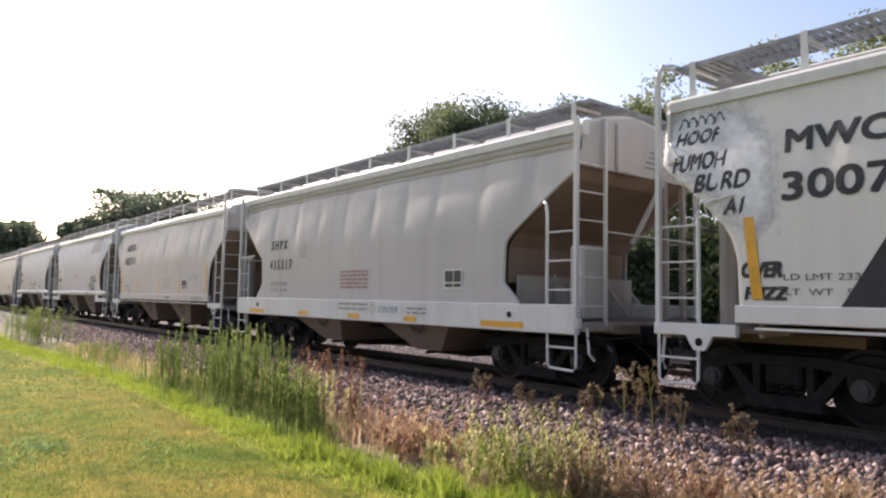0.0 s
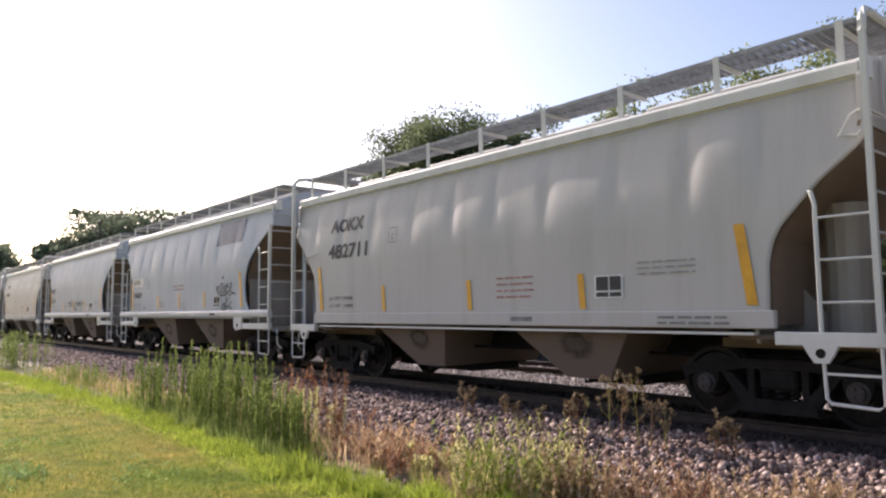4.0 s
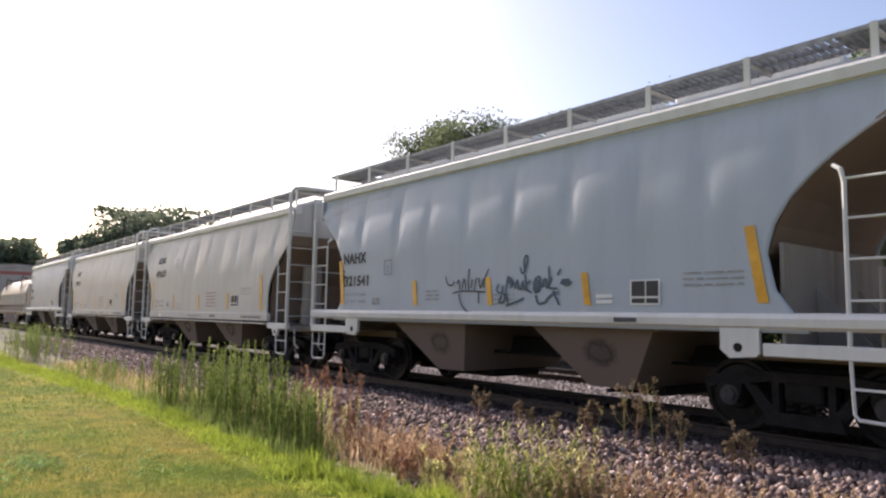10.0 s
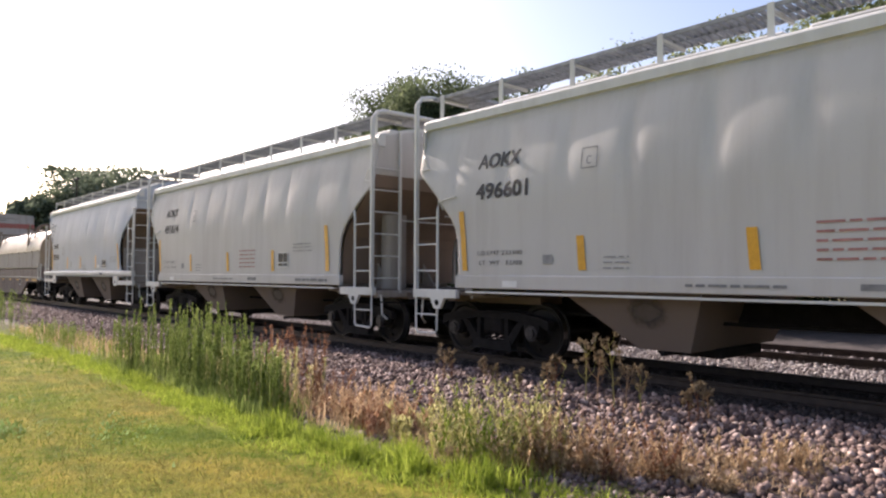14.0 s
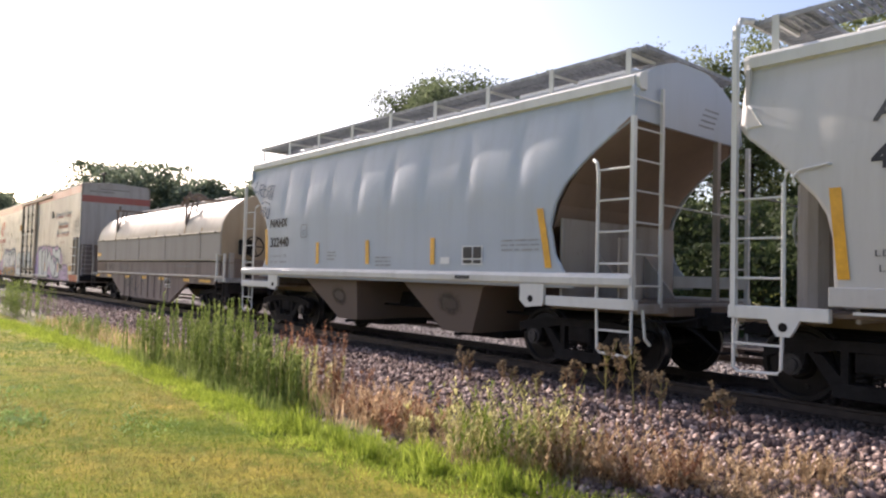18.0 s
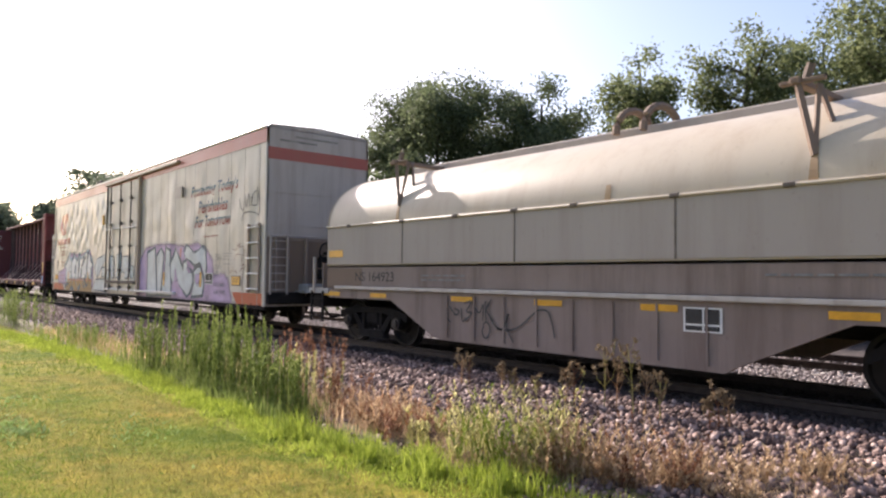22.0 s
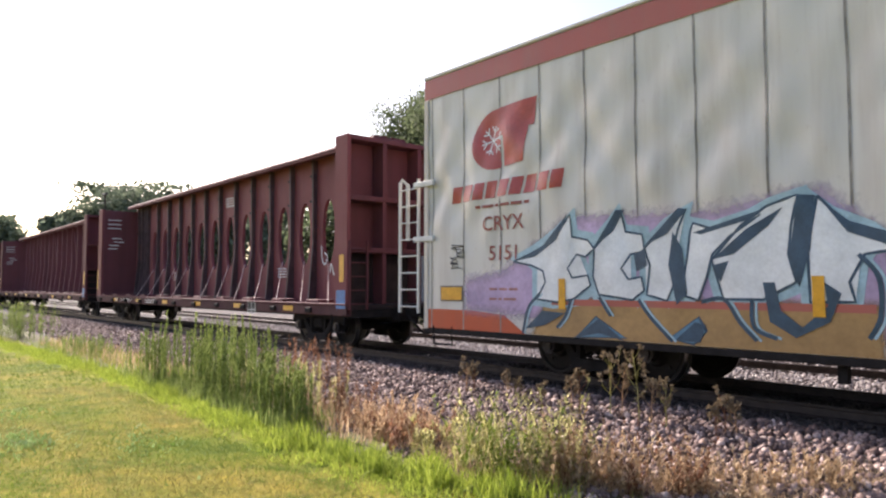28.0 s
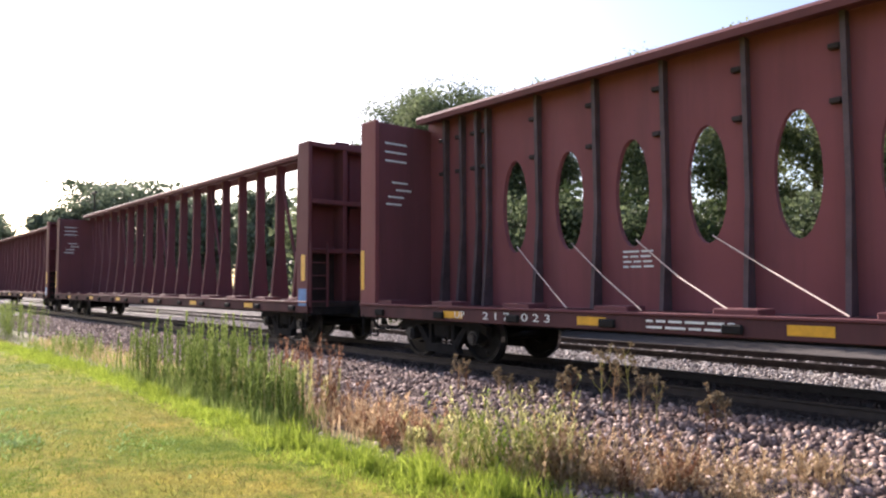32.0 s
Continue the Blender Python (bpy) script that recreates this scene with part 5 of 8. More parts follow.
    # small tags and a loose brown line drawing
    scrawl(car, "tag", [[(10.4, 3.5), (10.5, 3.25), (10.65, 3.2), (10.7, 3.55)], [(10.75, 3.6), (10.85, 3.25), (11.0, 3.6), (11.05, 3.25)], [(11.1, 3.45), (11.4, 3.65), (11.42, 3.3), (11.15, 3.3), (11.2, 3.5)], [(11.45, 3.75), (11.6, 3.05), (11.2, 3.1), (10.7, 3.1), (10.55, 2.9)]], 0.03, M_FADED, skin, 0.014, "grey scrawled tag")
    scrawl(car, "scribble", [[(10.26, 2.33), (10.33, 2.24), (10.48, 2.31), (10.51, 2.2), (10.73, 2.18), (10.71, 1.94)], [(9.99, 2.16), (10.24, 2.12), (10.36, 2.23), (10.48, 2.17)], [(9.73, 1.48), (10.04, 1.56), (10.07, 1.65)], [(10.63, 2.04), (10.6, 1.76), (10.79, 1.69), (10.67, 1.52), (10.64, 1.15), (10.74, 1.01)], [(10.46, 1.52), (10.63, 1.64), (10.53, 1.7)], [(10.17, 1.84), (10.24, 2.0), (10.55, 1.98)], [(10.13, 1.59), (10.19, 1.49), (10.22, 1.58), (10.28, 1.46), (10.31, 1.55)]], 0.018, M_SCRIB, skin, 0.014, "brown scribbled line drawing")
    scrawl(car, "scribble", [[(8.98, 1.89), (9.24, 1.92), (9.01, 1.61), (8.86, 1.45)], [(9.09, 1.85), (9.34, 1.5)]], 0.02, M_FADED, skin, 0.014, "thin grey scribble")
    bars(car, 8.78, 9.15, (2.02, 1.94, 1.86, 1.72, 1.64), 0.018, M_FAINT, skin)
    bars(car, 9.4, 9.95, (2.04, 1.96, 1.88, 1.74), 0.018, M_FAINT, skin)
    rs = random.Random(77)
    scrawl(car, "tag", [[(-11.03 + rs.uniform(-0.2, 0.2), 1.72 + 0.045 * i + rs.uniform(-0.05, 0.05)) for _ in range(4)] for i in range(9)], 0.016, M_DARKINK, skin, 0.014, "grey scrawled tag")
    scrawl(car, "tag", [[(-10.85, 1.3), (-10.7, 1.15), (-10.6, 1.32), (-10.5, 1.12), (-10.35, 1.3)]], 0.03, M_PURPLE, skin, 0.014, "lilac scrawled tag")
    bars(car, -10.25, -9.6, (1.36, 1.2), 0.04, M_REDINK, skin)
    for xx in (-8.69, -5.10, 4.62, 7.77):
        rect(car, "reflective_strip", xx - 0.065, xx + 0.065, 1.07, 1.52, M_YELLOW, skin, 0.030)
    consolidated(car, 8.11, 8.69, 1.16, 1.49, skin, 0.018)


def consolidated(car, x0, x1, z0, z1, skin, lift=0.010):
    """The black inspection stencil with a white frame and two panes."""
    st = rect(car, "inspection_stencil", x0, x1, z0, z1, M_PATCH, skin, lift, label="black inspection stencil with white frame")
    w, h = x1 - x0, z1 - z0
    for a, b, c, d in ((0.06, 0.50, 0.34, 0.94), (0.55, 0.94, 0.34, 0.94), (0.06, 0.50, 0.07, 0.26), (0.55, 0.94, 0.07, 0.26)):
        part("stencil_pane", patch(bmesh.new(), [(x0 + a * w, z0 + c * h), (x0 + b * w, z0 + c * h), (x0 + b * w, z0 + d * h), (x0 + a * w, z0 + d * h)], skin, lift + 0.005), M_BLACK, st)


def coil_car(x):
    car = moving_car("coil_car", x, "rusty beige coil car with a rounded cream hood", "coil car")
    # hood: upright lower walls and an arched top
    hood = bmesh.new()
    prof = [(-1.45, 1.66), (-1.45, 2.50)] + [(-1.45 * math.cos(a), 2.50 + 1.18 * math.sin(a)) for a in (math.pi * i / 30 for i in range(1, 30))] + [(1.45, 2.50), (1.45, 1.66)]
    prism(hood, prof, -6.5, 6.72, "x")
    hd = part("hood", hood, M_HOOD, car, "cream arched steel hood")
    for poly in hd.data.polygons:
        poly.use_smooth = abs(poly.normal.x) < 0.5
    hd.data.set_sharp_from_angle(angle=0.6)
    part("hood_wall", cube(-6.5, 6.72, -1.475, -1.452, 1.68, 2.49, bevel=0.006), M_COIL, hd, "grey-beige lower hood wall")
    part("hood_rim", tube(bmesh.new(), [(-6.5, -1.49, 2.51), (0, -1.49, 2.5), (6.72, -1.49, 2.51)], 0.025, 6), M_HOOD, hd)
    for i, rx in enumerate((-5.6, -3.75, -2.2, -0.78, 0.43, 2.07, 3.51, 5.2, 6.4)):
        part("latch", cube(rx - 0.07, rx + 0.07, -1.52, -1.46, 2.475, 2.535, bevel=0.01), M_SEAM, hd)
        if i % 2:
            part("seam", cube(rx - 0.012, rx + 0.012, -1.482, -1.47, 1.68, 2.48), M_SEAM, hd)
    for s in (-6.5, 6.72):
        bm = bmesh.new()
        ring = [(-1.46 * math.cos(a), 2.50 + 1.19 * math.sin(a)) for a in (math.pi * i / 16 for i in range(17))]
        tube(bm, [(s, y, z) for y, z in ring], 0.015, 5)
        part("hood_band", bm, M_HOOD, hd)
    # lifting gear along the ridge
    part("ridge_beam", cube(-5.2, 4.2, -0.11, 0.11, 3.62, 3.84, bevel=0.02), M_COIL, hd, "dusty grey ridge beam")
    for bx in (-4.15, 3.55):
        frame_ = part("lifting_frame", cube(bx - 0.06, bx + 0.05, -1.42, 0.05, 3.67, 3.75, bevel=0.01), M_RUSTY, hd, "dark rusty lifting arm on legs above the hood")
        part("leg", tube(bmesh.new(), [(bx + 0.2, -1.40, 2.82), (bx, -1.34, 3.68)], 0.045, 4), M_RUSTY, frame_)
        part("leg", tube(bmesh.new(), [(bx + 0.2, -1.40, 2.82), (bx + 0.16, -1.15, 3.68)], 0.035, 4), M_RUSTY, frame_)
        part("leg", tube(bmesh.new(), [(bx + 0.30, -1.13, 3.22), (bx + 0.12, -1.02, 3.70)], 0.035, 4), M_RUSTY, frame_)
        part("stub", tube(bmesh.new(), [(bx + 0.08, -1.3, 3.72), (bx + 0.14, -1.3, 3.90)], 0.05, 6), M_BAY, frame_)
        part("side_arm", cube(bx - 0.2, bx + 0.3, -1.36, -1.28, 3.68, 3.73, bevel=0.008), M_RUSTY, frame_)
    for bx in (0.45, 0.95):
        bm = tube(bmesh.new(), [(bx + 0.1 * math.cos(a), 0.02 + 0.36 * math.cos(a), 3.72 + 0.42 * math.sin(a)) for a in (math.pi * i / 10 for i in range(11))], 0.065, 6)
        part("lifting_loop", bm, M_RUSTY, hd, "dark rusty lifting loop")
    for rx, z0 in ((3.75, 2.80), (-3.95, 2.80), (1.0, 2.75), (5.2, 2.70)):
        a0 = math.asin(min(1.0, (z0 - 2.50) / 1.18))
        bm = shell(bmesh.new(), [[(rx + dx * (1 + 0.5 * k), -1.458 * math.cos(a), 2.50 + 1.188 * math.sin(a)) for dx in (-0.035, 0.0, 0.04)] for k, a in ((q / 4, a0 * (1 - q / 4)) for q in range(5))], (0, 0.004, -0.004))
        bmesh.ops.recalc_face_normals(bm, faces=bm.faces[:])
        part("rust_streak", bm, M_OCHRERUST, hd, "brown rust streak on the hood")
    # trough and fish-belly side sill
    for s in (-1, 1):
        part("side_channel", cube(-6.55, 6.6, s * 1.36 - 0.06, s * 1.36 + 0.06, 1.22, 1.62, bevel=0.01), M_LOW, car, "rust-stained upper side channel")
        part("walkway_edge", cube(-6.1, 7.15, s * 1.50 - 0.04, s * 1.50 + 0.04, 1.15, 1.22, bevel=0.012), M_EDGE2, car, "pale worn walkway edge")
        # Rust and the shade at this end are both put into the darker panel.
        part("dark_end_panel", cube(-6.58, -5.2, s * 1.36 - 0.068, s * 1.36 + 0.068, 1.20, 1.60, bevel=0.01), M_RUSTY, car, "rusty end of the side channel, darkened for shade")
        bm = prism(bmesh.new(), [(-6.4, 1.14), (-6.4, 0.96), (-4.1, 0.96), (-2.85, 0.36), (-2.6, 0.30), (2.72, 0.28), (2.85, 0.36), (4.15, 0.95), (6.4, 0.96), (6.4, 1.14)], s * 1.42 - 0.05, s * 1.42 + 0.05)
        part("side_sill", bm, M_LOW, car, "rust-stained fish-belly side sill")
        for i in range(8):
            px = -2.4 + 0.7 * i
            part("web_stiffener", cube(px - 0.015, px + 0.015, s * 1.485 - 0.012, s * 1.485 + 0.012, 0.36, 1.10), M_LOW, car)
        for e in (-1, 1):
            for q in ((6.58, 7.12) if e > 0 else (7.0,)):
                part("railing_post", cube(e * q - 0.035, e * q + 0.035, s * 1.5 - 0.03, s * 1.5 + 0.03, 1.05, 1.86, bevel=0.012), M_RIM if e > 0 and s < 0 else M_COIL, car)
            if e > 0:
                part("corner_handrail", tube(bmesh.new(), [(e * 6.58, s * 1.5, 1.83), (e * 7.12, s * 1.5, 1.83)], 0.016, 6), M_COIL, car)
            part("stirrup_step", ladder_bm((e * 6.62, s * 1.5), (e * 7.1, s * 1.5), 0.42, 1.1, 3), M_IRON, car)
    part("floor", cube(-6.6, 6.6, -1.4, 1.4, 1.0, 1.2), M_RUSTY, car)
    for e in (-1, 1):
        part("end_deck", cube(*sorted((e * 6.4, e * 7.25)), -1.5, 1.5, 1.04, 1.16, bevel=0.01), M_GRATE, car)
        part("end_sill", cube(*sorted((e * 6.9, e * 7.2)), -1.4, 1.4, 0.72, 1.04, bevel=0.02), M_IRON, car)
        part("hood_end", prism(bmesh.new(), [(y * 0.995, z) for y, z in prof], *sorted((e * 6.6, e * 6.75) if e > 0 else (-6.53, -6.4)), "x"), M_HOODEND, hd, "rust-stained cream hood end, darkened for its shade")
        part("end_frame", cube(*sorted((e * 6.76, e * 6.80)), -1.42, 1.42, 1.16, 1.72, bevel=0.01), M_LOW, car, "rusty dark plate under the hood's end")
        part("end_chain", tube(bmesh.new(), [(e * 7.15, -1.5, 1.6), (e * 7.15, 1.5, 1.6)], 0.012, 6), M_RUSTY, car)
    bm = tube(bmesh.new(), [(7.1, -0.6 + 0.29 * math.cos(a), 2.1 + 0.29 * math.sin(a)) for a in (i * math.pi / 9 for i in range(19))], 0.022, 5)
    for i in range(5):
        a = i * 1.2566
        tube(bm, [(7.1, -0.6, 2.1), (7.1, -0.6 + 0.29 * math.cos(a), 2.1 + 0.29 * math.sin(a))], 0.015, 4)
    tube(bm, [(6.75, -0.6, 2.1), (7.1, -0.6, 2.1)], 0.03, 6)
    part("brake_wheel", bm, M_IRON, car)
    part("brake_housing", cube(6.76, 6.98, -0.95, -0.6, 1.85, 2.3, bevel=0.03), M_IRON, car)
    part("brake_stand", cube(6.8, 6.95, -0.75, -0.6, 1.1, 1.7), M_IRON, car)
    part("trough_post", cube(6.78, 6.9, -1.25, -1.1, 1.16, 1.9, bevel=0.02), M_COIL, car)
    part("trough_post", cube(6.78, 6.9, 0.9, 1.1, 1.16, 1.9, bevel=0.02), M_COIL, car)
    sk = flat(-1.48)
    lettering("reporting_mark", "NS 164923", -5.45, -1.43, 1.33, 0.27, M_BLACK, car, 1.15)
    bars(car, -3.2, -2.0, (1.45, 1.37), 0.03, M_FADED, flat(-1.425))
    bars(car, 3.2, 4.6, (1.48,), 0.03, M_FADED, flat(-1.425))
    rect(car, "yellow_label", -6.4, -5.85, 1.84, 1.99, M_YELLOW, flat(-1.48), 0.006)
    for a, b in ((-6.6, -5.95), (-4.8, -4.25), (-2.3, -1.75), (-0.35, 0.2), (1.55, 2.1), (3.9, 4.4), (5.2, 6.1)):
        rect(car, "reflective_strip", a, b, 1.0, 1.09, M_YELLOW, flat(-1.475), 0.006)
    consolidated(car, 2.18, 2.70, 0.76, 1.07, flat(-1.475), 0.008)
    scrawl(car, "tag", [[(-2.39, 0.87), (-2.38, 0.7), (-2.29, 0.64)], [(-2.32, 0.91), (-2.16, 0.77), (-2.07, 0.83), (-2.19, 0.88)], [(-2.01, 0.89), (-1.98, 0.67), (-1.89, 0.73)], [(-1.94, 0.98), (-1.76, 1.01), (-1.88, 0.84), (-1.74, 0.82), (-1.92, 0.67)], [(-1.7, 0.99), (-1.68, 0.69)], [(-1.68, 0.91), (-1.56, 0.83), (-1.47, 0.97), (-1.48, 0.7)], [(-1.42, 1.03), (-1.4, 0.7)], [(-1.28, 1.06), (-1.39, 0.89), (-1.23, 0.71)], [(-1.48, 0.64), (-1.37, 0.68), (-1.3, 0.55), (-1.4, 0.41), (-1.49, 0.51), (-1.45, 0.62)], [(-1.31, 0.76), (-1.15, 0.61), (-1.0, 0.6), (-0.89, 0.84)], [(-1.15, 0.59), (-0.9, 0.58), (-0.65, 0.65), (-0.41, 0.82), (-0.23, 0.93), (-0.06, 0.91), (0.02, 0.75), (0.08, 0.52)], [(-0.89, 0.84), (-0.92, 0.63), (-0.78, 0.39)], [(-1.31, 1.0), (-1.36, 0.92)]], 0.03, M_DARKINK, flat(-1.475), 0.02, "dark scrawled tag")
    part("centre_sill", cube(-7.4, 7.4, -0.2, 0.2, 0.7, 1.0), M_IRON, car)
    add_truck(car, -5.35), add_truck(car, 5.35)
    add_couplers(car, 7.6)
    return car


def oval_web(x0, x1, z0, z1, ovals, rx, rz, zc):
    """A plate pierced by oval openings: one quad ring for each, joined by strips between."""
    bm = bmesh.new()
    cache = {}
    def v(x, y, z):
        k = (round(x, 4), round(y, 4), round(z, 4))
        if k not in cache:
            cache[k] = bm.verts.new((x, y, z))
        return cache[k]
    def quad(a, b, c, d):
        for y, order in ((-0.05, 1), (0.05, -1)):
            vs = [v(p[0], y, p[1]) for p in (a, b, c, d)][::order]
            if len(set(vs)) == 4:
                bm.faces.new(vs)
    half = 0.55
    edges = [x0] + [e for o in ovals for e in (o - half, o + half)] + [x1]
    for i in range(0, len(edges), 2):
        if edges[i + 1] - edges[i] > 0.01:
            quad((edges[i], z0), (edges[i + 1], z0), (edges[i + 1], z1), (edges[i], z1))
    n = 24
    for o in ovals:
        inner = [(o + rx * math.cos(2 * math.pi * k / n), zc + rz * math.sin(2 * math.pi * k / n)) for k in range(n)]
        outer = []
        for k in range(n):
            c, s = math.cos(2 * math.pi * k / n), math.sin(2 * math.pi * k / n)
            t = min(half / abs(c) if abs(c) > 1e-6 else 9e9, ((z1 - zc) if s > 0 else (zc - z0)) / abs(s) if abs(s) > 1e-6 else 9e9)
            outer.append((o + t * c, zc + t * s))
        corners = {(1, 1): (o + half, z1), (-1, 1): (o - half, z1), (-1, -1): (o - half, z0), (1, -1): (o + half, z0)}
        for k in range(n):
            a, b = k, (k + 1) % n
            quad(inner[a], outer[a], outer[b], inner[b])
            pa, pb = outer[a], outer[b]
            if abs(pa[0] - pb[0]) > 1e-5 and abs(pa[1] - pb[1]) > 1e-5:
                q = corners[(1 if (pa[0] + pb[0]) / 2 > o else -1, 1 if (pa[1] + pb[1]) / 2 > zc else -1)]
                for y, order in ((-0.05, 1), (0.05, -1)):
                    vs = [v(p[0], y, p[1]) for p in (pa, q, pb)][::order]
                    if len(set(vs)) == 3:
                        bm.faces.new(vs)
            i0, i1 = inner[a], inner[b]
            bm.faces.new((v(i0[0], -0.05, i0[1]), v(i1[0], -0.05, i1[1]), v(i1[0], 0.05, i1[1]), v(i0[0], 0.05, i0[1])))
    bmesh.ops.recalc_face_normals(bm, faces=bm.faces[:])
    return bm


def centerbeam(x, half, opera, label, paint, paint2):
    car = moving_car("centerbeam_car", x, label, "centerbeam car")
    zt = 4.80
    # deck
    for s in (-1, 1):
        part("side_channel", cube(-half, half, s * 1.44 - 0.07, s * 1.44 + 0.07, 0.76, 0.99, bevel=0.012), M_DECK, car, "grimy dark maroon side channel")
        part("deck_edge", cube(-half, half, s * 1.48 - 0.06, s * 1.48 + 0.06, 0.99, 1.03, bevel=0.008), paint2, car, "worn dark deck edge")
        part("top_flange", prism(bmesh.new(), [(s * 0.055, zt + 0.06), (s * 0.46, zt - 0.02), (s * 0.48, zt + 0.08), (s * 0.44, zt + 0.14), (s * 0.055, zt + 0.15)], -half + 0.53, half - 0.53, "x"), paint2, car)
    n = int(half * 2 / 0.9)
    for i in range(n):
        dx = -half + 0.7 + (2 * half - 1.4) * i / (n - 1)
        part("deck_board", cube(dx - 0.33, dx + 0.33, -1.42, 1.42, 0.94, 0.99, bevel=0.006), paint2, car)
        if i % 2 == 0:
            part("winch", cube(dx - 0.13, dx + 0.13, -1.57, -1.46, 0.80, 0.92, bevel=0.02), M_IRON, car)
            part("riser", cube(dx - 0.28, dx + 0.28, -1.45, -1.0, 1.0, 1.10, bevel=0.01), paint2, car)
    # bulkheads
    for s in (-1, 1):
        x0, x1 = sorted((s * (half - 0.52), s * half))
        b = part("bulkhead", cube(*sorted((s * (half - 0.52), s * (half - 0.44))), -1.41, 1.41, 0.95, zt - 0.1, bevel=0.01), paint2, car, "dark maroon braced bulkhead")
        for y in (-1.46, 1.46):
            part("side_plate", cube(x0, x1, y - 0.045, y + 0.045, 0.8, zt - 0.05, bevel=0.01), paint, b)
        for y in (-0.5, 0.5):
            part("post", cube(*sorted((s * (half - 0.43), s * (half - 0.02))), y - 0.05, y + 0.05, 0.9, zt - 0.06), paint2, b)
        for z in (0.95, 2.2, 3.35, zt - 0.12):
            part("girt", cube(*sorted((s * (half - 0.43), s * half)), -1.41, 1.41, z - 0.05, z + 0.06, bevel=0.01), M_GRIME if z < 1.5 else paint2, b)
        part("bottom_plate", cube(*sorted((s * (half - 0.43), s * (half - 0.01))), -1.41, 1.41, 0.72, 0.89), M_IRON, b)
        part("grime_plate", cube(*sorted((s * (half - 0.43), s * (half - 0.40))), -1.40, 1.40, 1.03, 2.14), M_GRIME, b, "blackened lower panel of the bulkhead")
        part("end_ladder", ladder_bm((s * (half + 0.03), -1.45), (s * (half + 0.03), -1.0), 0.9, 2.4, 5), paint2, b)
        part("stirrup_step", tube(bmesh.new(), [(s * (half - 0.6), -1.5, 0.8), (s * (half - 0.6), -1.5, 0.40), (s * (half - 0.1), -1.5, 0.40), (s * (half - 0.1), -1.5, 0.8)], 0.022, 6), M_IRON, car)
    lo, hi = -half + 0.45, half - 0.45
    if opera:
        ovals = [-7.12 + 1.274 * i for i in range(12)]
        part("center_web", oval_web(lo, hi, 1.0, zt + 0.07, ovals, 0.31, 0.87, 2.86), paint, car, "maroon center wall with oval openings")
        ribs = [-9.0, -8.5, -8.05] + [o - 0.637 for o in ovals] + [7.65, 8.3, 8.95]
        for rx in ribs:
            for s in (-1, 1):
                bm = prism(bmesh.new(), [(s * 0.05, 1.0), (s * 0.30, 1.0), (s * 0.16, 2.6), (s * 0.20, zt + 0.03), (s * 0.05, zt + 0.03)], rx - 0.035, rx + 0.035, "x")
                rib = part("rib", bm, M_RIB, car)
                if s < 0:
                    for cz in (4.42, 3.72):
                        part("cable_clip", cube(rx - 0.20, rx - 0.06, -0.16, -0.05, cz - 0.035, cz + 0.035, bevel=0.01), M_GRIME, rib, "dark rusty cable clip")
        for i, o in enumerate(ovals):
            if i not in (4,):
                dx = 2.2
                part("tie_down_cable", tube(bmesh.new(), [(o + 0.1, -0.12, 2.10), (o + 0.1 + dx * 0.5, -0.76, 1.56 - 0.03 * (i % 3)), (o + 0.1 + dx, -1.42, 1.05)], 0.011, 5), M_STRAP, car, "pale tie-down cable")
        sk = flat(-0.05)
        bars(car, 0.18, 0.87, (4.36, 4.27, 4.18, 4.09), 0.03, M_PATCH, sk)
        bars(car, 4.05, 4.65, (1.92, 1.84, 1.76, 1.68), 0.028, M_PATCH, sk)
        bars(car, -4.75, -4.2, (1.92, 1.84, 1.76, 1.68), 0.028, M_PATCH, sk)
        scrawl(car, "tag", [[(6.55, 2.5), (6.6, 2.1), (6.75, 2.0), (6.85, 2.2), (6.7, 2.3)], [(7.0, 1.75), (7.05, 2.0), (7.2, 1.7), (7.25, 2.0)], [(7.35, 1.7), (7.4, 2.0), (7.55, 1.9), (7.4, 1.82), (7.6, 1.65)]], 0.04, M_WHITESPRAY, sk, 0.008, "white scrawled tag")
    else:
        n = int((hi - lo) / 1.2)
        for i in range(n + 1):
            px = lo + (hi - lo) * i / n
            part("post", prism(bmesh.new(), [(-0.28, 1.0), (0.28, 1.0), (0.13, 2.6), (0.13, zt + 0.06), (-0.13, zt + 0.06), (-0.13, 2.6)], px - 0.055, px + 0.055, "x"), paint2, car)
            if i < n and (i % 4 == 0 or i > n - 4 or i < 3):
                qx = px + (hi - lo) / n
                part("diagonal", tube(bmesh.new(), [(px, 0, zt - 0.1), (qx, 0, 1.2)], 0.05, 5), paint2, car)
    part("center_sill", cube(-half - 0.2, half + 0.2, -0.25, 0.25, 0.62, 0.94, bevel=0.02), M_IRON, car)
    part("inner_panel_text", bmesh_bars([(-1.0, 4.3), (-1.0, 4.12), (-1.0, 3.94)], -half + 0.53), M_PATCH, car, "white stencilled lines reduced to bars")
    part("inner_panel_mark", bmesh_bars([(-0.9, 3.5), (-0.8, 3.35), (-1.0, 3.2), (-1.05, 3.05)], -half + 0.53, 0.4), M_PATCH, car)
    rect(car, "reflective_strip", -half + 0.02, -half + 0.14, 1.3, 2.1, M_YELLOW, flat(-1.505), 0.006)
    rect(car, "reflective_strip", half - 0.3, half - 0.12, 1.5, 2.1, M_YELLOW, flat(-1.505), 0.006)
    rect(car, "blue_mark", half - 0.42, half - 0.05, 0.92, 1.32, M_CYANB, flat(-1.507), 0.008, label="bright blue painted mark")
    for i in range(6):
        rx = -half + 2.6 + i * (2 * half - 4) / 5.5
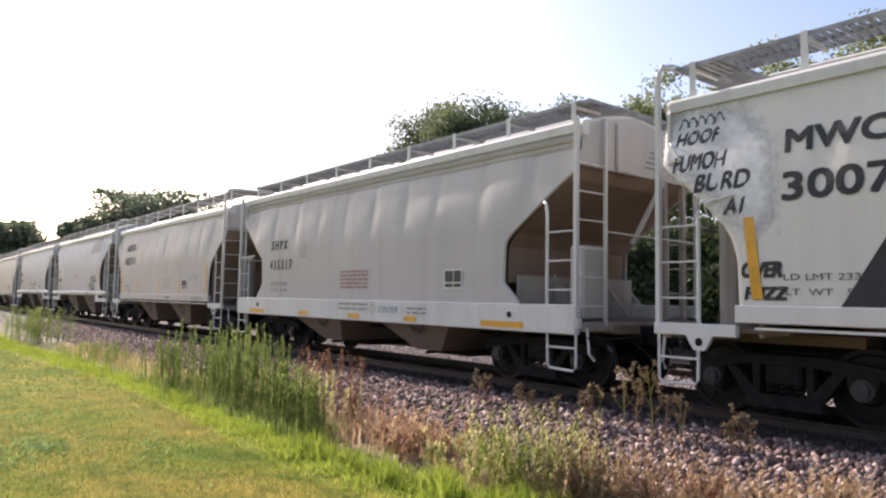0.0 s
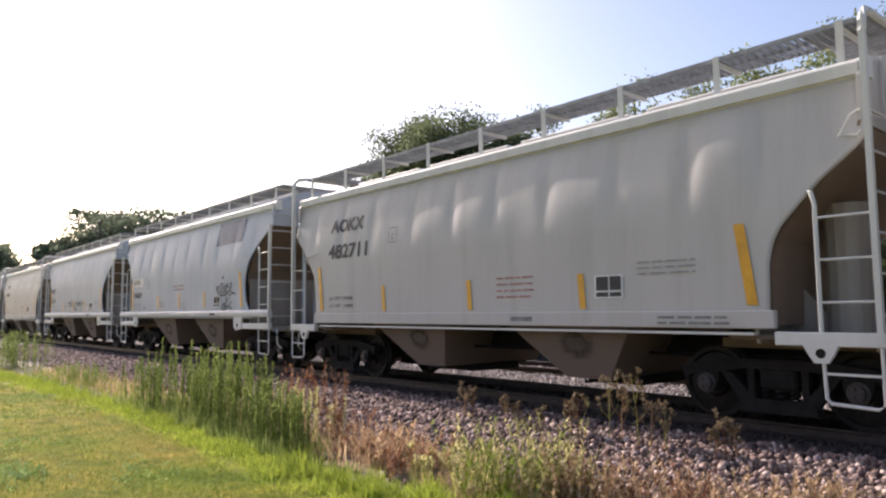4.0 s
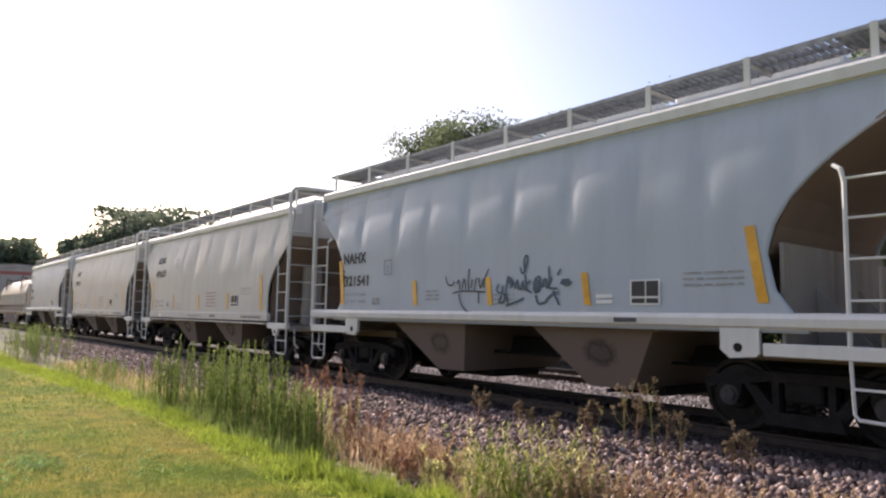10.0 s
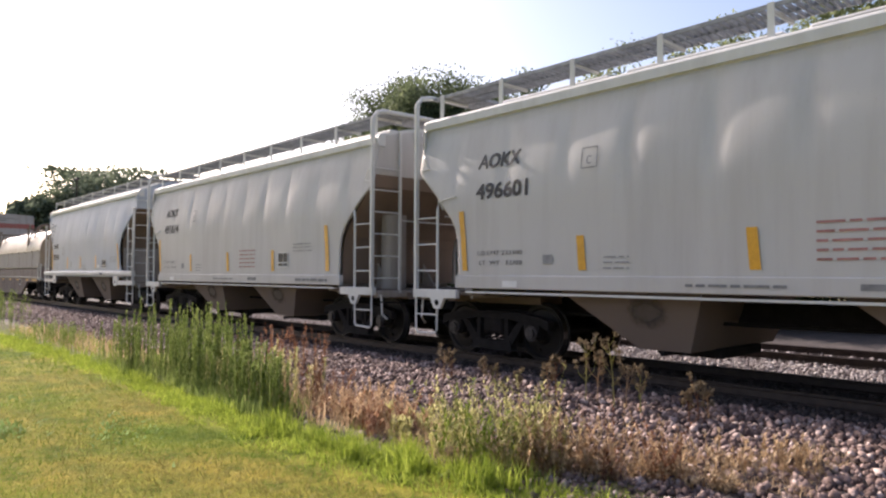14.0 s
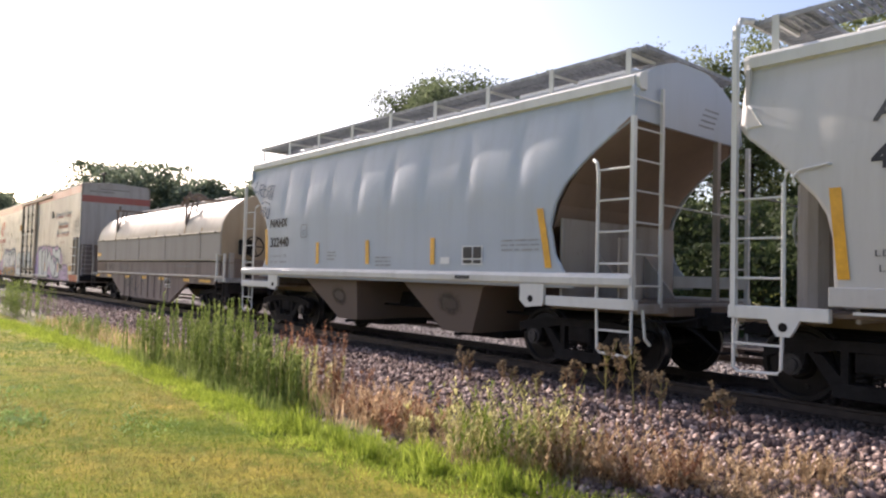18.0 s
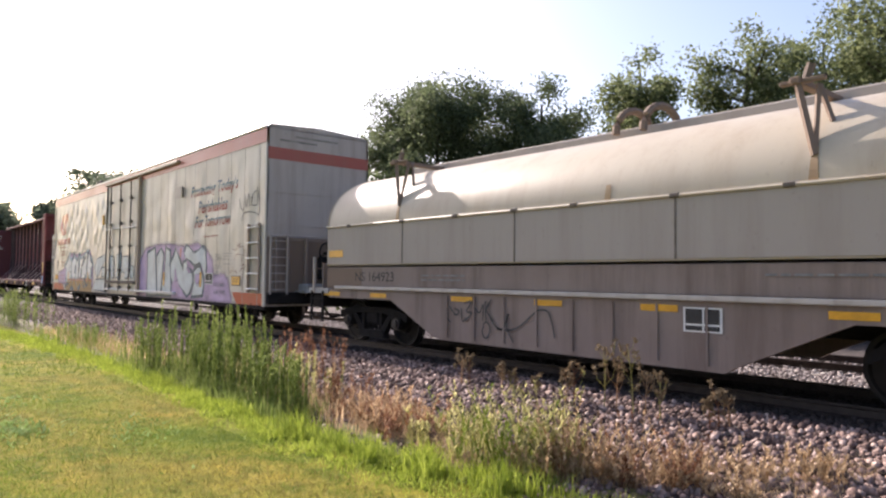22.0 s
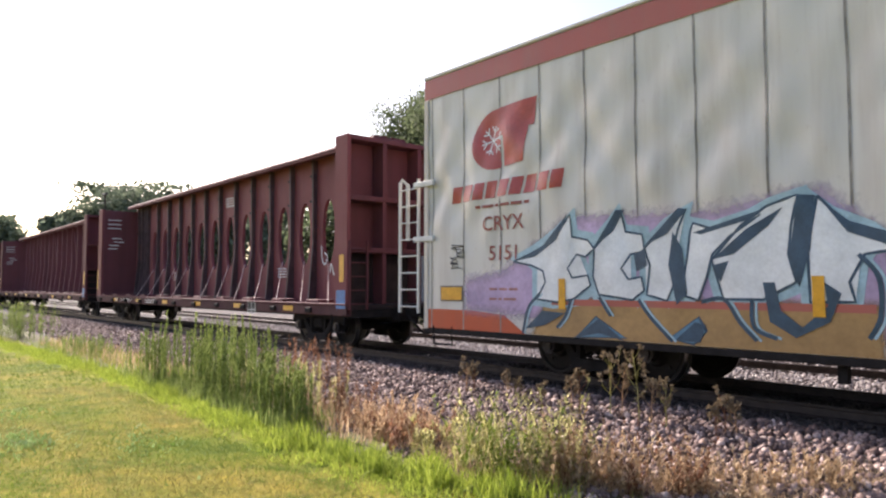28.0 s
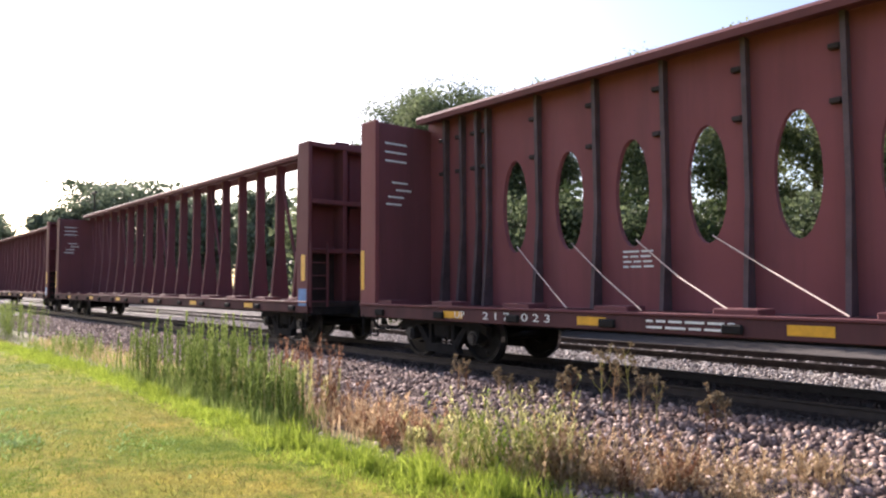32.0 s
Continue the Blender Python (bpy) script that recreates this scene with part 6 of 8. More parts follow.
        rect(car, "reflective_strip", rx, rx + 0.5, 0.82, 0.94, M_YELLOW, flat(-1.51), 0.006)
    add_truck(car, -half + 2.0), add_truck(car, half - 2.0)
    add_couplers(car, half + 0.75)
    return car


def bmesh_bars(rows, x, w=0.55):
    bm = bmesh.new()
    for y, z in rows:
        box(bm, x, x + 0.004, y - w / 2, y + w / 2, z - 0.018, z + 0.018)
    return bm


# ---- the train, front to rear ----
car_a, side_a = hopper(0.83, "off-white covered hopper car with black graffiti", M_WHITE, "sloped", 0.17, 0.03, 31, grow=0.05, top=3.90)
car_b, side_b = hopper(-12.775, "pale grey covered hopper car with polygonal end cutouts", M_GREY, "angled", 0.17, 0.035, 41, grow=0.08, top=3.94)
car_c, side_c = hopper(-26.34, "pale grey covered hopper car with sloped end cutouts", M_GREY, "sloped", 0.185, 0.045, 51, grow=0.09, top=3.88)
car_d, side_d = hopper(-39.80, "blue-grey covered hopper car with a dark painted patch", M_BLUEGREY, "round", 0.185, 0.045, 61, grow=0.08, top=4.04, posts=True)
car_e, side_e = hopper(-53.34, "blue-grey covered hopper car with black scrawled graffiti", M_BLUEGREY, "round", 0.185, 0.045, 71, grow=0.04, top=4.04, posts=True)
car_f, side_f = hopper(-66.89, "warm grey covered hopper car with dented sides", M_TAN, "sloped", 0.185, 0.045, 81, grow=0.06, top=3.95)
car_g, side_g = hopper(-80.43, "tan-grey covered hopper car with dented sides", M_TAN, "sloped", 0.185, 0.045, 91, grow=0.06, top=3.94)
car_h, side_h = hopper(-93.98, "clean blue-grey covered hopper car", M_BLUEGREY, "round", 0.185, 0.045, 101, top=4.06)
coil_car(-108.68)
boxcar(-130.03)
car_k = centerbeam(-154.83, 10.1, True, "maroon centerbeam car with oval openings and cables", M_MAROON, M_MAROON2)
centerbeam(-179.47, 12.4, False, "dark maroon centerbeam car with an open truss", M_MAROON2, M_MAROON2)
centerbeam(-206.07, 12.4, False, "dark maroon centerbeam car with an open truss", M_MAROON2, M_MAROON2)
lettering("reporting_mark", "UP", -7.2, -1.53, 0.83, 0.17, M_PATCH, car_k, 1.3)
lettering("car_number", "2 1 7   0 2 3", -6.5, -1.53, 0.83, 0.17, M_PATCH, car_k, 1.75)
bars(car_k, -3.4, -2.2, (0.92, 0.84), 0.03, M_PATCH, flat(-1.53))
consolidated(car_k, 5.21, 5.69, 0.70, 1.0, flat(-1.515), 0.006)


# ---- lettering and marks on the hoppers ----
def on_side(car, side, name, text, x0, x1, z0, z1, material, bold=0.006, shear=0.0):
    """Painted letters that fill the span x0 to x1, z0 to z1 on a hopper's side."""
    ob = lettering(name, text, 0, 0, 0, 1.0, material, car, 1.0, shear=shear)
    to_span(ob, x0 + bold, x1 - bold, z0 + bold, z1 - bold)
    if bold > 0.004:
        # a heavier face: the same letters laid over one another, slightly apart
        bm, k = bmesh.new(), bold
        for i, (dx, dz) in enumerate(((-k, -k), (k, k), (-k, k), (k, -k))):
            n = len(bm.verts)
            bm.from_mesh(ob.data)
            bm.verts.ensure_lookup_table()
            for v in bm.verts[n:]:
                v.co += Vector((dx, 0.0006 * i, dz))
        bm.to_mesh(ob.data)
        bm.free()
    bm = bmesh.new()
    bm.from_mesh(ob.data)
    for _ in range(3):
        es = [e for e in bm.edges if e.calc_length() > 0.09]
        if es:
            bmesh.ops.subdivide_edges(bm, edges=es, cuts=1)
            bmesh.ops.triangulate(bm, faces=bm.faces[:])
    bm.to_mesh(ob.data)
    bm.free()
    for v in ob.data.vertices:
        v.co.y += side.y(v.co.x, v.co.z) - 0.011
    return ob


def strips(car, side, xs, z0, z1, w=0.14, slant=0.0):
    for x in xs:
        rect(car, "reflective_strip", x - w / 2, x + w / 2, z0, z1, M_YELLOW, side.y, 0.012, slant)


def fine_print(car, side, x, z, w, n, material, h=0.022, gap=0.075):
    bars(car, x, x + w, [z - gap * i for i in range(n)], h, material, side.y)


def plate_c(car, side, x, z, s=0.26):
    scrawl(car, "plate_square", [[(x, z), (x + s, z)], [(x + s, z), (x + s, z + s * 1.1)], [(x + s, z + s * 1.1), (x, z + s * 1.1)], [(x, z + s * 1.1), (x, z)], [(x + s * 0.65, z + s * 0.6), (x + s * 0.4, z + s * 0.6), (x + s * 0.4, z + s * 0.25), (x + s * 0.65, z + s * 0.25)]], 0.02, M_FAINT, side.y, 0.012)


# first car
on_side(car_a, side_a, "reporting_mark", "MWCX", -4.45, -3.02, 3.13, 3.42, M_BLACK, 0.012)
on_side(car_a, side_a, "car_number", "3007", -4.47, -3.30, 2.57, 2.91, M_BLACK, 0.012)
on_side(car_a, side_a, "load_limit", "LD LMT 233100", -4.46, -3.42, 1.665, 1.745, M_DARKINK, 0.003)
on_side(car_a, side_a, "light_weight", "LT  WT   52900", -4.44, -3.42, 1.50, 1.58, M_DARKINK, 0.003)
fill_shapes(car_a, "dark_stripe", [[(-3.96, 1.22), (-3.3, 2.3), (-2.85, 2.3), (-3.55, 1.22)]], M_BLACK, side_a.y, 0.012, "black diagonal stripe")
fill_shapes(car_a, "teal_stripe", [[(-3.55, 1.22), (-3.2, 1.75), (0.5, 1.75), (0.5, 1.22)]], M_GREENP, side_a.y, 0.012, "teal green painted field")
soft_patch(car_a, "white_haze", [(-6.0, 3.75), (-5.7, 3.9), (-5.0, 3.75), (-4.65, 3.3), (-4.6, 2.4), (-4.85, 2.2), (-5.1, 2.55), (-5.6, 3.0), (-6.0, 3.2)], M_HAZE, side_a.y, 0.010, "white sprayed haze behind a tag", 0.12)
for word, x0, x1, z0, z1 in (("HOOF", -5.88, -5.25, 3.42, 3.62), ("FUMOH", -5.90, -5.15, 3.07, 3.31), ("BURD", -5.58, -4.84, 2.78, 3.02), ("A1", -5.18, -4.90, 2.47, 2.68), ("OVER", -4.95, -4.47, 1.70, 1.89), ("FUZZ", -4.92, -4.40, 1.44, 1.60), ("ESKIN", -4.92, -4.21, 1.17, 1.37)):
    on_side(car_a, side_a, "tag", word, x0, x1, z0, z1, M_BLACK, 0.011, 0.2)
scrawl(car_a, "tag_crown", [[(-5.85 + 0.12 * i, 3.66 + 0.02 * (i % 2)), (-5.78 + 0.12 * i, 3.80), (-5.70 + 0.12 * i, 3.68)] for i in range(5)], 0.028, M_NAVY, side_a.y, 0.014, "dark blue scrawled line of a tag")
strips(car_a, side_a, (-4.76,), 1.45, 2.42, 0.13, -0.10)

# second car
on_side(car_b, side_b, "reporting_mark", "S H P X", -4.11, -3.20, 2.575, 2.82, M_DARKINK, 0.011)
on_side(car_b, side_b, "car_number", "4 3 5 3 1 7", -4.14, -2.94, 2.065, 2.315, M_BLACK, 0.011)
on_side(car_b, side_b, "load_limit", "LD LMT 232500", -4.08, -3.15, 1.66, 1.74, M_DARKINK, 0.004)
on_side(car_b, side_b, "light_weight", "LT WT   53100", -4.06, -3.15, 1.50, 1.58, M_DARKINK, 0.004)
plate_c(car_b, side_b, -2.44, 2.35)
fine_print(car_b, side_b, -0.56, 1.95, 1.1, 5, M_REDINK, 0.038, 0.085)
consolidated(car_b, 3.07, 3.58, 1.58, 1.92, side_b.y, 0.012)
for a, b in ((-5.26, -4.35), (-2.44, -1.97), (-0.15, 0.3), (1.9, 2.3), (4.1, 5.1)):
    rect(car_b, "reflective_strip", a, b, 0.95, 1.05, M_YELLOW, flat(-1.672), 0.006)
fl = flat(-1.672)
bars(car_b, -0.55, 0.6, (1.25, 1.15), 0.03, M_FADED, fl)
lettering("centre_mark", "CENTER", 1.0, -1.68, 1.10, 0.17, M_CYAN, car_b, 1.1, shear=0.3)
bars(car_b, 2.0, 2.6, (1.2, 1.12), 0.03, M_FADED, fl)
scrawl(car_b, "diamond", [[(0.70, 1.16), (0.80, 1.26), (0.90, 1.16), (0.80, 1.06), (0.70, 1.16)]], 0.012, M_FADED, fl, 0.006)

# third car
on_side(car_c, side_c, "reporting_mark", "AOKX", -4.49, -3.24, 3.12, 3.41, M_BLACK, 0.013)
on_side(car_c, side_c, "car_number", "482711", -4.51, -3.04, 2.55, 2.86, M_BLACK, 0.013)
on_side(car_c, side_c, "load_limit", "LD LMT 234000", -4.45, -3.51, 1.66, 1.74, M_DARKINK, 0.004)
on_side(car_c, side_c, "light_weight", "LT WT   54000", -4.42, -3.51, 1.50, 1.58, M_DARKINK, 0.004)
plate_c(car_c, side_c, -2.3, 2.75)
strips(car_c, side_c, (-4.76,), 1.44, 2.40, 0.13, -0.12)
strips(car_c, side_c, (4.84,), 1.44, 2.40, 0.13, -0.13)
strips(car_c, side_c, (-2.42, 0.04, 2.4), 1.42, 1.92, 0.11, -0.04)
consolidated(car_c, 2.61, 3.08, 1.56, 1.88, side_c.y, 0.012)
fine_print(car_c, side_c, 0.67, 1.92, 0.8, 4, M_REDINK, 0.026, 0.1)
fine_print(car_c, side_c, 3.3, 2.02, 0.85, 3, M_FAINT)
bars(car_c, 3.6, 4.6, (1.30, 1.23), 0.03, M_FADED, flat(-1.662))

# fourth car
fill_shapes(car_d, "white_patch", [[(-4.61, 2.375), (-3.61, 2.385), (-3.61, 2.67), (-4.61, 2.65)]], M_PATCH, side_d.y, 0.010, "white patch behind the lettering")
on_side(car_d, side_d, "reporting_mark", "RVRX", -4.56, -3.73, 2.41, 2.63, M_BLACK, 0.010)
on_side(car_d, side_d, "car_number", "14869", -4.59, -3.71, 1.965, 2.175, M_BLACK, 0.009)
on_side(car_d, side_d, "load_limit", "LD LMT 232500", -4.55, -3.74, 1.70, 1.765, M_FADED, 0.003)
on_side(car_d, side_d, "light_weight", "LT  WT   53500", -4.53, -3.74, 1.57, 1.635, M_FADED, 0.003)
fill_shapes(car_d, "dark_patch", [[(2.66, 3.32), (4.40, 3.34), (4.44, 3.98), (2.72, 3.97)]], M_BLUEPATCH, side_d.y, 0.010, "dark blue-grey painted-over patch")
plate_c(car_d, side_d, -3.2, 2.3)
strips(car_d, side_d, (-4.70,), 1.57, 2.52, 0.14, -0.12)
strips(car_d, side_d, (4.58,), 1.56, 2.52, 0.13, -0.16)
strips(car_d, side_d, (-1.96, 0.0, 2.02), 1.58, 2.04, 0.12, -0.06)
consolidated(car_d, 2.71, 3.16, 1.58, 1.89, side_d.y, 0.012)
fine_print(car_d, side_d, -0.54, 2.28, 0.9, 2, M_REDINK, 0.04, 0.11)
fine_print(car_d, side_d, -1.8, 1.8, 0.45, 3, M_REDINK)
fine_print(car_d, side_d, 0.1, 1.72, 0.5, 3, M_FAINT)
fine_print(car_d, side_d, -3.5, 1.62, 0.25, 1, M_FAINT, 0.1)
scrawl(car_d, "tag", [[(2.89, 2.18), (2.93, 2.08), (3.04, 1.96)], [(3.09, 2.17), (2.99, 2.1), (3.02, 1.98), (3.12, 1.96)], [(3.23, 1.95), (3.16, 2.05), (3.2, 2.19), (3.31, 2.24), (3.38, 2.16), (3.34, 2.0), (3.23, 1.95)], [(3.28, 2.13), (3.28, 2.02)], [(3.52, 2.17), (3.43, 2.12), (3.45, 2.07), (3.53, 2.04), (3.49, 1.99), (3.41, 2.0)], [(3.57, 2.17), (3.55, 2.06), (3.63, 1.98), (3.75, 1.99), (3.85, 2.07), (3.94, 2.17), (3.91, 2.24), (3.83, 2.2), (3.79, 2.1), (3.86, 2.02), (4.0, 1.96), (4.18, 1.92)], [(3.11, 1.89), (3.44, 1.91), (3.68, 1.95)], [(3.51, 1.96), (3.55, 1.81), (3.63, 1.74), (3.74, 1.8), (3.77, 1.89), (3.87, 1.93), (4.09, 1.96)], [(3.27, 2.44), (3.35, 2.38), (3.43, 2.45)], [(3.39, 1.69), (3.3, 1.6), (3.32, 1.46), (3.41, 1.42), (3.4, 1.56), (3.39, 1.69)], [(3.41, 1.42), (3.44, 1.6), (3.48, 1.71), (3.5, 1.53), (3.49, 1.42)], [(3.63, 1.7), (3.56, 1.6), (3.65, 1.49)], [(3.56, 1.6), (3.69, 1.56), (3.73, 1.63)], [(3.86, 1.68), (3.76, 1.59), (3.9, 1.56), (3.92, 1.45), (3.83, 1.43)], [(3.88, 1.69), (3.96, 1.71)]], 0.035, M_BLACK, side_d.y, 0.014, "black scrawled tag")
fill_shapes(car_d, "tag_blot", [[(3.57, 2.15), (3.59, 2.22), (3.66, 2.24), (3.7, 2.17), (3.68, 2.1), (3.6, 2.08)]], M_NAVY, side_d.y, 0.015, "dark blue sprayed blot")

# fifth car
on_side(car_e, side_e, "reporting_mark", "NAHX", -4.72, -3.82, 2.475, 2.71, M_BLACK, 0.009)
on_side(car_e, side_e, "car_number", "321541", -4.68, -3.72, 1.99, 2.215, M_BLACK, 0.009)
on_side(car_e, side_e, "load_limit", "LD LMT 233600", -4.66, -3.80, 1.78, 1.845, M_FADED, 0.003)
on_side(car_e, side_e, "light_weight", "LT  WT   54400", -4.62, -3.80, 1.63, 1.695, M_FADED, 0.003)
plate_c(car_e, side_e, -3.13, 2.20)
strips(car_e, side_e, (-4.74,), 1.60, 2.56, 0.13, -0.10)
strips(car_e, side_e, (4.62,), 1.6, 2.51, 0.13, -0.15)
strips(car_e, side_e, (-2.06, 0.02, 2.07), 1.58, 2.05, 0.12, -0.06)
consolidated(car_e, 2.79, 3.26, 1.58, 1.92, side_e.y, 0.012)
fine_print(car_e, side_e, 0.1, 1.75, 0.5, 3, M_FAINT)
for z in (1.60, 1.68):
    rect(car_e, "white_label", 2.22, 2.5, z, z + 0.05, M_PATCH, side_e.y, 0.012)
fine_print(car_e, side_e, -1.75, 1.84, 0.4, 3, M_FAINT, 0.03)
fine_print(car_e, side_e, 3.6, 1.98, 0.8, 3, M_FAINT)
fine_print(car_e, side_e, -3.55, 1.70, 0.25, 2, M_FAINT, 0.06)
scrawl(car_e, "tag", [[(-1.16, 2.1), (-1.11, 1.97), (-0.99, 1.93), (-0.91, 2.0)], [(-0.96, 1.79), (-0.79, 1.82), (-0.46, 1.82), (-0.09, 1.8)], [(-0.85, 1.95), (-0.79, 2.02), (-0.76, 1.85)], [(-0.7, 1.85), (-0.65, 2.04), (-0.59, 1.85)], [(-0.52, 2.21), (-0.54, 2.01), (-0.51, 1.83)], [(-0.43, 2.03), (-0.46, 1.87)], [(-0.33, 2.05), (-0.38, 1.83)], [(-0.27, 2.05), (-0.22, 1.87), (-0.14, 2.04)], [(-0.02, 2.19), (-0.12, 2.02), (-0.14, 1.87)], [(-0.79, 1.78), (-0.73, 1.6), (-0.56, 1.47), (-0.35, 1.45)], [(-0.27, 1.83), (-0.27, 1.61)]], 0.03, M_DARKINK, side_e.y, 0.014, "dark grey scrawled tag")
scrawl(car_e, "tag", [[(0.23, 1.93), (0.18, 1.82), (0.3, 1.78), (0.32, 1.9)], [(0.3, 1.74), (0.23, 1.63), (0.37, 1.65), (0.35, 1.78)], [(0.44, 2.05), (0.4, 1.82), (0.44, 1.61)], [(0.49, 2.0), (0.56, 1.94), (0.49, 1.86)], [(0.6, 1.84), (0.65, 1.98), (0.69, 1.82)], [(0.73, 1.81), (0.78, 1.96), (0.8, 1.81)], [(0.82, 2.06), (0.86, 1.81)], [(0.93, 1.97), (0.84, 1.85), (0.97, 1.77)], [(0.4, 1.57), (0.62, 1.63), (0.8, 1.69)], [(0.71, 2.18), (0.78, 2.08), (0.87, 2.29), (0.84, 2.36), (0.79, 2.28), (0.82, 2.1)], [(1.01, 1.81), (1.03, 1.97), (1.14, 2.01), (1.12, 1.81), (1.03, 1.77)], [(1.18, 1.85), (1.24, 1.98), (1.28, 1.83)], [(1.32, 2.17), (1.34, 1.92)], [(1.38, 2.0), (1.32, 1.85), (1.49, 1.83)], [(1.49, 2.03), (1.57, 2.12)], [(1.05, 1.73), (1.11, 1.6), (1.22, 1.62)], [(1.22, 1.6), (1.37, 1.73), (1.53, 1.77)], [(1.41, 1.79), (1.53, 1.58)]], 0.038, M_NAVY, side_e.y, 0.014, "dark blue scrawled tag")
for blot in [[(1.55, 1.9), (1.59, 1.97), (1.73, 1.97), (1.78, 1.91), (1.68, 1.85)], [(1.02, 1.77), (0.99, 1.93), (1.08, 2.01), (1.14, 1.95), (1.12, 1.81)], [(0.42, 1.94), (0.44, 2.06), (0.53, 2.02), (0.52, 1.9)], [(1.18, 1.92), (1.24, 2.0), (1.32, 1.96), (1.28, 1.87)]]:
    fill_shapes(car_e, "tag_blot", [blot], M_NAVY, side_e.y, 0.016, "dark blue sprayed blot")
# Darker area along the rim with a stepped lower edge.
fill_shapes(car_e, "dark_patch", [[(-5.85, 3.45), (-5.55, 3.52), (-5.5, 3.62), (-4.75, 3.70), (-4.7, 3.78), (-3.2, 3.82), (-3.1, 4.02), (-5.9, 4.02)]], M_BLUEPATCH2, side_e.y, 0.010, "darker blue-grey area under the eave")

# sixth and seventh car
for car, side, num, limit, d in ((car_f, side_f, "496601", ("233300", "52700"), 0.08), (car_g, side_g, "491614", ("234100", "51900"), 0.0)):
    on_side(car, side, "reporting_mark", "AOKX", d - 4.65, d - 3.73, 3.10, 3.34, M_DARKINK, 0.009, 0.12)
    on_side(car, side, "car_number", num, d - 4.65, d - 3.55, 2.60, 2.86, M_BLACK, 0.010)
    on_side(car, side, "load_limit", "LD LMT " + limit[0], d - 4.61, d - 3.66, 1.70, 1.775, M_DARKINK, 0.003)
    on_side(car, side, "light_weight", "LT  WT   " + limit[1], d - 4.57, d - 3.66, 1.545, 1.62, M_DARKINK, 0.003)
    plate_c(car, side, d - 2.57, 2.89)
    strips(car, side, (d - 2.55, d - 0.15, d + 2.24), 1.46, 1.95, 0.13, -0.04)
    strips(car, side, (d - 4.90,), 1.46, 2.44, 0.12, -0.09)
    strips(car, side, (d + 4.56,), 1.46, 2.42, 0.14, -0.07)
    consolidated(car, d + 2.47, d + 2.95, 1.55, 1.89, side.y, 0.012)
    fine_print(car, side, d + 0.50, 1.97, 0.85, 5, M_REDINK, 0.028, 0.10)
    fine_print(car, side, d + 3.16, 2.06, 0.78, 3, M_FAINT)
    fine_print(car, side, d - 3.26, 1.62, 0.25, 1, M_FAINT, 0.14)
    fine_print(car, side, d - 2.2, 1.64, 0.4, 3, M_FAINT)
    rect(car, "white_label", d - 4.05, d - 3.75, 1.20, 1.30, M_PATCH, flat(-1.662), 0.006)
    bars(car, d + 3.3, d + 4.6, (1.27,), 0.06, M_FADED, flat(-1.662))
    bars(car, d - 1.0, d + 0.2, (1.27,), 0.035, M_FADED, flat(-1.662))

# eighth car
on_side(car_h, side_h, "reporting_mark", "NAHX", -4.53, -3.64, 2.48, 2.69, M_BLACK, 0.010)
on_side(car_h, side_h, "car_number", "322440", -4.51, -3.53, 1.99, 2.23, M_BLACK, 0.010)
on_side(car_h, side_h, "load_limit", "LD LMT 231700", -4.48, -3.64, 1.735, 1.80, M_FADED, 0.003)
on_side(car_h, side_h, "light_weight", "LT  WT   54300", -4.46, -3.64, 1.59, 1.655, M_FADED, 0.003)
plate_c(car_h, side_h, -2.94, 2.2)
strips(car_h, side_h, (-2.17, -0.19, 1.88), 1.59, 2.07, 0.13, -0.02)
strips(car_h, side_h, (-4.66,), 1.55, 2.45, 0.13, -0.08)
strips(car_h, side_h, (4.6,), 1.55, 2.45, 0.13, -0.18)
consolidated(car_h, 2.67, 3.17, 1.59, 1.91, side_h.y, 0.012)
fine_print(car_h, side_h, -1.75, 1.84, 0.35, 3, M_FAINT, 0.03)
fine_print(car_h, side_h, 0.1, 1.72, 0.5, 3, M_FAINT, 0.03)
fine_print(car_h, side_h, 3.6, 1.98, 0.8, 3, M_FAINT)
rect(car_h, "white_label", 2.1, 2.35, 1.6, 1.72, M_PATCH, side_h.y, 0.012)
scrawl(car_h, "tag", [[(-5.61, 3.77), (-5.67, 3.48), (-5.47, 3.47)], [(-5.39, 3.66), (-5.4, 3.36)], [(-5.39, 3.62), (-5.2, 3.62), (-5.23, 3.5), (-5.39, 3.5), (-5.2, 3.32)], [(-5.09, 3.6), (-5.13, 3.31), (-4.97, 3.31)], [(-5.12, 3.48), (-4.98, 3.47)], [(-4.89, 3.57), (-4.92, 3.26)], [(-4.89, 3.55), (-4.75, 3.54), (-4.78, 3.42), (-4.9, 3.42), (-4.76, 3.23)], [(-4.75, 3.56), (-4.49, 3.54)], [(-4.67, 3.55), (-4.7, 3.2)], [(-4.56, 3.54), (-4.59, 3.18)], [(-5.15, 3.13), (-4.93, 3.16), (-4.63, 3.07)], [(-5.12, 3.04), (-5.12, 2.85)], [(-5.12, 2.93), (-5.0, 2.93)], [(-4.99, 3.03), (-5.0, 2.83)], [(-4.94, 3.03), (-4.94, 2.79), (-4.83, 2.85), (-4.92, 2.92), (-4.84, 2.99), (-4.94, 3.03)], [(-4.76, 2.99), (-4.78, 2.78), (-4.66, 2.75), (-4.63, 2.99)]], 0.045, M_NAVY, side_h.y, 0.014, "dark blue scrawled tag")
for car in (car_a, car_c, car_f, car_g):
    rect(car, "sill_stencil", 1.0, 1.45, 1.24, 1.31, M_FADED, flat(-1.662), 0.006)
for car in (car_d, car_e, car_h):
    rect(car, "sill_stencil", 2.55, 2.92, 1.35, 1.41, M_DARKINK, flat(-1.692), 0.006)


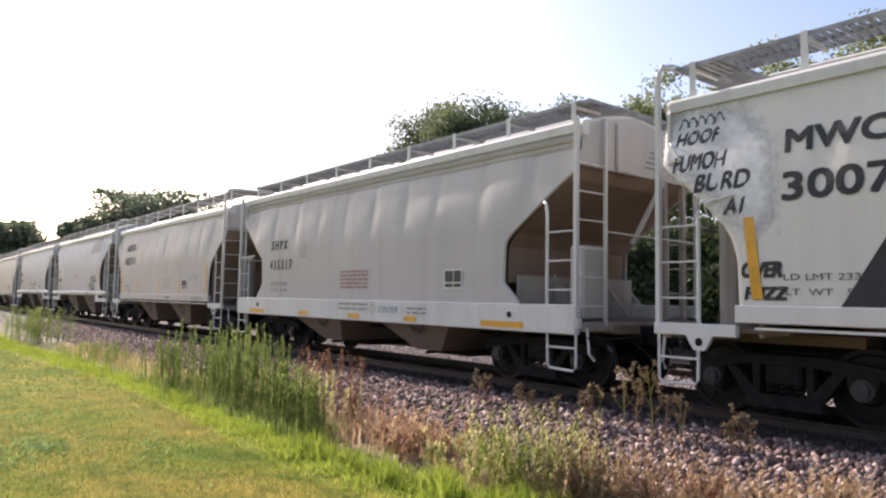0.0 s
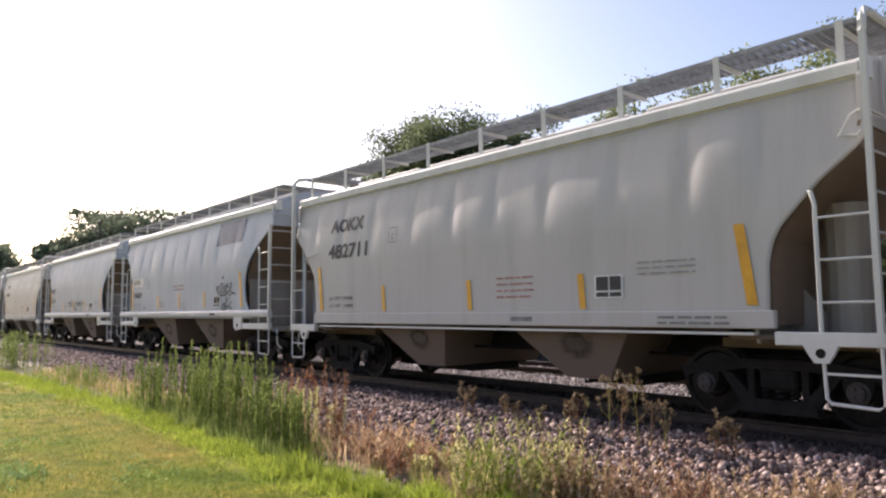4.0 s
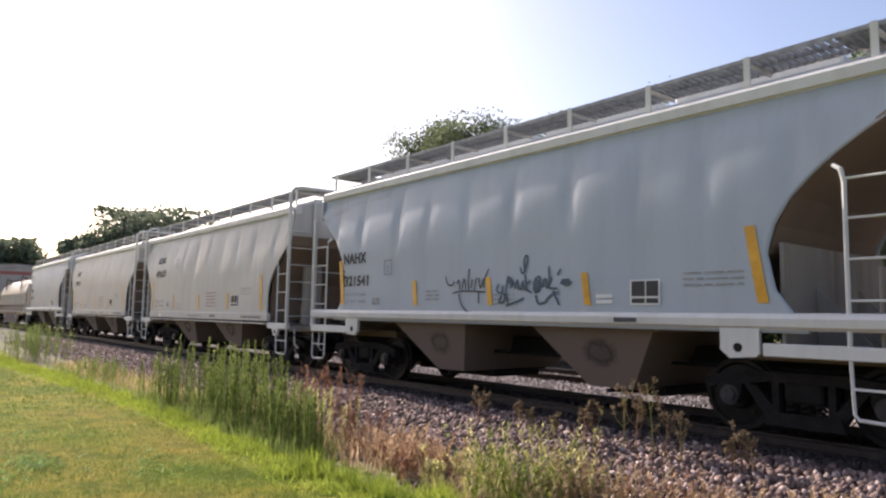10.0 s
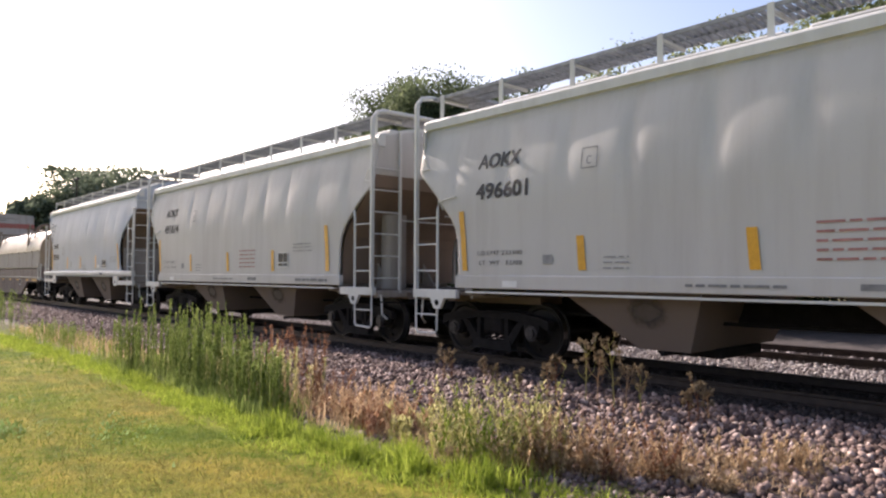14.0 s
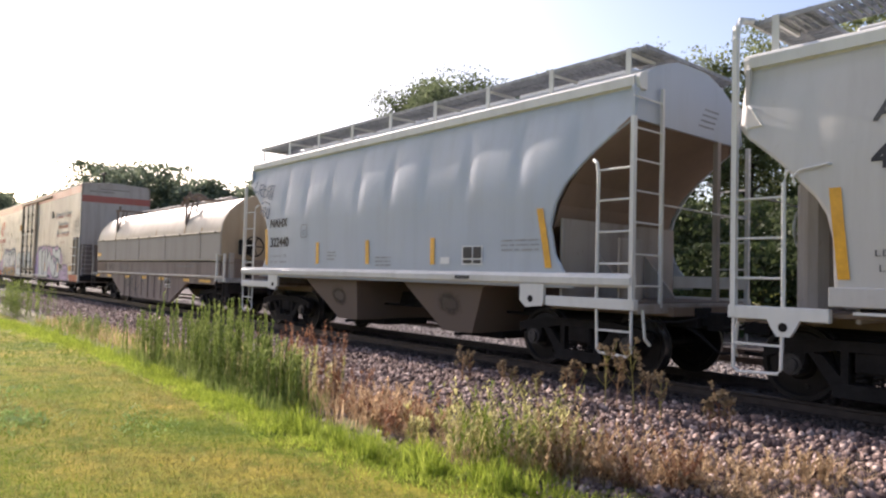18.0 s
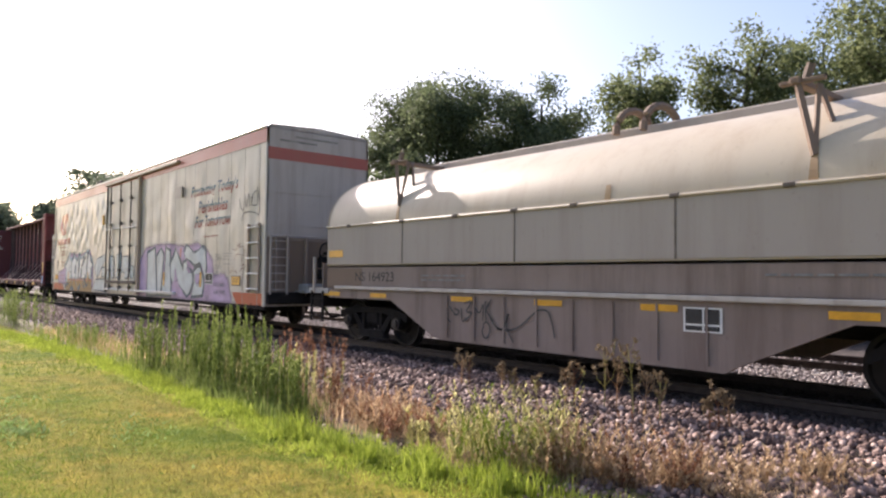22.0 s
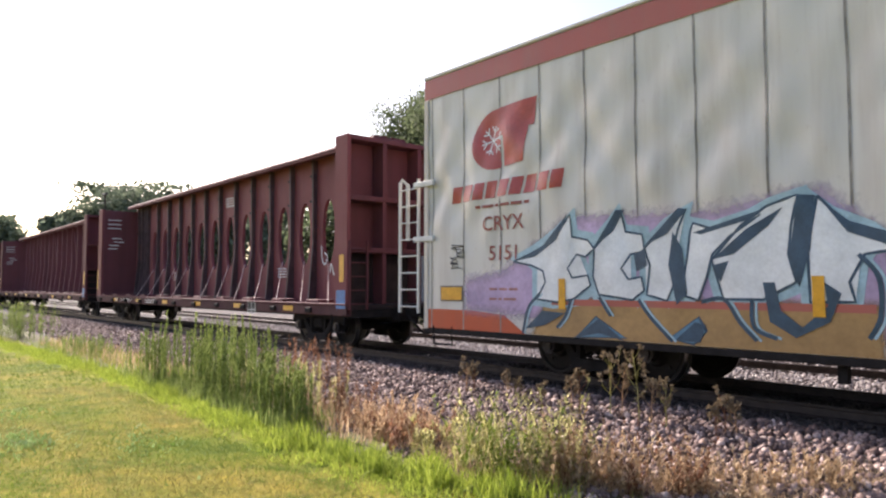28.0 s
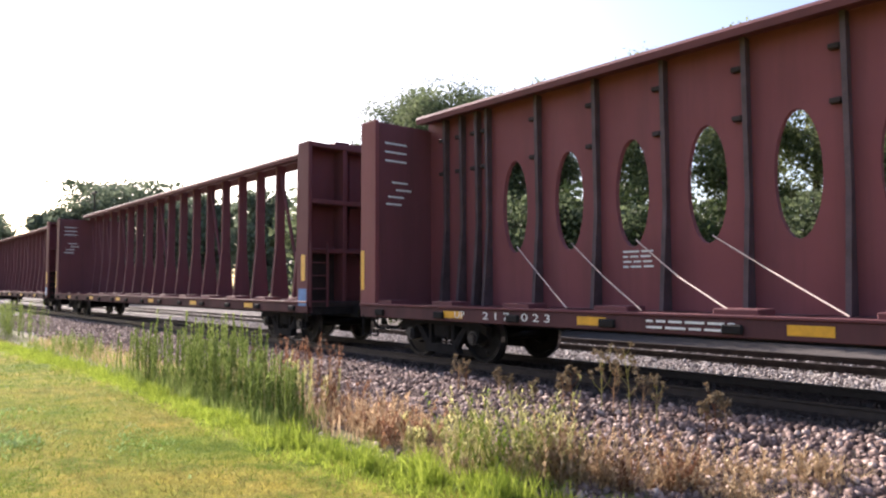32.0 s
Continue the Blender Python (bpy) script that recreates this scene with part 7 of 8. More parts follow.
# ---- ground ----
def leaf_mat(name, dark, light, through=0.35, rough=0.6):
    """Leaves or blades: a colour for each one, some light passing through."""
    m = bpy.data.materials.new(name)
    m.use_nodes = True
    nt = m.node_tree
    b, out = nt.nodes["Principled BSDF"], nt.nodes["Material Output"]
    b.inputs["Roughness"].default_value = rough
    b.inputs["Specular IOR Level"].default_value = 0.12
    geo = nt.nodes.new("ShaderNodeNewGeometry")
    r = ramp(nt, [(0.0, dark), (1.0, light)])
    nt.links.new(geo.outputs["Random Per Island"], r.inputs[0])
    big = noise_tex(nt, 0.35, 3)
    rb = ramp(nt, [(0.3, (0.72,) * 3), (0.7, (1.0,) * 3)])
    nt.links.new(big.outputs["Fac"], rb.inputs[0])
    col = blend(nt, 1.0, r.outputs[0], rb.outputs[0], "MULTIPLY")
    nt.links.new(col, b.inputs["Base Color"])
    tr, mx = nt.nodes.new("ShaderNodeBsdfTranslucent"), nt.nodes.new("ShaderNodeMixShader")
    nt.links.new(col, tr.inputs["Color"])
    mx.inputs[0].default_value = through
    nt.links.new(b.outputs[0], mx.inputs[1])
    nt.links.new(tr.outputs[0], mx.inputs[2])
    nt.links.new(mx.outputs[0], out.inputs["Surface"])
    return m


def island_mat(name, stops, rough=0.85, bump=0.3):
    """Stones and the like: each piece takes its own tone."""
    m = bpy.data.materials.new(name)
    m.use_nodes = True
    nt = m.node_tree
    b = nt.nodes["Principled BSDF"]
    b.inputs["Roughness"].default_value = rough
    b.inputs["Specular IOR Level"].default_value = 0.3
    geo = nt.nodes.new("ShaderNodeNewGeometry")
    r = ramp(nt, stops)
    nt.links.new(geo.outputs["Random Per Island"], r.inputs[0])
    fine = noise_tex(nt, 45, 4)
    rf = ramp(nt, [(0.3, (0.7,) * 3), (0.7, (1.05,) * 3)])
    nt.links.new(fine.outputs["Fac"], rf.inputs[0])
    nt.links.new(blend(nt, 1.0, r.outputs[0], rf.outputs[0], "MULTIPLY"), b.inputs["Base Color"])
    bp = nt.nodes.new("ShaderNodeBump")
    bp.inputs["Strength"].default_value, bp.inputs["Distance"].default_value = bump, 0.01
    nt.links.new(fine.outputs["Fac"], bp.inputs["Height"])
    nt.links.new(bp.outputs["Normal"], b.inputs["Normal"])
    return m


def lawn_mat():
    """Mown grass: green and straw patches, clover flecks, a fine blade-like grain."""
    m = bpy.data.materials.new("mown_lawn")
    m.use_nodes = True
    nt = m.node_tree
    b = nt.nodes["Principled BSDF"]
    b.inputs["Roughness"].default_value = 0.9
    b.inputs["Specular IOR Level"].default_value = 0.04
    big, mid, fine = noise_tex(nt, 0.55, 4, 0.6), noise_tex(nt, 2.6, 5, 0.7), noise_tex(nt, 38, 4, 0.7)
    r1 = ramp(nt, [(0.34, (0.125, 0.175, 0.022)), (0.5, (0.205, 0.21, 0.034)), (0.72, (0.31, 0.25, 0.055))])
    r2 = ramp(nt, [(0.36, (0.45, 0.62, 0.4)), (0.5, (1, 1, 0.95)), (0.68, (1.35, 1.22, 1.0))])
    r3 = ramp(nt, [(0.3, (0.55,) * 3), (0.65, (1.2,) * 3)])
    for t, r in ((big, r1), (mid, r2), (fine, r3)):
        nt.links.new(t.outputs["Fac"], r.inputs[0])
    c = blend(nt, 1.0, blend(nt, 1.0, r1.outputs[0], r2.outputs[0], "MULTIPLY"), r3.outputs[0], "MULTIPLY")
    nt.links.new(c, b.inputs["Base Color"])
    bp = nt.nodes.new("ShaderNodeBump")
    bp.inputs["Strength"].default_value, bp.inputs["Distance"].default_value = 0.7, 0.03
    nt.links.new(fine.outputs["Fac"], bp.inputs["Height"])
    nt.links.new(bp.outputs["Normal"], b.inputs["Normal"])
    return m


M_LAWN = lawn_mat()
# Ground, stones and ties under the train: its shade is put into their colours.
M_SHADEGROUND = plain("shade_darkened_ballast_dust", (0.050, 0.040, 0.038), 0.95, 0, 0.4, 3.0, 0.8, 30)
M_GROUND = plain("dusty_gravel_ground", (0.085, 0.068, 0.062), 0.95, 0, 0.4, 2.5, 0.8, 30)
M_DITCH = plain("dry_grassy_soil", (0.15, 0.135, 0.055), 0.95, 0, 0.4, 2.0, 0.8, 30)
M_STONE = island_mat("crushed_stone", [(0.0, (0.075, 0.048, 0.042)), (0.4, (0.195, 0.130, 0.112)), (0.8, (0.335, 0.238, 0.205)), (1.0, (0.62, 0.49, 0.43))])
M_DARKSTONE = island_mat("shade_darkened_stone", [(0.0, (0.03, 0.023, 0.021)), (1.0, (0.095, 0.074, 0.068))])
# Paler copy of the ballast: sunlight beyond the train is put into the colour.
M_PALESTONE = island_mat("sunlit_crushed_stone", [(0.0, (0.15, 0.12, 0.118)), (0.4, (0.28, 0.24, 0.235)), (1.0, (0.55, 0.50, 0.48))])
M_RAIL = plain("rusty_rail", (0.055, 0.040, 0.034), 0.6, 0.4, 0.3, 8)
# Two copies of one tie: pale as sunlit, dark as in the train's shade.
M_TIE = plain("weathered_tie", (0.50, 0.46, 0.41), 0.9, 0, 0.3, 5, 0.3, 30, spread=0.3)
M_SHADETIE = plain("shade_darkened_tie", (0.048, 0.039, 0.035), 0.9, 0, 0.3, 5, 0.3, 30, spread=0.3)


def ground_z(y):
    pts = [(-300, -0.05), (-6, -0.20), (0, -0.24), (3.5, -0.30), (4.6, -0.36), (5.8, -0.42), (6.6, -0.34), (7.75, -0.19), (8.2, -0.17), (15.6, -0.17), (16.2, -0.22), (18.0, -0.6), (22, -0.55), (60, -0.3), (2000, 0)]
    for (a, za), (b, zb) in zip(pts, pts[1:]):
        if y <= b:
            return za + (zb - za) * max(0, y - a) / (b - a)
    return 0.0


ys = [-300, -100, -40, -15, -6, -3, 0, 1.5, 3, 4, 4.6, 5.2, 5.8, 6.2, 6.6, 7, 7.4, 7.75, 8.2, 9, 11, 13, 15.6, 16.2, 17, 18, 20, 22, 30, 45, 60, 120, 400, 2000]
xs = [-2000, -600, -300, -150, -100] + [-80 + 2 * i for i in range(51)] + [40, 80, 200, 600, 2000]
bm = bmesh.new()
grid = [[bm.verts.new((x, y, ground_z(y))) for y in ys] for x in xs]
for a, b in zip(grid, grid[1:]):
    for j in range(len(ys) - 1):
        # Index 3 is the strip darkened for the shade under the train.
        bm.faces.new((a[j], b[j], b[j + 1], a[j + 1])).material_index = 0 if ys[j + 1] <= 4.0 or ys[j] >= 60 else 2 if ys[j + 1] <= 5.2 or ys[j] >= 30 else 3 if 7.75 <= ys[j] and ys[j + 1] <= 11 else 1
ground = part("ground", bm, M_LAWN)
ground.data.materials.append(M_GROUND)
ground.data.materials.append(M_DITCH)
ground.data.materials.append(M_SHADEGROUND)
tagged(ground, "mown lawn sloping to a weedy ditch and gravel bed", "ground", kind="structure")


def cloud(name, verts, faces, material, label="", category="", kind="stuff"):
    me = bpy.data.meshes.new(name)
    me.from_pydata([], [], [])
    me.vertices.add(len(verts))
    me.vertices.foreach_set("co", np.asarray(verts, dtype=np.float32).ravel())
    n, k = faces.shape
    me.loops.add(n * k)
    me.loops.foreach_set("vertex_index", faces.astype(np.int32).ravel())
    me.polygons.add(n)
    me.polygons.foreach_set("loop_start", np.arange(0, n * k, k, dtype=np.int32))
    me.update(calc_edges=True)
    me.validate()
    me.materials.append(material)
    ob = new(name, me)
    if label:
        tagged(ob, label, category, kind=kind)
    return ob


rng = np.random.default_rng(7)
GZ = np.vectorize(ground_z)


def turned(n):
    """n random turns as 3 x 3 matrices."""
    q = rng.normal(size=(n, 4))
    q /= np.linalg.norm(q, axis=1)[:, None]
    w, x, y, z = q.T
    return np.stack([np.stack([1 - 2 * (y * y + z * z), 2 * (x * y - z * w), 2 * (x * z + y * w)], -1),
                     np.stack([2 * (x * y + z * w), 1 - 2 * (x * x + z * z), 2 * (y * z - x * w)], -1),
                     np.stack([2 * (x * z - y * w), 2 * (y * z + x * w), 1 - 2 * (x * x + y * y)], -1)], 1)


def stones(name, x0, x1, y0, y1, per_m2, size, label, fade=0.0, material=None):
    n = int((x1 - x0) * (y1 - y0) * per_m2)
    x, y = rng.uniform(x0, x1, n), rng.uniform(y0, y1, n)
    if fade:
        keep = rng.random(n) < np.clip((y - y0 + 0.4 * np.sin(x * 1.3) + 0.3 * np.sin(x * 3.1 + 1)) / fade, 0.04, 1)
        x, y, n = x[keep], y[keep], int(keep.sum())
    base = np.array([(a, b, c) for a in (-1, 1) for b in (-1, 1) for c in (-1, 1)], float)
    v = base[None] * rng.uniform(0.45, 1.0, (n, 8, 3))
    v *= (size * rng.uniform(0.55, 1.25, n))[:, None, None] * np.stack([rng.uniform(0.8, 1.3, n), rng.uniform(0.7, 1.1, n), rng.uniform(0.55, 0.9, n)], -1)[:, None, :] / 1.4
    v = np.einsum("nij,nkj->nki", turned(n), v)
    v += np.stack([x, y, GZ(y) + rng.uniform(-0.3, 0.9, n) * size * 0.6], -1)[:, None, :]
    f = np.array([(0, 1, 3, 2), (4, 6, 7, 5), (0, 4, 5, 1), (2, 3, 7, 6), (0, 2, 6, 4), (1, 5, 7, 3)])
    faces = (f[None] + (np.arange(n) * 8)[:, None, None]).reshape(-1, 4)
    return cloud(name, v.reshape(-1, 3), faces, material or M_STONE, label, "ballast")


stones("ballast", -15, 5, 5.2, 8.1, 330, 0.056, "grey-pink crushed stone ballast along the track", 1.2)
stones("ballast", -44, -15, 5.3, 8.1, 200, 0.055, "grey-pink crushed stone ballast along the track", 0.8)
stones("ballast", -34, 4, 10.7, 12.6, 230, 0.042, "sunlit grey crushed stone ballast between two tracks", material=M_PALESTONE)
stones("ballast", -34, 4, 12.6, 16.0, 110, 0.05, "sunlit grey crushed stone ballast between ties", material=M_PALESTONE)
# These stones carry the train's shade in their colour.
stones("ballast", -16, 2, 8.0, 10.7, 150, 0.045, "crushed stone ballast under the train, darkened for its shade", material=M_DARKSTONE)

# ---- the two tracks ----
RAIL = [(-0.07, -0.15), (0.07, -0.15), (0.07, -0.14), (0.012, -0.125), (0.012, -0.045), (0.036, -0.03), (0.036, -0.004), (0.03, 0), (-0.03, 0), (-0.036, -0.004), (-0.036, -0.03), (-0.012, -0.045), (-0.012, -0.125), (-0.07, -0.14)]
_b = box(bmesh.new(), -0.115, 0.115, -1.29, 1.29, -0.32, -0.158, 0.012)
ME_TIE = mesh_of("tie", _b)
ME_TIE2 = ME_TIE.copy()
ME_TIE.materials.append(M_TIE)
ME_TIE2.materials.append(M_SHADETIE)
_b = box(bmesh.new(), -0.09, 0.09, -0.19, 0.19, -0.158, -0.148)
for sx in (-0.05, 0.05):
    for sy in (-0.1, 0.1):
        box(_b, sx - 0.015, sx + 0.015, sy - 0.015, sy + 0.015, -0.15, -0.115)
ME_PLATE = mesh_of("tie_plate", _b)
ME_PLATE.materials.append(M_RAIL)
for y, me, lab in ((TRACK_Y, ME_TIE2, "railway track with rusty rails on ties darkened for shade"), (TRACK_Y + 4.25, ME_TIE, "sunlit railway track with rusty rails on pale weathered ties")):
    track = tagged(new("railway_track"), lab, "railway track", "the two tracks", "structure")
    track.matrix_basis = pose(0, y, 0)
    for s in (-0.755, 0.755):
        part("rail", prism(bmesh.new(), [(s + a, b) for a, b in RAIL], -400, 90, "x"), M_RAIL, track, "steel rail, rusty brown on its sides")
    for i in range(72):
        t = part("tie", me, M_TIE, track, at=pose(2.2 - 0.54 * i + random.uniform(-0.03, 0.03), random.uniform(-0.05, 0.05), 0, 0, 0, random.uniform(-1.5, 1.5)))
        if y > TRACK_Y and i < 50:
            for s in (-0.755, 0.755):
                part("tie_plate", ME_PLATE, M_RAIL, t, at=pose(0, s, 0))
    bm = bmesh.new()
    for i in range(150):
        x = -37.2 - 0.54 * i
        box(bm, x - 0.115, x + 0.115, -1.29, 1.29, -0.32, -0.158)
    tagged(part("far_ties", bm, M_TIE if me is ME_TIE else M_SHADETIE, track), kind="stuff")


# ---- grass and weeds ----
M_BRIGHT = leaf_mat("bright_long_grass", (0.25, 0.34, 0.03), (0.54, 0.62, 0.11), 0.5)
M_SHORT = leaf_mat("short_lawn_grass", (0.18, 0.175, 0.042), (0.43, 0.365, 0.125), 0.4)
M_LAWNGREEN = leaf_mat("green_lawn_grass", (0.10, 0.17, 0.022), (0.29, 0.35, 0.06), 0.4)
M_EDGE = leaf_mat("mid_green_grass", (0.12, 0.20, 0.02), (0.34, 0.40, 0.08), 0.5)
M_BROWN = leaf_mat("brown_weed_leaf", (0.33, 0.21, 0.12), (0.72, 0.53, 0.33), 0.55)
M_TANHEAD = leaf_mat("tan_seed_head", (0.14, 0.10, 0.06), (0.42, 0.33, 0.21), 0.4)
M_CLOVER = leaf_mat("clover_leaf", (0.22, 0.34, 0.08), (0.42, 0.55, 0.22), 0.4)
M_STALK = leaf_mat("green_weed_leaf", (0.115, 0.18, 0.035), (0.38, 0.44, 0.14), 0.5)
M_OLIVE = leaf_mat("olive_weed_leaf", (0.31, 0.31, 0.10), (0.74, 0.68, 0.33), 0.6)
M_DRY = leaf_mat("dry_straw", (0.36, 0.245, 0.14), (0.78, 0.60, 0.38), 0.35)
M_RED = leaf_mat("red_brown_weed", (0.19, 0.085, 0.05), (0.44, 0.235, 0.135), 0.45)


def blades(name, x, y, h, w, lean, material, label, category="grass", droop=0.35, z0=None, aim=None):
    """Curved tapering blades at the places x, y with heights h."""
    n = len(x)
    a = rng.uniform(0, 2 * np.pi, n)
    side = np.stack([np.cos(a), np.sin(a), np.zeros(n)], -1)
    b = rng.uniform(0, 2 * np.pi, n)
    out = np.stack([np.cos(b), np.sin(b), np.zeros(n)], -1) * (np.abs(rng.normal(0, lean, n)) * h)[:, None]
    base = np.stack([x, y, GZ(y) - 0.01 if z0 is None else z0], -1)
    up = np.array([0, 0, 1.0])
    hw = np.broadcast_to(np.asarray(w, float), (n,))[:, None] * side / 2
    mid = base + out * droop + up * (h * 0.55)[:, None]
    tip = base + out + up * h[:, None]
    v = np.stack([base - hw, base + hw, mid + hw * 0.75, mid - hw * 0.75, tip + hw * 0.12, tip - hw * 0.12], 1).reshape(-1, 3)
    f = np.array([(0, 1, 2, 3), (3, 2, 4, 5)])
    return cloud(name, v, (f[None] + (np.arange(n) * 6)[:, None, None]).reshape(-1, 4), material, label, category)


def scatter(n, x0, x1, lo, hi):
    """n places with x between x0 and x1 and y between the lines lo(x) and hi(x)."""
    x = rng.uniform(x0, x1, n)
    u = rng.random(n)
    return x, lo(x) + (hi(x) - lo(x)) * u


def line(pts):
    px, py = np.array(pts).T
    return lambda x: np.interp(x, px, py)


INNER = line([(-30, 2.7), (-20.5, 2.75), (-14.5, 3.35), (-9.9, 3.3), (-7.0, 3.1), (-5.4, 3.1), (-4.3, 3.2), (-2.5, 3.9)])
OUTER = line([(-30, 3.3), (-24.5, 3.4), (-19.3, 3.85), (-13, 3.95), (-9.9, 3.8), (-7.8, 3.75), (-6.2, 3.8), (-4.9, 3.95), (-4.1, 4.1), (-3.6, 4.3), (-2.0, 4.95)])

# mown lawn: short blades, denser near the camera
x, y = scatter(64000, -13, -2.2, lambda x: 0 * x + 0.2, lambda x: INNER(x) + 0.1)
keep = rng.random(len(x)) < np.clip(1.4 - np.hypot(x, y) / 13, 0.2, 1)
x, y = x[keep], y[keep]
green = np.sin(x * 1.7 + 2 * np.sin(y * 0.9)) + np.sin(y * 2.9 - x * 0.8) + rng.normal(0, 0.9, len(x)) > -0.3
for sel, m, lab in ((green, M_LAWNGREEN, "short mown green lawn grass"), (~green, M_SHORT, "short mown lawn grass dried to straw")):
    blades("lawn_grass", x[sel], y[sel], rng.uniform(0.015, 0.05, sel.sum()), 0.007, 0.9, m, lab)
x, y = scatter(16000, -28, -13, lambda x: 0 * x - 1.5, lambda x: INNER(x) + 0.1)
blades("lawn_grass", x, y, rng.uniform(0.02, 0.06, len(x)), 0.016, 0.9, M_LAWNGREEN, "short mown lawn grass farther off")
x, y = scatter(2600, -11, -6, lambda x: 0 * x + 0.4, lambda x: 0 * x + 2.8)
keep = (np.sin(x * 2.3 + 1.1) + np.sin(y * 3.7 + x) + rng.normal(0, 0.4, len(x))) > 1.0
x, y = np.append(x[keep], rng.normal(-8.7, 0.28, 420)), np.append(y[keep], rng.normal(1.45, 0.14, 420))
blades("clover", x, y, rng.uniform(0.02, 0.06, len(x)), 0.03, 1.2, M_CLOVER, "pale green clover patches in the lawn", "clover")
# longer bright grass that the mower leaves along the edge, in uneven tufts
x, y = scatter(36000, -30, -2.2, INNER, lambda x: OUTER(x) + 0.12)
u = (y - INNER(x)) / (OUTER(x) - INNER(x))
lump = np.clip(0.5 + 0.35 * np.sin(x * 2.1 + 3 * np.sin(x * 0.7)) * np.sin(y * 5 + x * 1.3) + 0.35 * np.sin(x * 6.3 + y * 4) * np.sin(y * 9 - x * 2.2), 0, 1)
keep = rng.random(len(x)) < np.clip(u * 1.5 + 0.9 * lump - 0.5, 0.04, 1.0)
x, y, u, lump = x[keep], y[keep], u[keep], lump[keep]
h = (0.03 + 0.03 * u + 0.10 * u * lump ** 2) * rng.uniform(0.5, 1.5, len(x))
young = rng.random(len(x)) < 0.75
for sel, m, lab in ((young, M_BRIGHT, "bright yellow-green uncut grass along the lawn"), (~young, M_EDGE, "mid-green uncut grass along the lawn")):
    blades("edge_grass", x[sel], y[sel], h[sel], 0.010, 0.8, m, lab)
# tufts of taller grass beside the weeds
cx, cy = scatter(46, -7.3, -3.7, lambda x: OUTER(x) - 0.2, lambda x: OUTER(x) + 0.3)
k = rng.integers(0, 46, 2600)
x, y = cx[k] + rng.normal(0, 0.075, 2600), cy[k] + rng.normal(0, 0.06, 2600)
tall = rng.uniform(0.10, 0.27, 46)[k]
young = k % 5 < 3
for sel, m, lab in ((young, M_BRIGHT, "tufts of bright green grass beside the weeds"), (~young, M_EDGE, "tufts of mid-green grass beside the weeds")):
    blades("edge_grass", x[sel], y[sel], (tall * rng.uniform(0.5, 1.2, 2600))[sel], 0.010, 0.5, m, lab)


def stalks(name, x, y, h, material, label, leaves=46, leaf=0.085, spread=0.05, stem=0.006, steep=1.0):
    """Upright leafy stalks: a thin stem with narrow leaves that point up along it."""
    n = len(x)
    base = np.stack([x, y, GZ(y) - 0.02], -1)
    tilt = rng.normal(0, spread, (n, 2))
    top = base + np.stack([tilt[:, 0] * h, tilt[:, 1] * h, h], -1)
    vs, fs, c = [], [], 0
    a = np.array([0, 2.1, 4.2])
    ring = np.stack([np.cos(a), np.sin(a), 0 * a], -1) * stem
    v = np.concatenate([base[:, None] + ring, top[:, None] + ring * 0.4], 1).reshape(-1, 3)
    f = np.array([(0, 1, 4, 3), (1, 2, 5, 4), (2, 0, 3, 5)])
    vs.append(v)
    fs.append((f[None] + (np.arange(n) * 6)[:, None, None]).reshape(-1, 4))
    c = len(v)
    m = n * leaves
    k = np.repeat(np.arange(n), leaves)
    u = rng.beta(1.6, 1.1, m) * 0.93 + 0.05
    p = base[k] + (top - base)[k] * u[:, None]
    b = rng.uniform(0, 2 * np.pi, m)
    d = np.stack([np.cos(b), np.sin(b), rng.uniform(0.5, 1.6, m) * steep], -1)
    d /= np.linalg.norm(d, axis=1)[:, None]
    ln = leaf * rng.uniform(0.5, 1.3, m) * (1.15 - 0.5 * u)
    s = np.stack([-np.sin(b), np.cos(b), 0 * b], -1) * 0.0085
    mid, tip = p + d * (ln * 0.5)[:, None], p + d * ln[:, None]
    v = np.stack([p - s * 0.4, p + s * 0.4, mid + s, mid - s, tip + s * 0.2, tip - s * 0.2], 1).reshape(-1, 3)
    f = np.array([(0, 1, 2, 3), (3, 2, 4, 5)])
    vs.append(v)
    fs.append((f[None] + (np.arange(m) * 6)[:, None, None]).reshape(-1, 4) + c)
    return cloud(name, np.concatenate(vs), np.concatenate(fs), material, label, "weeds")


# the tall clump: dense and green to the rear, thinning to single stalks among dry ones
x, y = scatter(185, -14.2, -8.9, lambda x: 0 * x + 4.0, lambda x: 4.5 + 1.2 * np.clip(-(x + 8) / 5, 0, 1))
h = rng.normal(0.95, 0.18, 185) * np.interp(x, [-14.2, -12.6, -10.8, -9.6, -8.9], [0.75, 0.95, 1.15, 0.98, 0.8])
stalks("tall_weeds", x, y, np.clip(h, 0.5, 1.35), M_STALK, "tall upright green weeds in a dense clump", 80, 0.085, 0.03, 0.008, 1.9)
x, y = scatter(13, -7.95, -7.35, lambda x: 0 * x + 4.02, lambda x: 0 * x + 4.3)
stalks("tall_weeds", x, y, rng.uniform(0.55, 0.95, 13), M_STALK, "a few upright green weeds standing apart", 90, 0.075, 0.012, 0.008, 1.9)
x, y = scatter(30, -8.9, -7.75, lambda x: 0 * x + 4.0, lambda x: 0 * x + 4.5)
stalks("tall_weeds", x, y, np.clip(rng.normal(0.7, 0.15, 30), 0.4, 0.9), M_STALK, "single tall green weeds at the clump's end", 80, 0.075, 0.015, 0.008, 1.9)
x, y = scatter(60, -10.6, -8.2, lambda x: 0 * x + 4.35, lambda x: 0 * x + 5.3)
stalks("olive_weeds", x, y, rng.uniform(0.3, 0.8, 60), M_OLIVE, "yellowing weeds behind the green clump", 40, 0.09, 0.1)
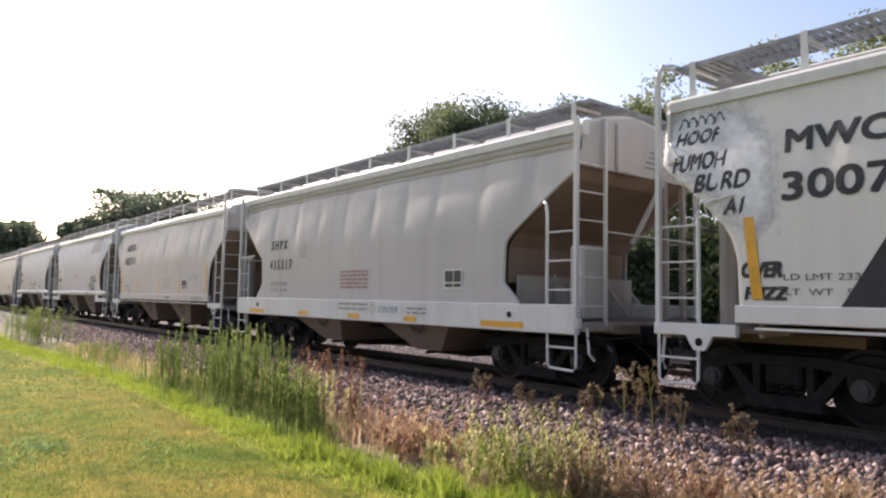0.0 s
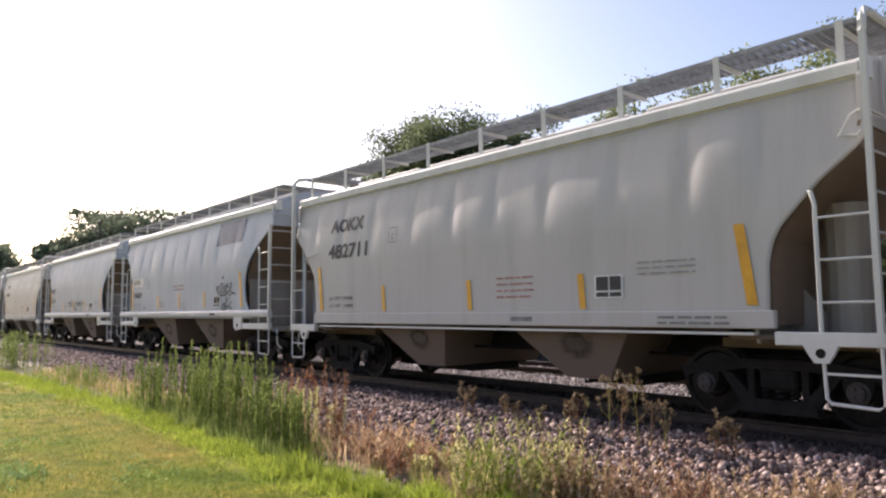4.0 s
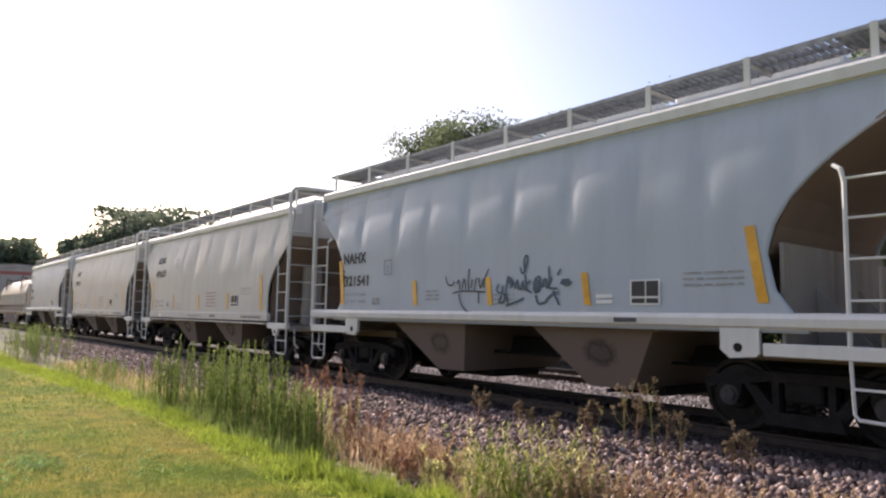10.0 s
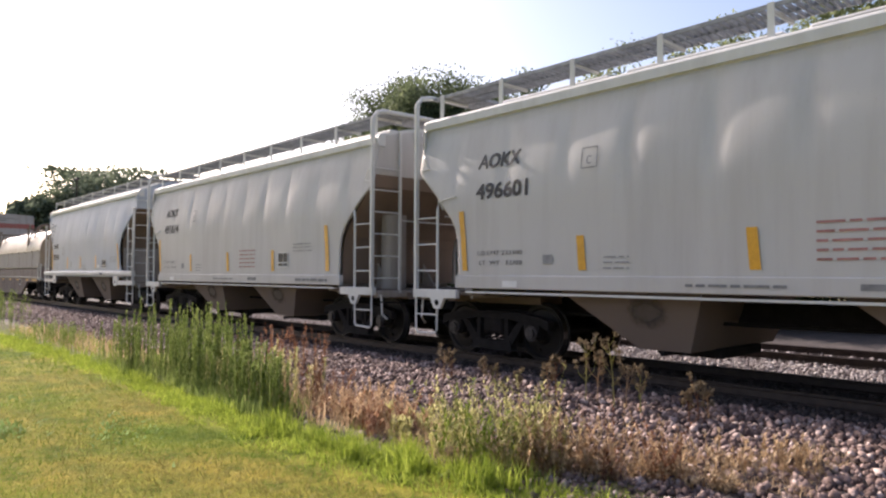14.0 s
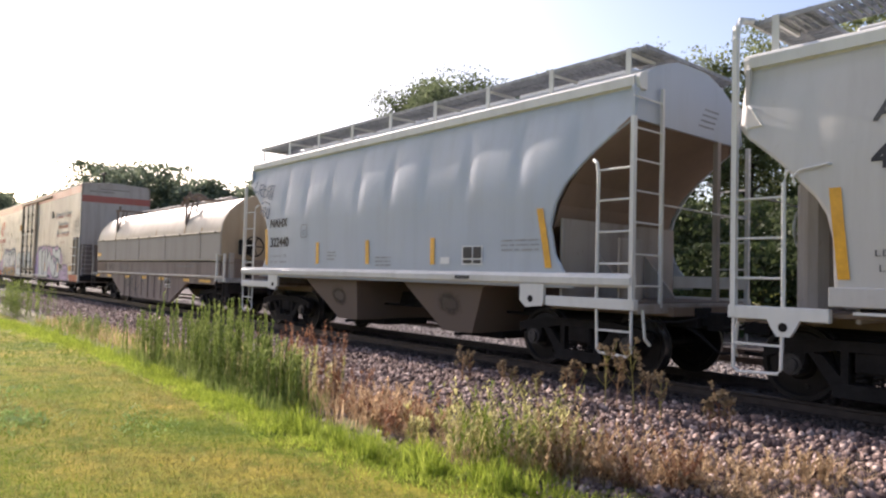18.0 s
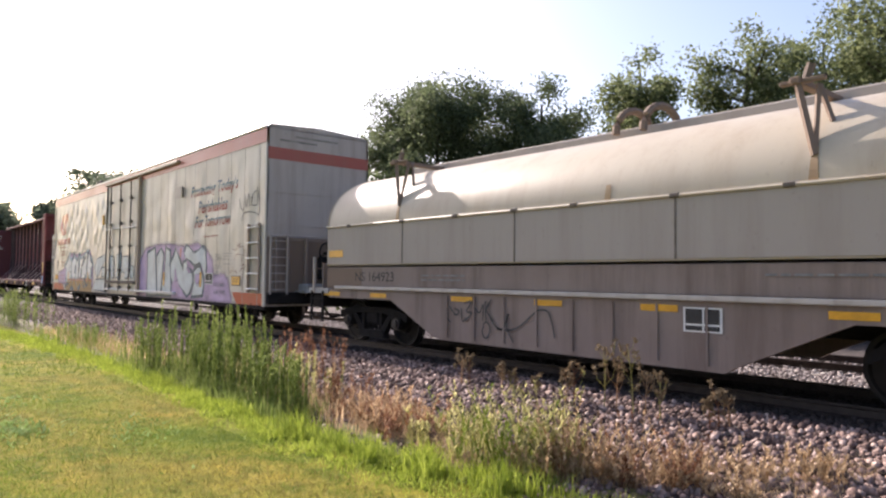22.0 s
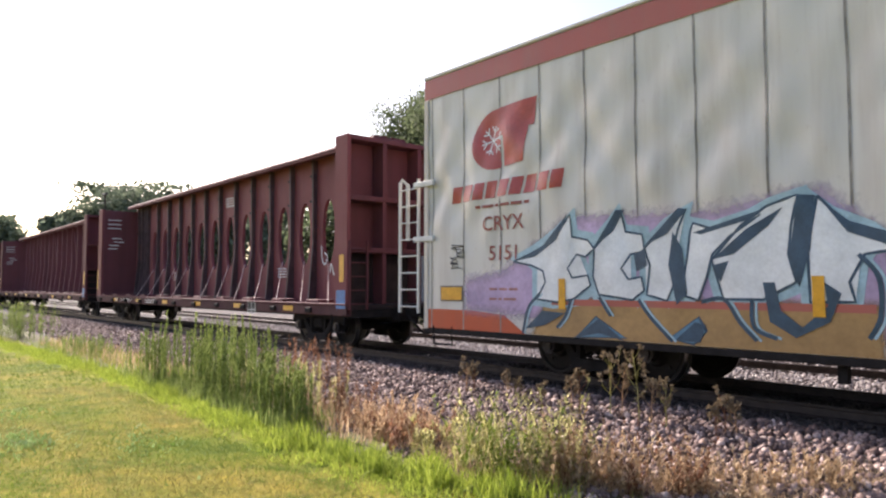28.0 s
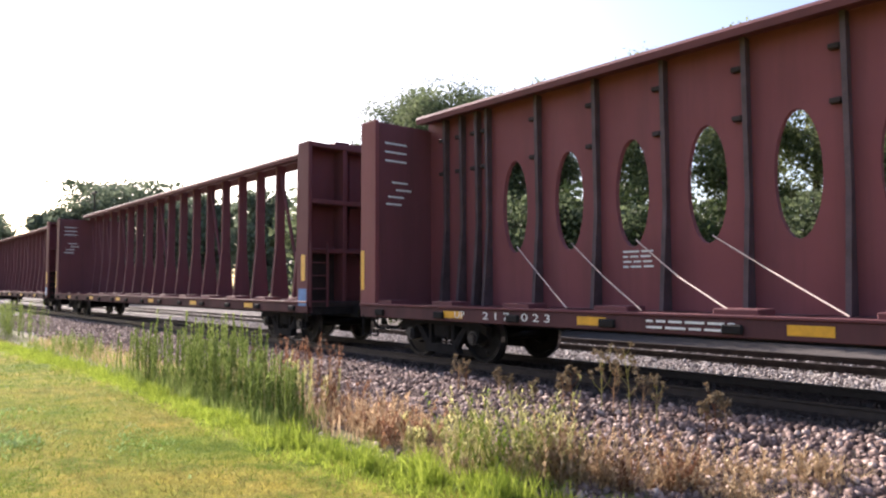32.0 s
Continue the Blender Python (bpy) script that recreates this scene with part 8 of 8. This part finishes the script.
x, y = scatter(22, -9.8, -7.6, lambda x: 0 * x + 4.55, lambda x: 0 * x + 5.5)
stalks("brown_weeds", x, y, rng.uniform(0.3, 0.7, 22), M_BROWN, "dry brown weeds beside the green clump", 34, 0.085, 0.16)
x, y = scatter(4200, -14.2, -7.6, lambda x: 0 * x + 3.85, lambda x: 4.5 + 1.2 * np.clip(-(x + 7) / 5, 0, 1))
blades("weed_grass", x, y, rng.uniform(0.08, 0.3, len(x)), 0.012, 0.3, M_STALK, "green grass between tall weeds")
x, y = scatter(900, -9.4, -6.4, lambda x: 0 * x + 4.2, lambda x: 0 * x + 5.4)
blades("weed_grass", x, y, rng.uniform(0.06, 0.35, len(x)), 0.010, 0.4, M_BROWN, "dry brown grass behind tall weeds")
x, y = rng.normal(-27.5, 1.6, 110), rng.normal(4.2, 0.5, 110)
stalks("tall_weeds", x, y, rng.uniform(0.8, 1.3, 110), M_STALK, "clump of green weeds beside the gravel", 30, 0.16)
x, y = rng.normal(-19.5, 0.9, 60), rng.normal(4.5, 0.35, 60)
stalks("low_weeds", x, y, rng.uniform(0.3, 0.6, 60), M_STALK, "low green weeds beside the lawn", 24, 0.12)
x, y = scatter(1500, -24, -13, lambda x: 0 * x + 3.9, lambda x: 0 * x + 5.4)
blades("weed_grass", x, y, rng.uniform(0.06, 0.3, len(x)), 0.014, 0.4, M_EDGE, "green grass between lawn and gravel")
x, y = scatter(1300, -24, -13, lambda x: 0 * x + 4.2, lambda x: 0 * x + 5.6)
blades("dry_grass", x, y, rng.uniform(0.08, 0.35, len(x)), 0.014, 0.4, M_BROWN, "dry brownish grass between lawn and gravel")
# mixed weeds on the gravel's foot: olive and green, then brown, then straw
FOOT = line([(-7.2, 4.7), (-6.0, 4.45), (-4.6, 4.25), (-4.0, 4.6), (-3.4, 5.2), (-2.4, 5.9)])


def bushes(spots, per, h0, h1, material, label, name, leaf=0.085, spread=0.26, leaves=22):
    """Loose bushy plants: several stalks that lean apart from nearly one root."""
    cx, cy = np.array(spots).T
    k = np.repeat(np.arange(len(cx)), per)
    size = rng.uniform(0.7, 1.2, len(cx))[k]
    x, y = cx[k] + rng.normal(0, 0.045, len(k)), cy[k] + rng.normal(0, 0.045, len(k))
    stalks(name, x, y, rng.uniform(h0, h1, len(k)) * size, material, label, leaves, leaf, spread, 0.004)


def spots(n, x0, x1, depth):
    x, y = scatter(n, x0, x1, FOOT, lambda x: FOOT(x) + depth)
    return list(zip(x, y))


bushes(spots(19, -5.2, -4.0, 0.75), 6, 0.34, 0.80, M_OLIVE, "yellow-green bushy weeds on the gravel's foot", "yellow_weeds")
bushes(spots(11, -6.4, -5.0, 0.9), 6, 0.15, 0.40, M_OLIVE, "low yellow-green weeds on the gravel's foot", "yellow_weeds")
bushes(spots(6, -4.8, -4.2, 0.4), 6, 0.36, 0.74, M_EDGE, "green leafy weeds among yellow ones", "green_weeds")
bushes(spots(15, -4.4, -3.0, 0.9), 6, 0.26, 0.66, M_BROWN, "reddish-brown bushy dry weeds on the gravel", "brown_weeds", 0.07, 0.3)
bushes(spots(6, -4.4, -3.0, 0.9), 6, 0.24, 0.60, M_RED, "dark red-brown dry weeds among paler ones", "red_weeds", 0.06, 0.3, 18)
bushes(spots(11, -4.8, -2.9, 1.1), 6, 0.2, 0.55, M_DRY, "straw-coloured dry weeds on the gravel", "dry_weeds", 0.07, 0.34)
bushes(spots(18, -7.4, -5.8, 0.9), 7, 0.16, 0.48, M_BROWN, "reddish-brown low weeds beside the clump", "brown_weeds", 0.08, 0.34)
bushes(spots(9, -7.4, -5.8, 0.7), 7, 0.16, 0.48, M_RED, "dark red-brown low weeds beside the clump", "red_weeds", 0.07, 0.34)
bushes(spots(18, -3.6, -2.3, 0.9), 7, 0.06, 0.26, M_DRY, "straw-coloured low weeds on the gravel", "dry_weeds", 0.06, 0.45, 18)
bushes([(-8.9 + 0.4 * i, 5.5 + 0.3 * (i % 3)) for i in range(8)], 6, 0.08, 0.25, M_BROWN, "small brown weeds scattered on the gravel", "brown_weeds", 0.06, 0.4, 18)
x, y = scatter(5200, -7.4, -2.2, FOOT, lambda x: FOOT(x) + 1.2)
blades("dry_grass", x, y, rng.uniform(0.02, 0.13, len(x)), 0.008, 1.7, M_DRY, "dry straw-coloured grass lying on the gravel")
x, y = scatter(700, -7.2, -3.4, FOOT, lambda x: FOOT(x) + 0.9)
blades("dry_grass", x, y, rng.uniform(0.05, 0.25, len(x)), 0.008, 0.9, M_BROWN, "reddish-brown dry grass on the gravel")
x, y = rng.normal(-2.6, 0.16, 22), rng.normal(6.6, 0.12, 22)
stalks("dry_weeds", x, y, rng.uniform(0.15, 0.3, 22), M_DRY, "small dry tuft on the gravel", 26, 0.07, 0.2)
x, y = rng.normal(-8.35, 0.28, 26), rng.normal(5.3, 0.12, 26)
stalks("red_weeds", x, y, rng.uniform(0.25, 0.55, 26), M_RED, "red-brown dry weeds beside the clump", 26, 0.09, 0.18)
x, y = rng.normal(-11.6, 0.6, 34), rng.normal(6.5, 0.2, 34)
stalks("red_weeds", x, y, rng.uniform(0.5, 0.85, 34), M_RED, "red-brown dry weeds by the track", 30, 0.1, 0.15)
for sx, sy in ((-6.05, 4.65), (-6.0, 4.62), (-6.12, 4.7)):
    tagged(part("dry_stick", tube(bmesh.new(), [(sx, sy, ground_z(sy) - 0.02), (sx - 0.05, sy + 0.03, -0.22), (sx - 0.14, sy + 0.05, -0.08)], 0.008, 5), M_DRY), "pale dry stick standing in the gravel", "stick", "dry sticks")


def seeds(bm, hd, rnd, size=0.05, n=12):
    """A loose head of small pointed scales that spring from the point hd."""
    mid = bm.verts.new(hd)
    for k in range(n):
        d = Vector((rnd.gauss(0, 0.8), rnd.gauss(0, 0.8), rnd.gauss(0.5, 0.8))).normalized() * size * rnd.uniform(0.5, 1.3)
        s = d.cross(Vector((rnd.random(), rnd.random(), rnd.random()))).normalized() * 0.013
        bm.faces.new((mid, bm.verts.new(hd + d * 0.6 + s), bm.verts.new(hd + d), bm.verts.new(hd + d * 0.6 - s)))


def thistle(x, y, h, seed, leaf, label):
    """A single branched weed: a thin stem, steep branches that fork, each with a pale seed head."""
    rnd = random.Random(seed)
    thing = tagged(new("branched_weed"), label, "weed", "branched weeds on the gravel")
    thing.matrix_basis = pose(x, y, ground_z(y) - 0.02, 0, 0, rnd.uniform(0, 360))
    lean = rnd.uniform(-0.08, 0.08) * h
    part("stem", tube(bmesh.new(), [(0, 0, 0), (lean * 0.3, 0, h * 0.5), (lean, 0, h * 0.96)], 0.009, 5, 0.004), leaf, thing)
    ends = [Vector((lean, 0, h * 0.96))]
    for i in range(6):
        u = 0.38 + 0.5 * i / 5 + rnd.uniform(-0.05, 0.05)
        a = i * 2.4 + rnd.uniform(-0.5, 0.5)
        ln = h * rnd.uniform(0.16, 0.30) * (1.2 - 0.4 * u)
        p = Vector((lean * u, 0, h * u * 0.96))
        q = p + Vector((math.cos(a) * ln * 0.55, math.sin(a) * ln * 0.55, ln * 0.6))
        r = q + Vector((math.cos(a) * ln * 0.2, math.sin(a) * ln * 0.2, ln * 0.7))
        part("branch", tube(bmesh.new(), [p, q, r], 0.005, 4, 0.003), leaf, thing)
        ends += [r, q + Vector((math.cos(a + 1) * ln * 0.3, math.sin(a + 1) * ln * 0.3, ln * 0.35))]
    for e in ends:
        bm = bmesh.new()
        seeds(bm, e, rnd)
        part("seed_head", bm, M_TANHEAD, thing, "pale tan seed head")
    bm = bmesh.new()
    for i in range(16):
        u, a = rnd.uniform(0.1, 0.7), rnd.uniform(0, 6.28)
        p = Vector((lean * u, 0, h * u))
        d = Vector((math.cos(a), math.sin(a), rnd.uniform(-0.2, 0.6))) * rnd.uniform(0.03, 0.07)
        s = Vector((-math.sin(a), math.cos(a), 0)) * 0.008
        bm.faces.new([bm.verts.new(v) for v in (p, p + d * 0.5 + s, p + d, p + d * 0.5 - s)])
    tagged(part("leaves", bm, leaf, thing), kind="stuff")
    return thing


LOOKS = {0: (M_OLIVE, "olive branched weed with pale seed heads on the gravel"), 1: (M_BROWN, "brown branched weed with dry seed heads on the gravel"), 2: (M_RED, "reddish branched weed with dry seed heads on the gravel")}
for i, (x, y, h, k) in enumerate(((-8.05, 7.3, 0.47, 1), (-7.92, 7.35, 0.40, 2), (-7.17, 7.3, 0.38, 1), (-7.05, 7.35, 0.30, 0), (-6.50, 7.3, 0.30, 0), (-5.98, 7.3, 0.46, 1), (-5.84, 7.3, 0.52, 2), (-5.36, 7.3, 0.80, 0), (-5.22, 7.35, 0.70, 1), (-4.93, 7.3, 0.90, 0), (-4.80, 7.35, 0.56, 1), (-4.57, 7.3, 0.50, 0), (-3.84, 7.3, 0.46, 2), (-3.74, 7.35, 0.40, 1), (-3.92, 7.25, 0.36, 2))):
    thistle(x, y, h, 300 + i, *LOOKS[k])

stones("ballast", -7.8, -2.2, 4.08, 5.5, 190, 0.048, "loose grey-pink crushed stone between weeds at the lawn's edge", 0.35)

# ---- trees ----
M_BARK = plain("tree_bark", (0.09, 0.07, 0.055), 0.9, 0, 0.35, 4, 0.6, 20)
M_LEAF = leaf_mat("tree_leaf", (0.075, 0.10, 0.055), (0.22, 0.265, 0.135), 0.55, 0.5)
# Greyer and paler than tree_leaf: distance haze is put into the colour.
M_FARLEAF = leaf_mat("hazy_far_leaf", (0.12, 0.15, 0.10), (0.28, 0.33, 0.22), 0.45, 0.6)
M_LEAF2 = leaf_mat("light_tree_leaf", (0.10, 0.13, 0.06), (0.30, 0.34, 0.16), 0.6, 0.5)
M_SHRUB = leaf_mat("dark_shrub_leaf", (0.03, 0.05, 0.02), (0.11, 0.14, 0.055), 0.35, 0.55)


def tree(az, d, h, w, seed, material, label, low=0.25, leaves=9000, size=0.30, name="tree"):
    """A tree at azimuth az (from +y towards -x) and distance d: a tapered trunk with limbs and a lumpy crown of leaves with gaps."""
    r = np.random.default_rng(seed)
    x, y = -d * math.sin(radians(az)), d * math.cos(radians(az))
    z = ground_z(y)
    thing = tagged(new(name), label, name, "trees beyond the tracks" if name == "tree" else "shrubs beyond the tracks")
    thing.matrix_basis = pose(x, y, z)
    nl = 26
    tips = []
    bm = bmesh.new()
    lean = r.normal(0, 0.03, 2) * h
    tube(bm, [(0, 0, -0.2), (lean[0] * 0.3, lean[1] * 0.3, h * 0.3), (lean[0] * 0.7, lean[1] * 0.7, h * 0.62), (lean[0], lean[1], h * 0.9)], 0.022 * h, 8, 0.004 * h)
    for i in range(nl):
        u = low + (0.92 - low) * (i + r.random()) / nl
        a = i * 2.4 + r.normal(0, 0.4)
        v = (u - low) / (1.0 - low)
        k = (0.80 + 0.20 * math.sin(math.pi * v)) * (1.0 if v < 0.8 else math.sqrt(max(0.05, 1 - ((v - 0.8) / 0.28) ** 2)))
        ln = 0.5 * w * k * r.uniform(0.65, 1.08)
        p = Vector((lean[0] * u, lean[1] * u, h * u * 0.9))
        q = p + Vector((math.cos(a) * ln * 0.55, math.sin(a) * ln * 0.55, ln * 0.30))
        e = p + Vector((math.cos(a) * ln, math.sin(a) * ln, ln * r.uniform(0.25, 0.75)))
        e.z = min(e.z, h)
        tube(bm, [p, q, e], 0.007 * h, 5, 0.002 * h)
        tips += [np.array(e), np.array(q) * 0.4 + np.array(e) * 0.6, np.array(q)]
    tips.append(np.array((lean[0], lean[1], h * 0.96)))
    part("trunk", bm, M_BARK, thing)
    tips = np.array(tips)
    c = np.repeat(tips, 4, 0) + 0.075 * w * np.clip(r.normal(0, 1, (len(tips) * 4, 3)), -1.7, 1.7)
    weight = r.uniform(0.2, 1.0, len(c))
    k = r.choice(len(c), leaves, p=weight / weight.sum())
    pos = c[k] + np.clip(r.normal(0, 1, (leaves, 3)), -1.7, 1.7) * np.array([0.085 * w, 0.085 * w, 0.070 * w])
    pos[:, 2] = np.clip(pos[:, 2], 0.1, h * 1.03)
    u, v = r.normal(size=(leaves, 3)), r.normal(size=(leaves, 3))
    u /= np.linalg.norm(u, axis=1)[:, None]
    v -= u * (u * v).sum(1)[:, None]
    v /= np.linalg.norm(v, axis=1)[:, None]
    s = size * r.uniform(0.5, 1.2, leaves)[:, None]
    q = np.stack([pos - u * s * 0.5, pos + v * s * 0.28, pos + u * s * 0.5, pos - v * s * 0.28], 1).reshape(-1, 3)
    ob = cloud("crown", q, np.arange(leaves * 4).reshape(-1, 4), material, kind="stuff")
    ob.parent = thing
    return thing


tree(50.3, 48, 16.0, 8.5, 1, M_LEAF, "broad dark green leafy tree beyond the tracks", 0.15, 90000, 0.27)
tree(41.2, 46, 14.9, 6.0, 2, M_LEAF, "rounded dark green leafy tree beyond the tracks", 0.15, 48000, 0.26)
# Trees from az -2 on stand unseen, added to dim the cars' leading ends.
for i, (az, d, h, w) in enumerate(((32.6, 41, 15.3, 5.0), (25.9, 41, 16.2, 5.2), (20.6, 44, 17.2, 6.0), (15.8, 40, 16.0, 6.4), (11.0, 39, 15.8, 6.6), (6.0, 40, 15.6, 7.0), (-2.0, 38, 15.6, 8.0), (-12.0, 36, 15.0, 8.5), (-24.0, 36, 15.5, 9.0), (-36.0, 38, 15.0, 9.0), (-48.0, 42, 15.6, 10.0), (-60.0, 48, 15.5, 12.0), (-70.0, 54, 15.5, 13.0))):
    tree(az, d, h, w, 10 + i, M_LEAF2, "tall light green tree in a row with unseen trees added", 0.12, 27000 if az > 5 else 16000, 0.26 if az > 5 else 0.5)
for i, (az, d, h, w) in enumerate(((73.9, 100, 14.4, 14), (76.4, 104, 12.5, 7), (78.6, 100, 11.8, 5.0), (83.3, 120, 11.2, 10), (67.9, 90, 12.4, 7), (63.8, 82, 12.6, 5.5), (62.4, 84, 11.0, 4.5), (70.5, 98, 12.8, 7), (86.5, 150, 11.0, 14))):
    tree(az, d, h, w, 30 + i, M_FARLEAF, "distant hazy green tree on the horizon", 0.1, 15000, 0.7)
for i in range(16):
    az = 58 - 4.2 * i + random.uniform(-1, 1)
    tree(az, random.uniform(27, 34), random.uniform(3.0, 5.5) * (0.55 if i < 6 else 1) + (3.6 if i < 6 else 0), random.uniform(4.5, 6), 60 + i, M_SHRUB if i % 3 else M_LEAF, "leafy green shrub behind the second track", 0.05, 9000 if i < 6 else 6000, 0.28, "shrub")
pole = tagged(new("utility_pole"), "thin wooden utility pole with a small lamp head", "pole")
pole.matrix_basis = pose(-90 * math.sin(radians(75.9)), 90 * math.cos(radians(75.9)), -0.3)
part("post", tube(bmesh.new(), [(0, 0, 0), (0, 0, 12.6)], 0.14, 8, 0.09), M_BARK, pole)
part("lamp_head", cube(-0.7, 0.7, -0.15, 0.15, 12.45, 12.7, bevel=0.04), M_CAP, pole)


# ---- motion ----
def rolled(t):
    """Metres rolled at t seconds, smooth through the whole seconds."""
    i = min(int(t), len(ROLLED) - 2)
    p0 = ROLLED[i - 1] if i else 2 * ROLLED[0] - ROLLED[1]
    p1, p2 = ROLLED[i], ROLLED[i + 1]
    p3 = ROLLED[i + 2] if i + 2 < len(ROLLED) else 2 * p2 - p1
    u = t - i
    return p1 + 0.5 * u * (p2 - p0 + u * (2 * p0 - 5 * p1 + 4 * p2 - p3 + u * (3 * (p1 - p2) + p3 - p0)))


def motions():
    for car, x in CARS:
        walk(car, [(t, pose(x + ROLLED[t], TRACK_Y, 0)) for t in range(33)])
    for k, (w, dx) in enumerate(WHEELS):
        walk(w, [(i / 10, pose(dx, 0, R_WHEEL, 0, math.degrees(rolled(i / 10) / R_WHEEL) + 37 * k, 0)) for i in range(321)])


motions()
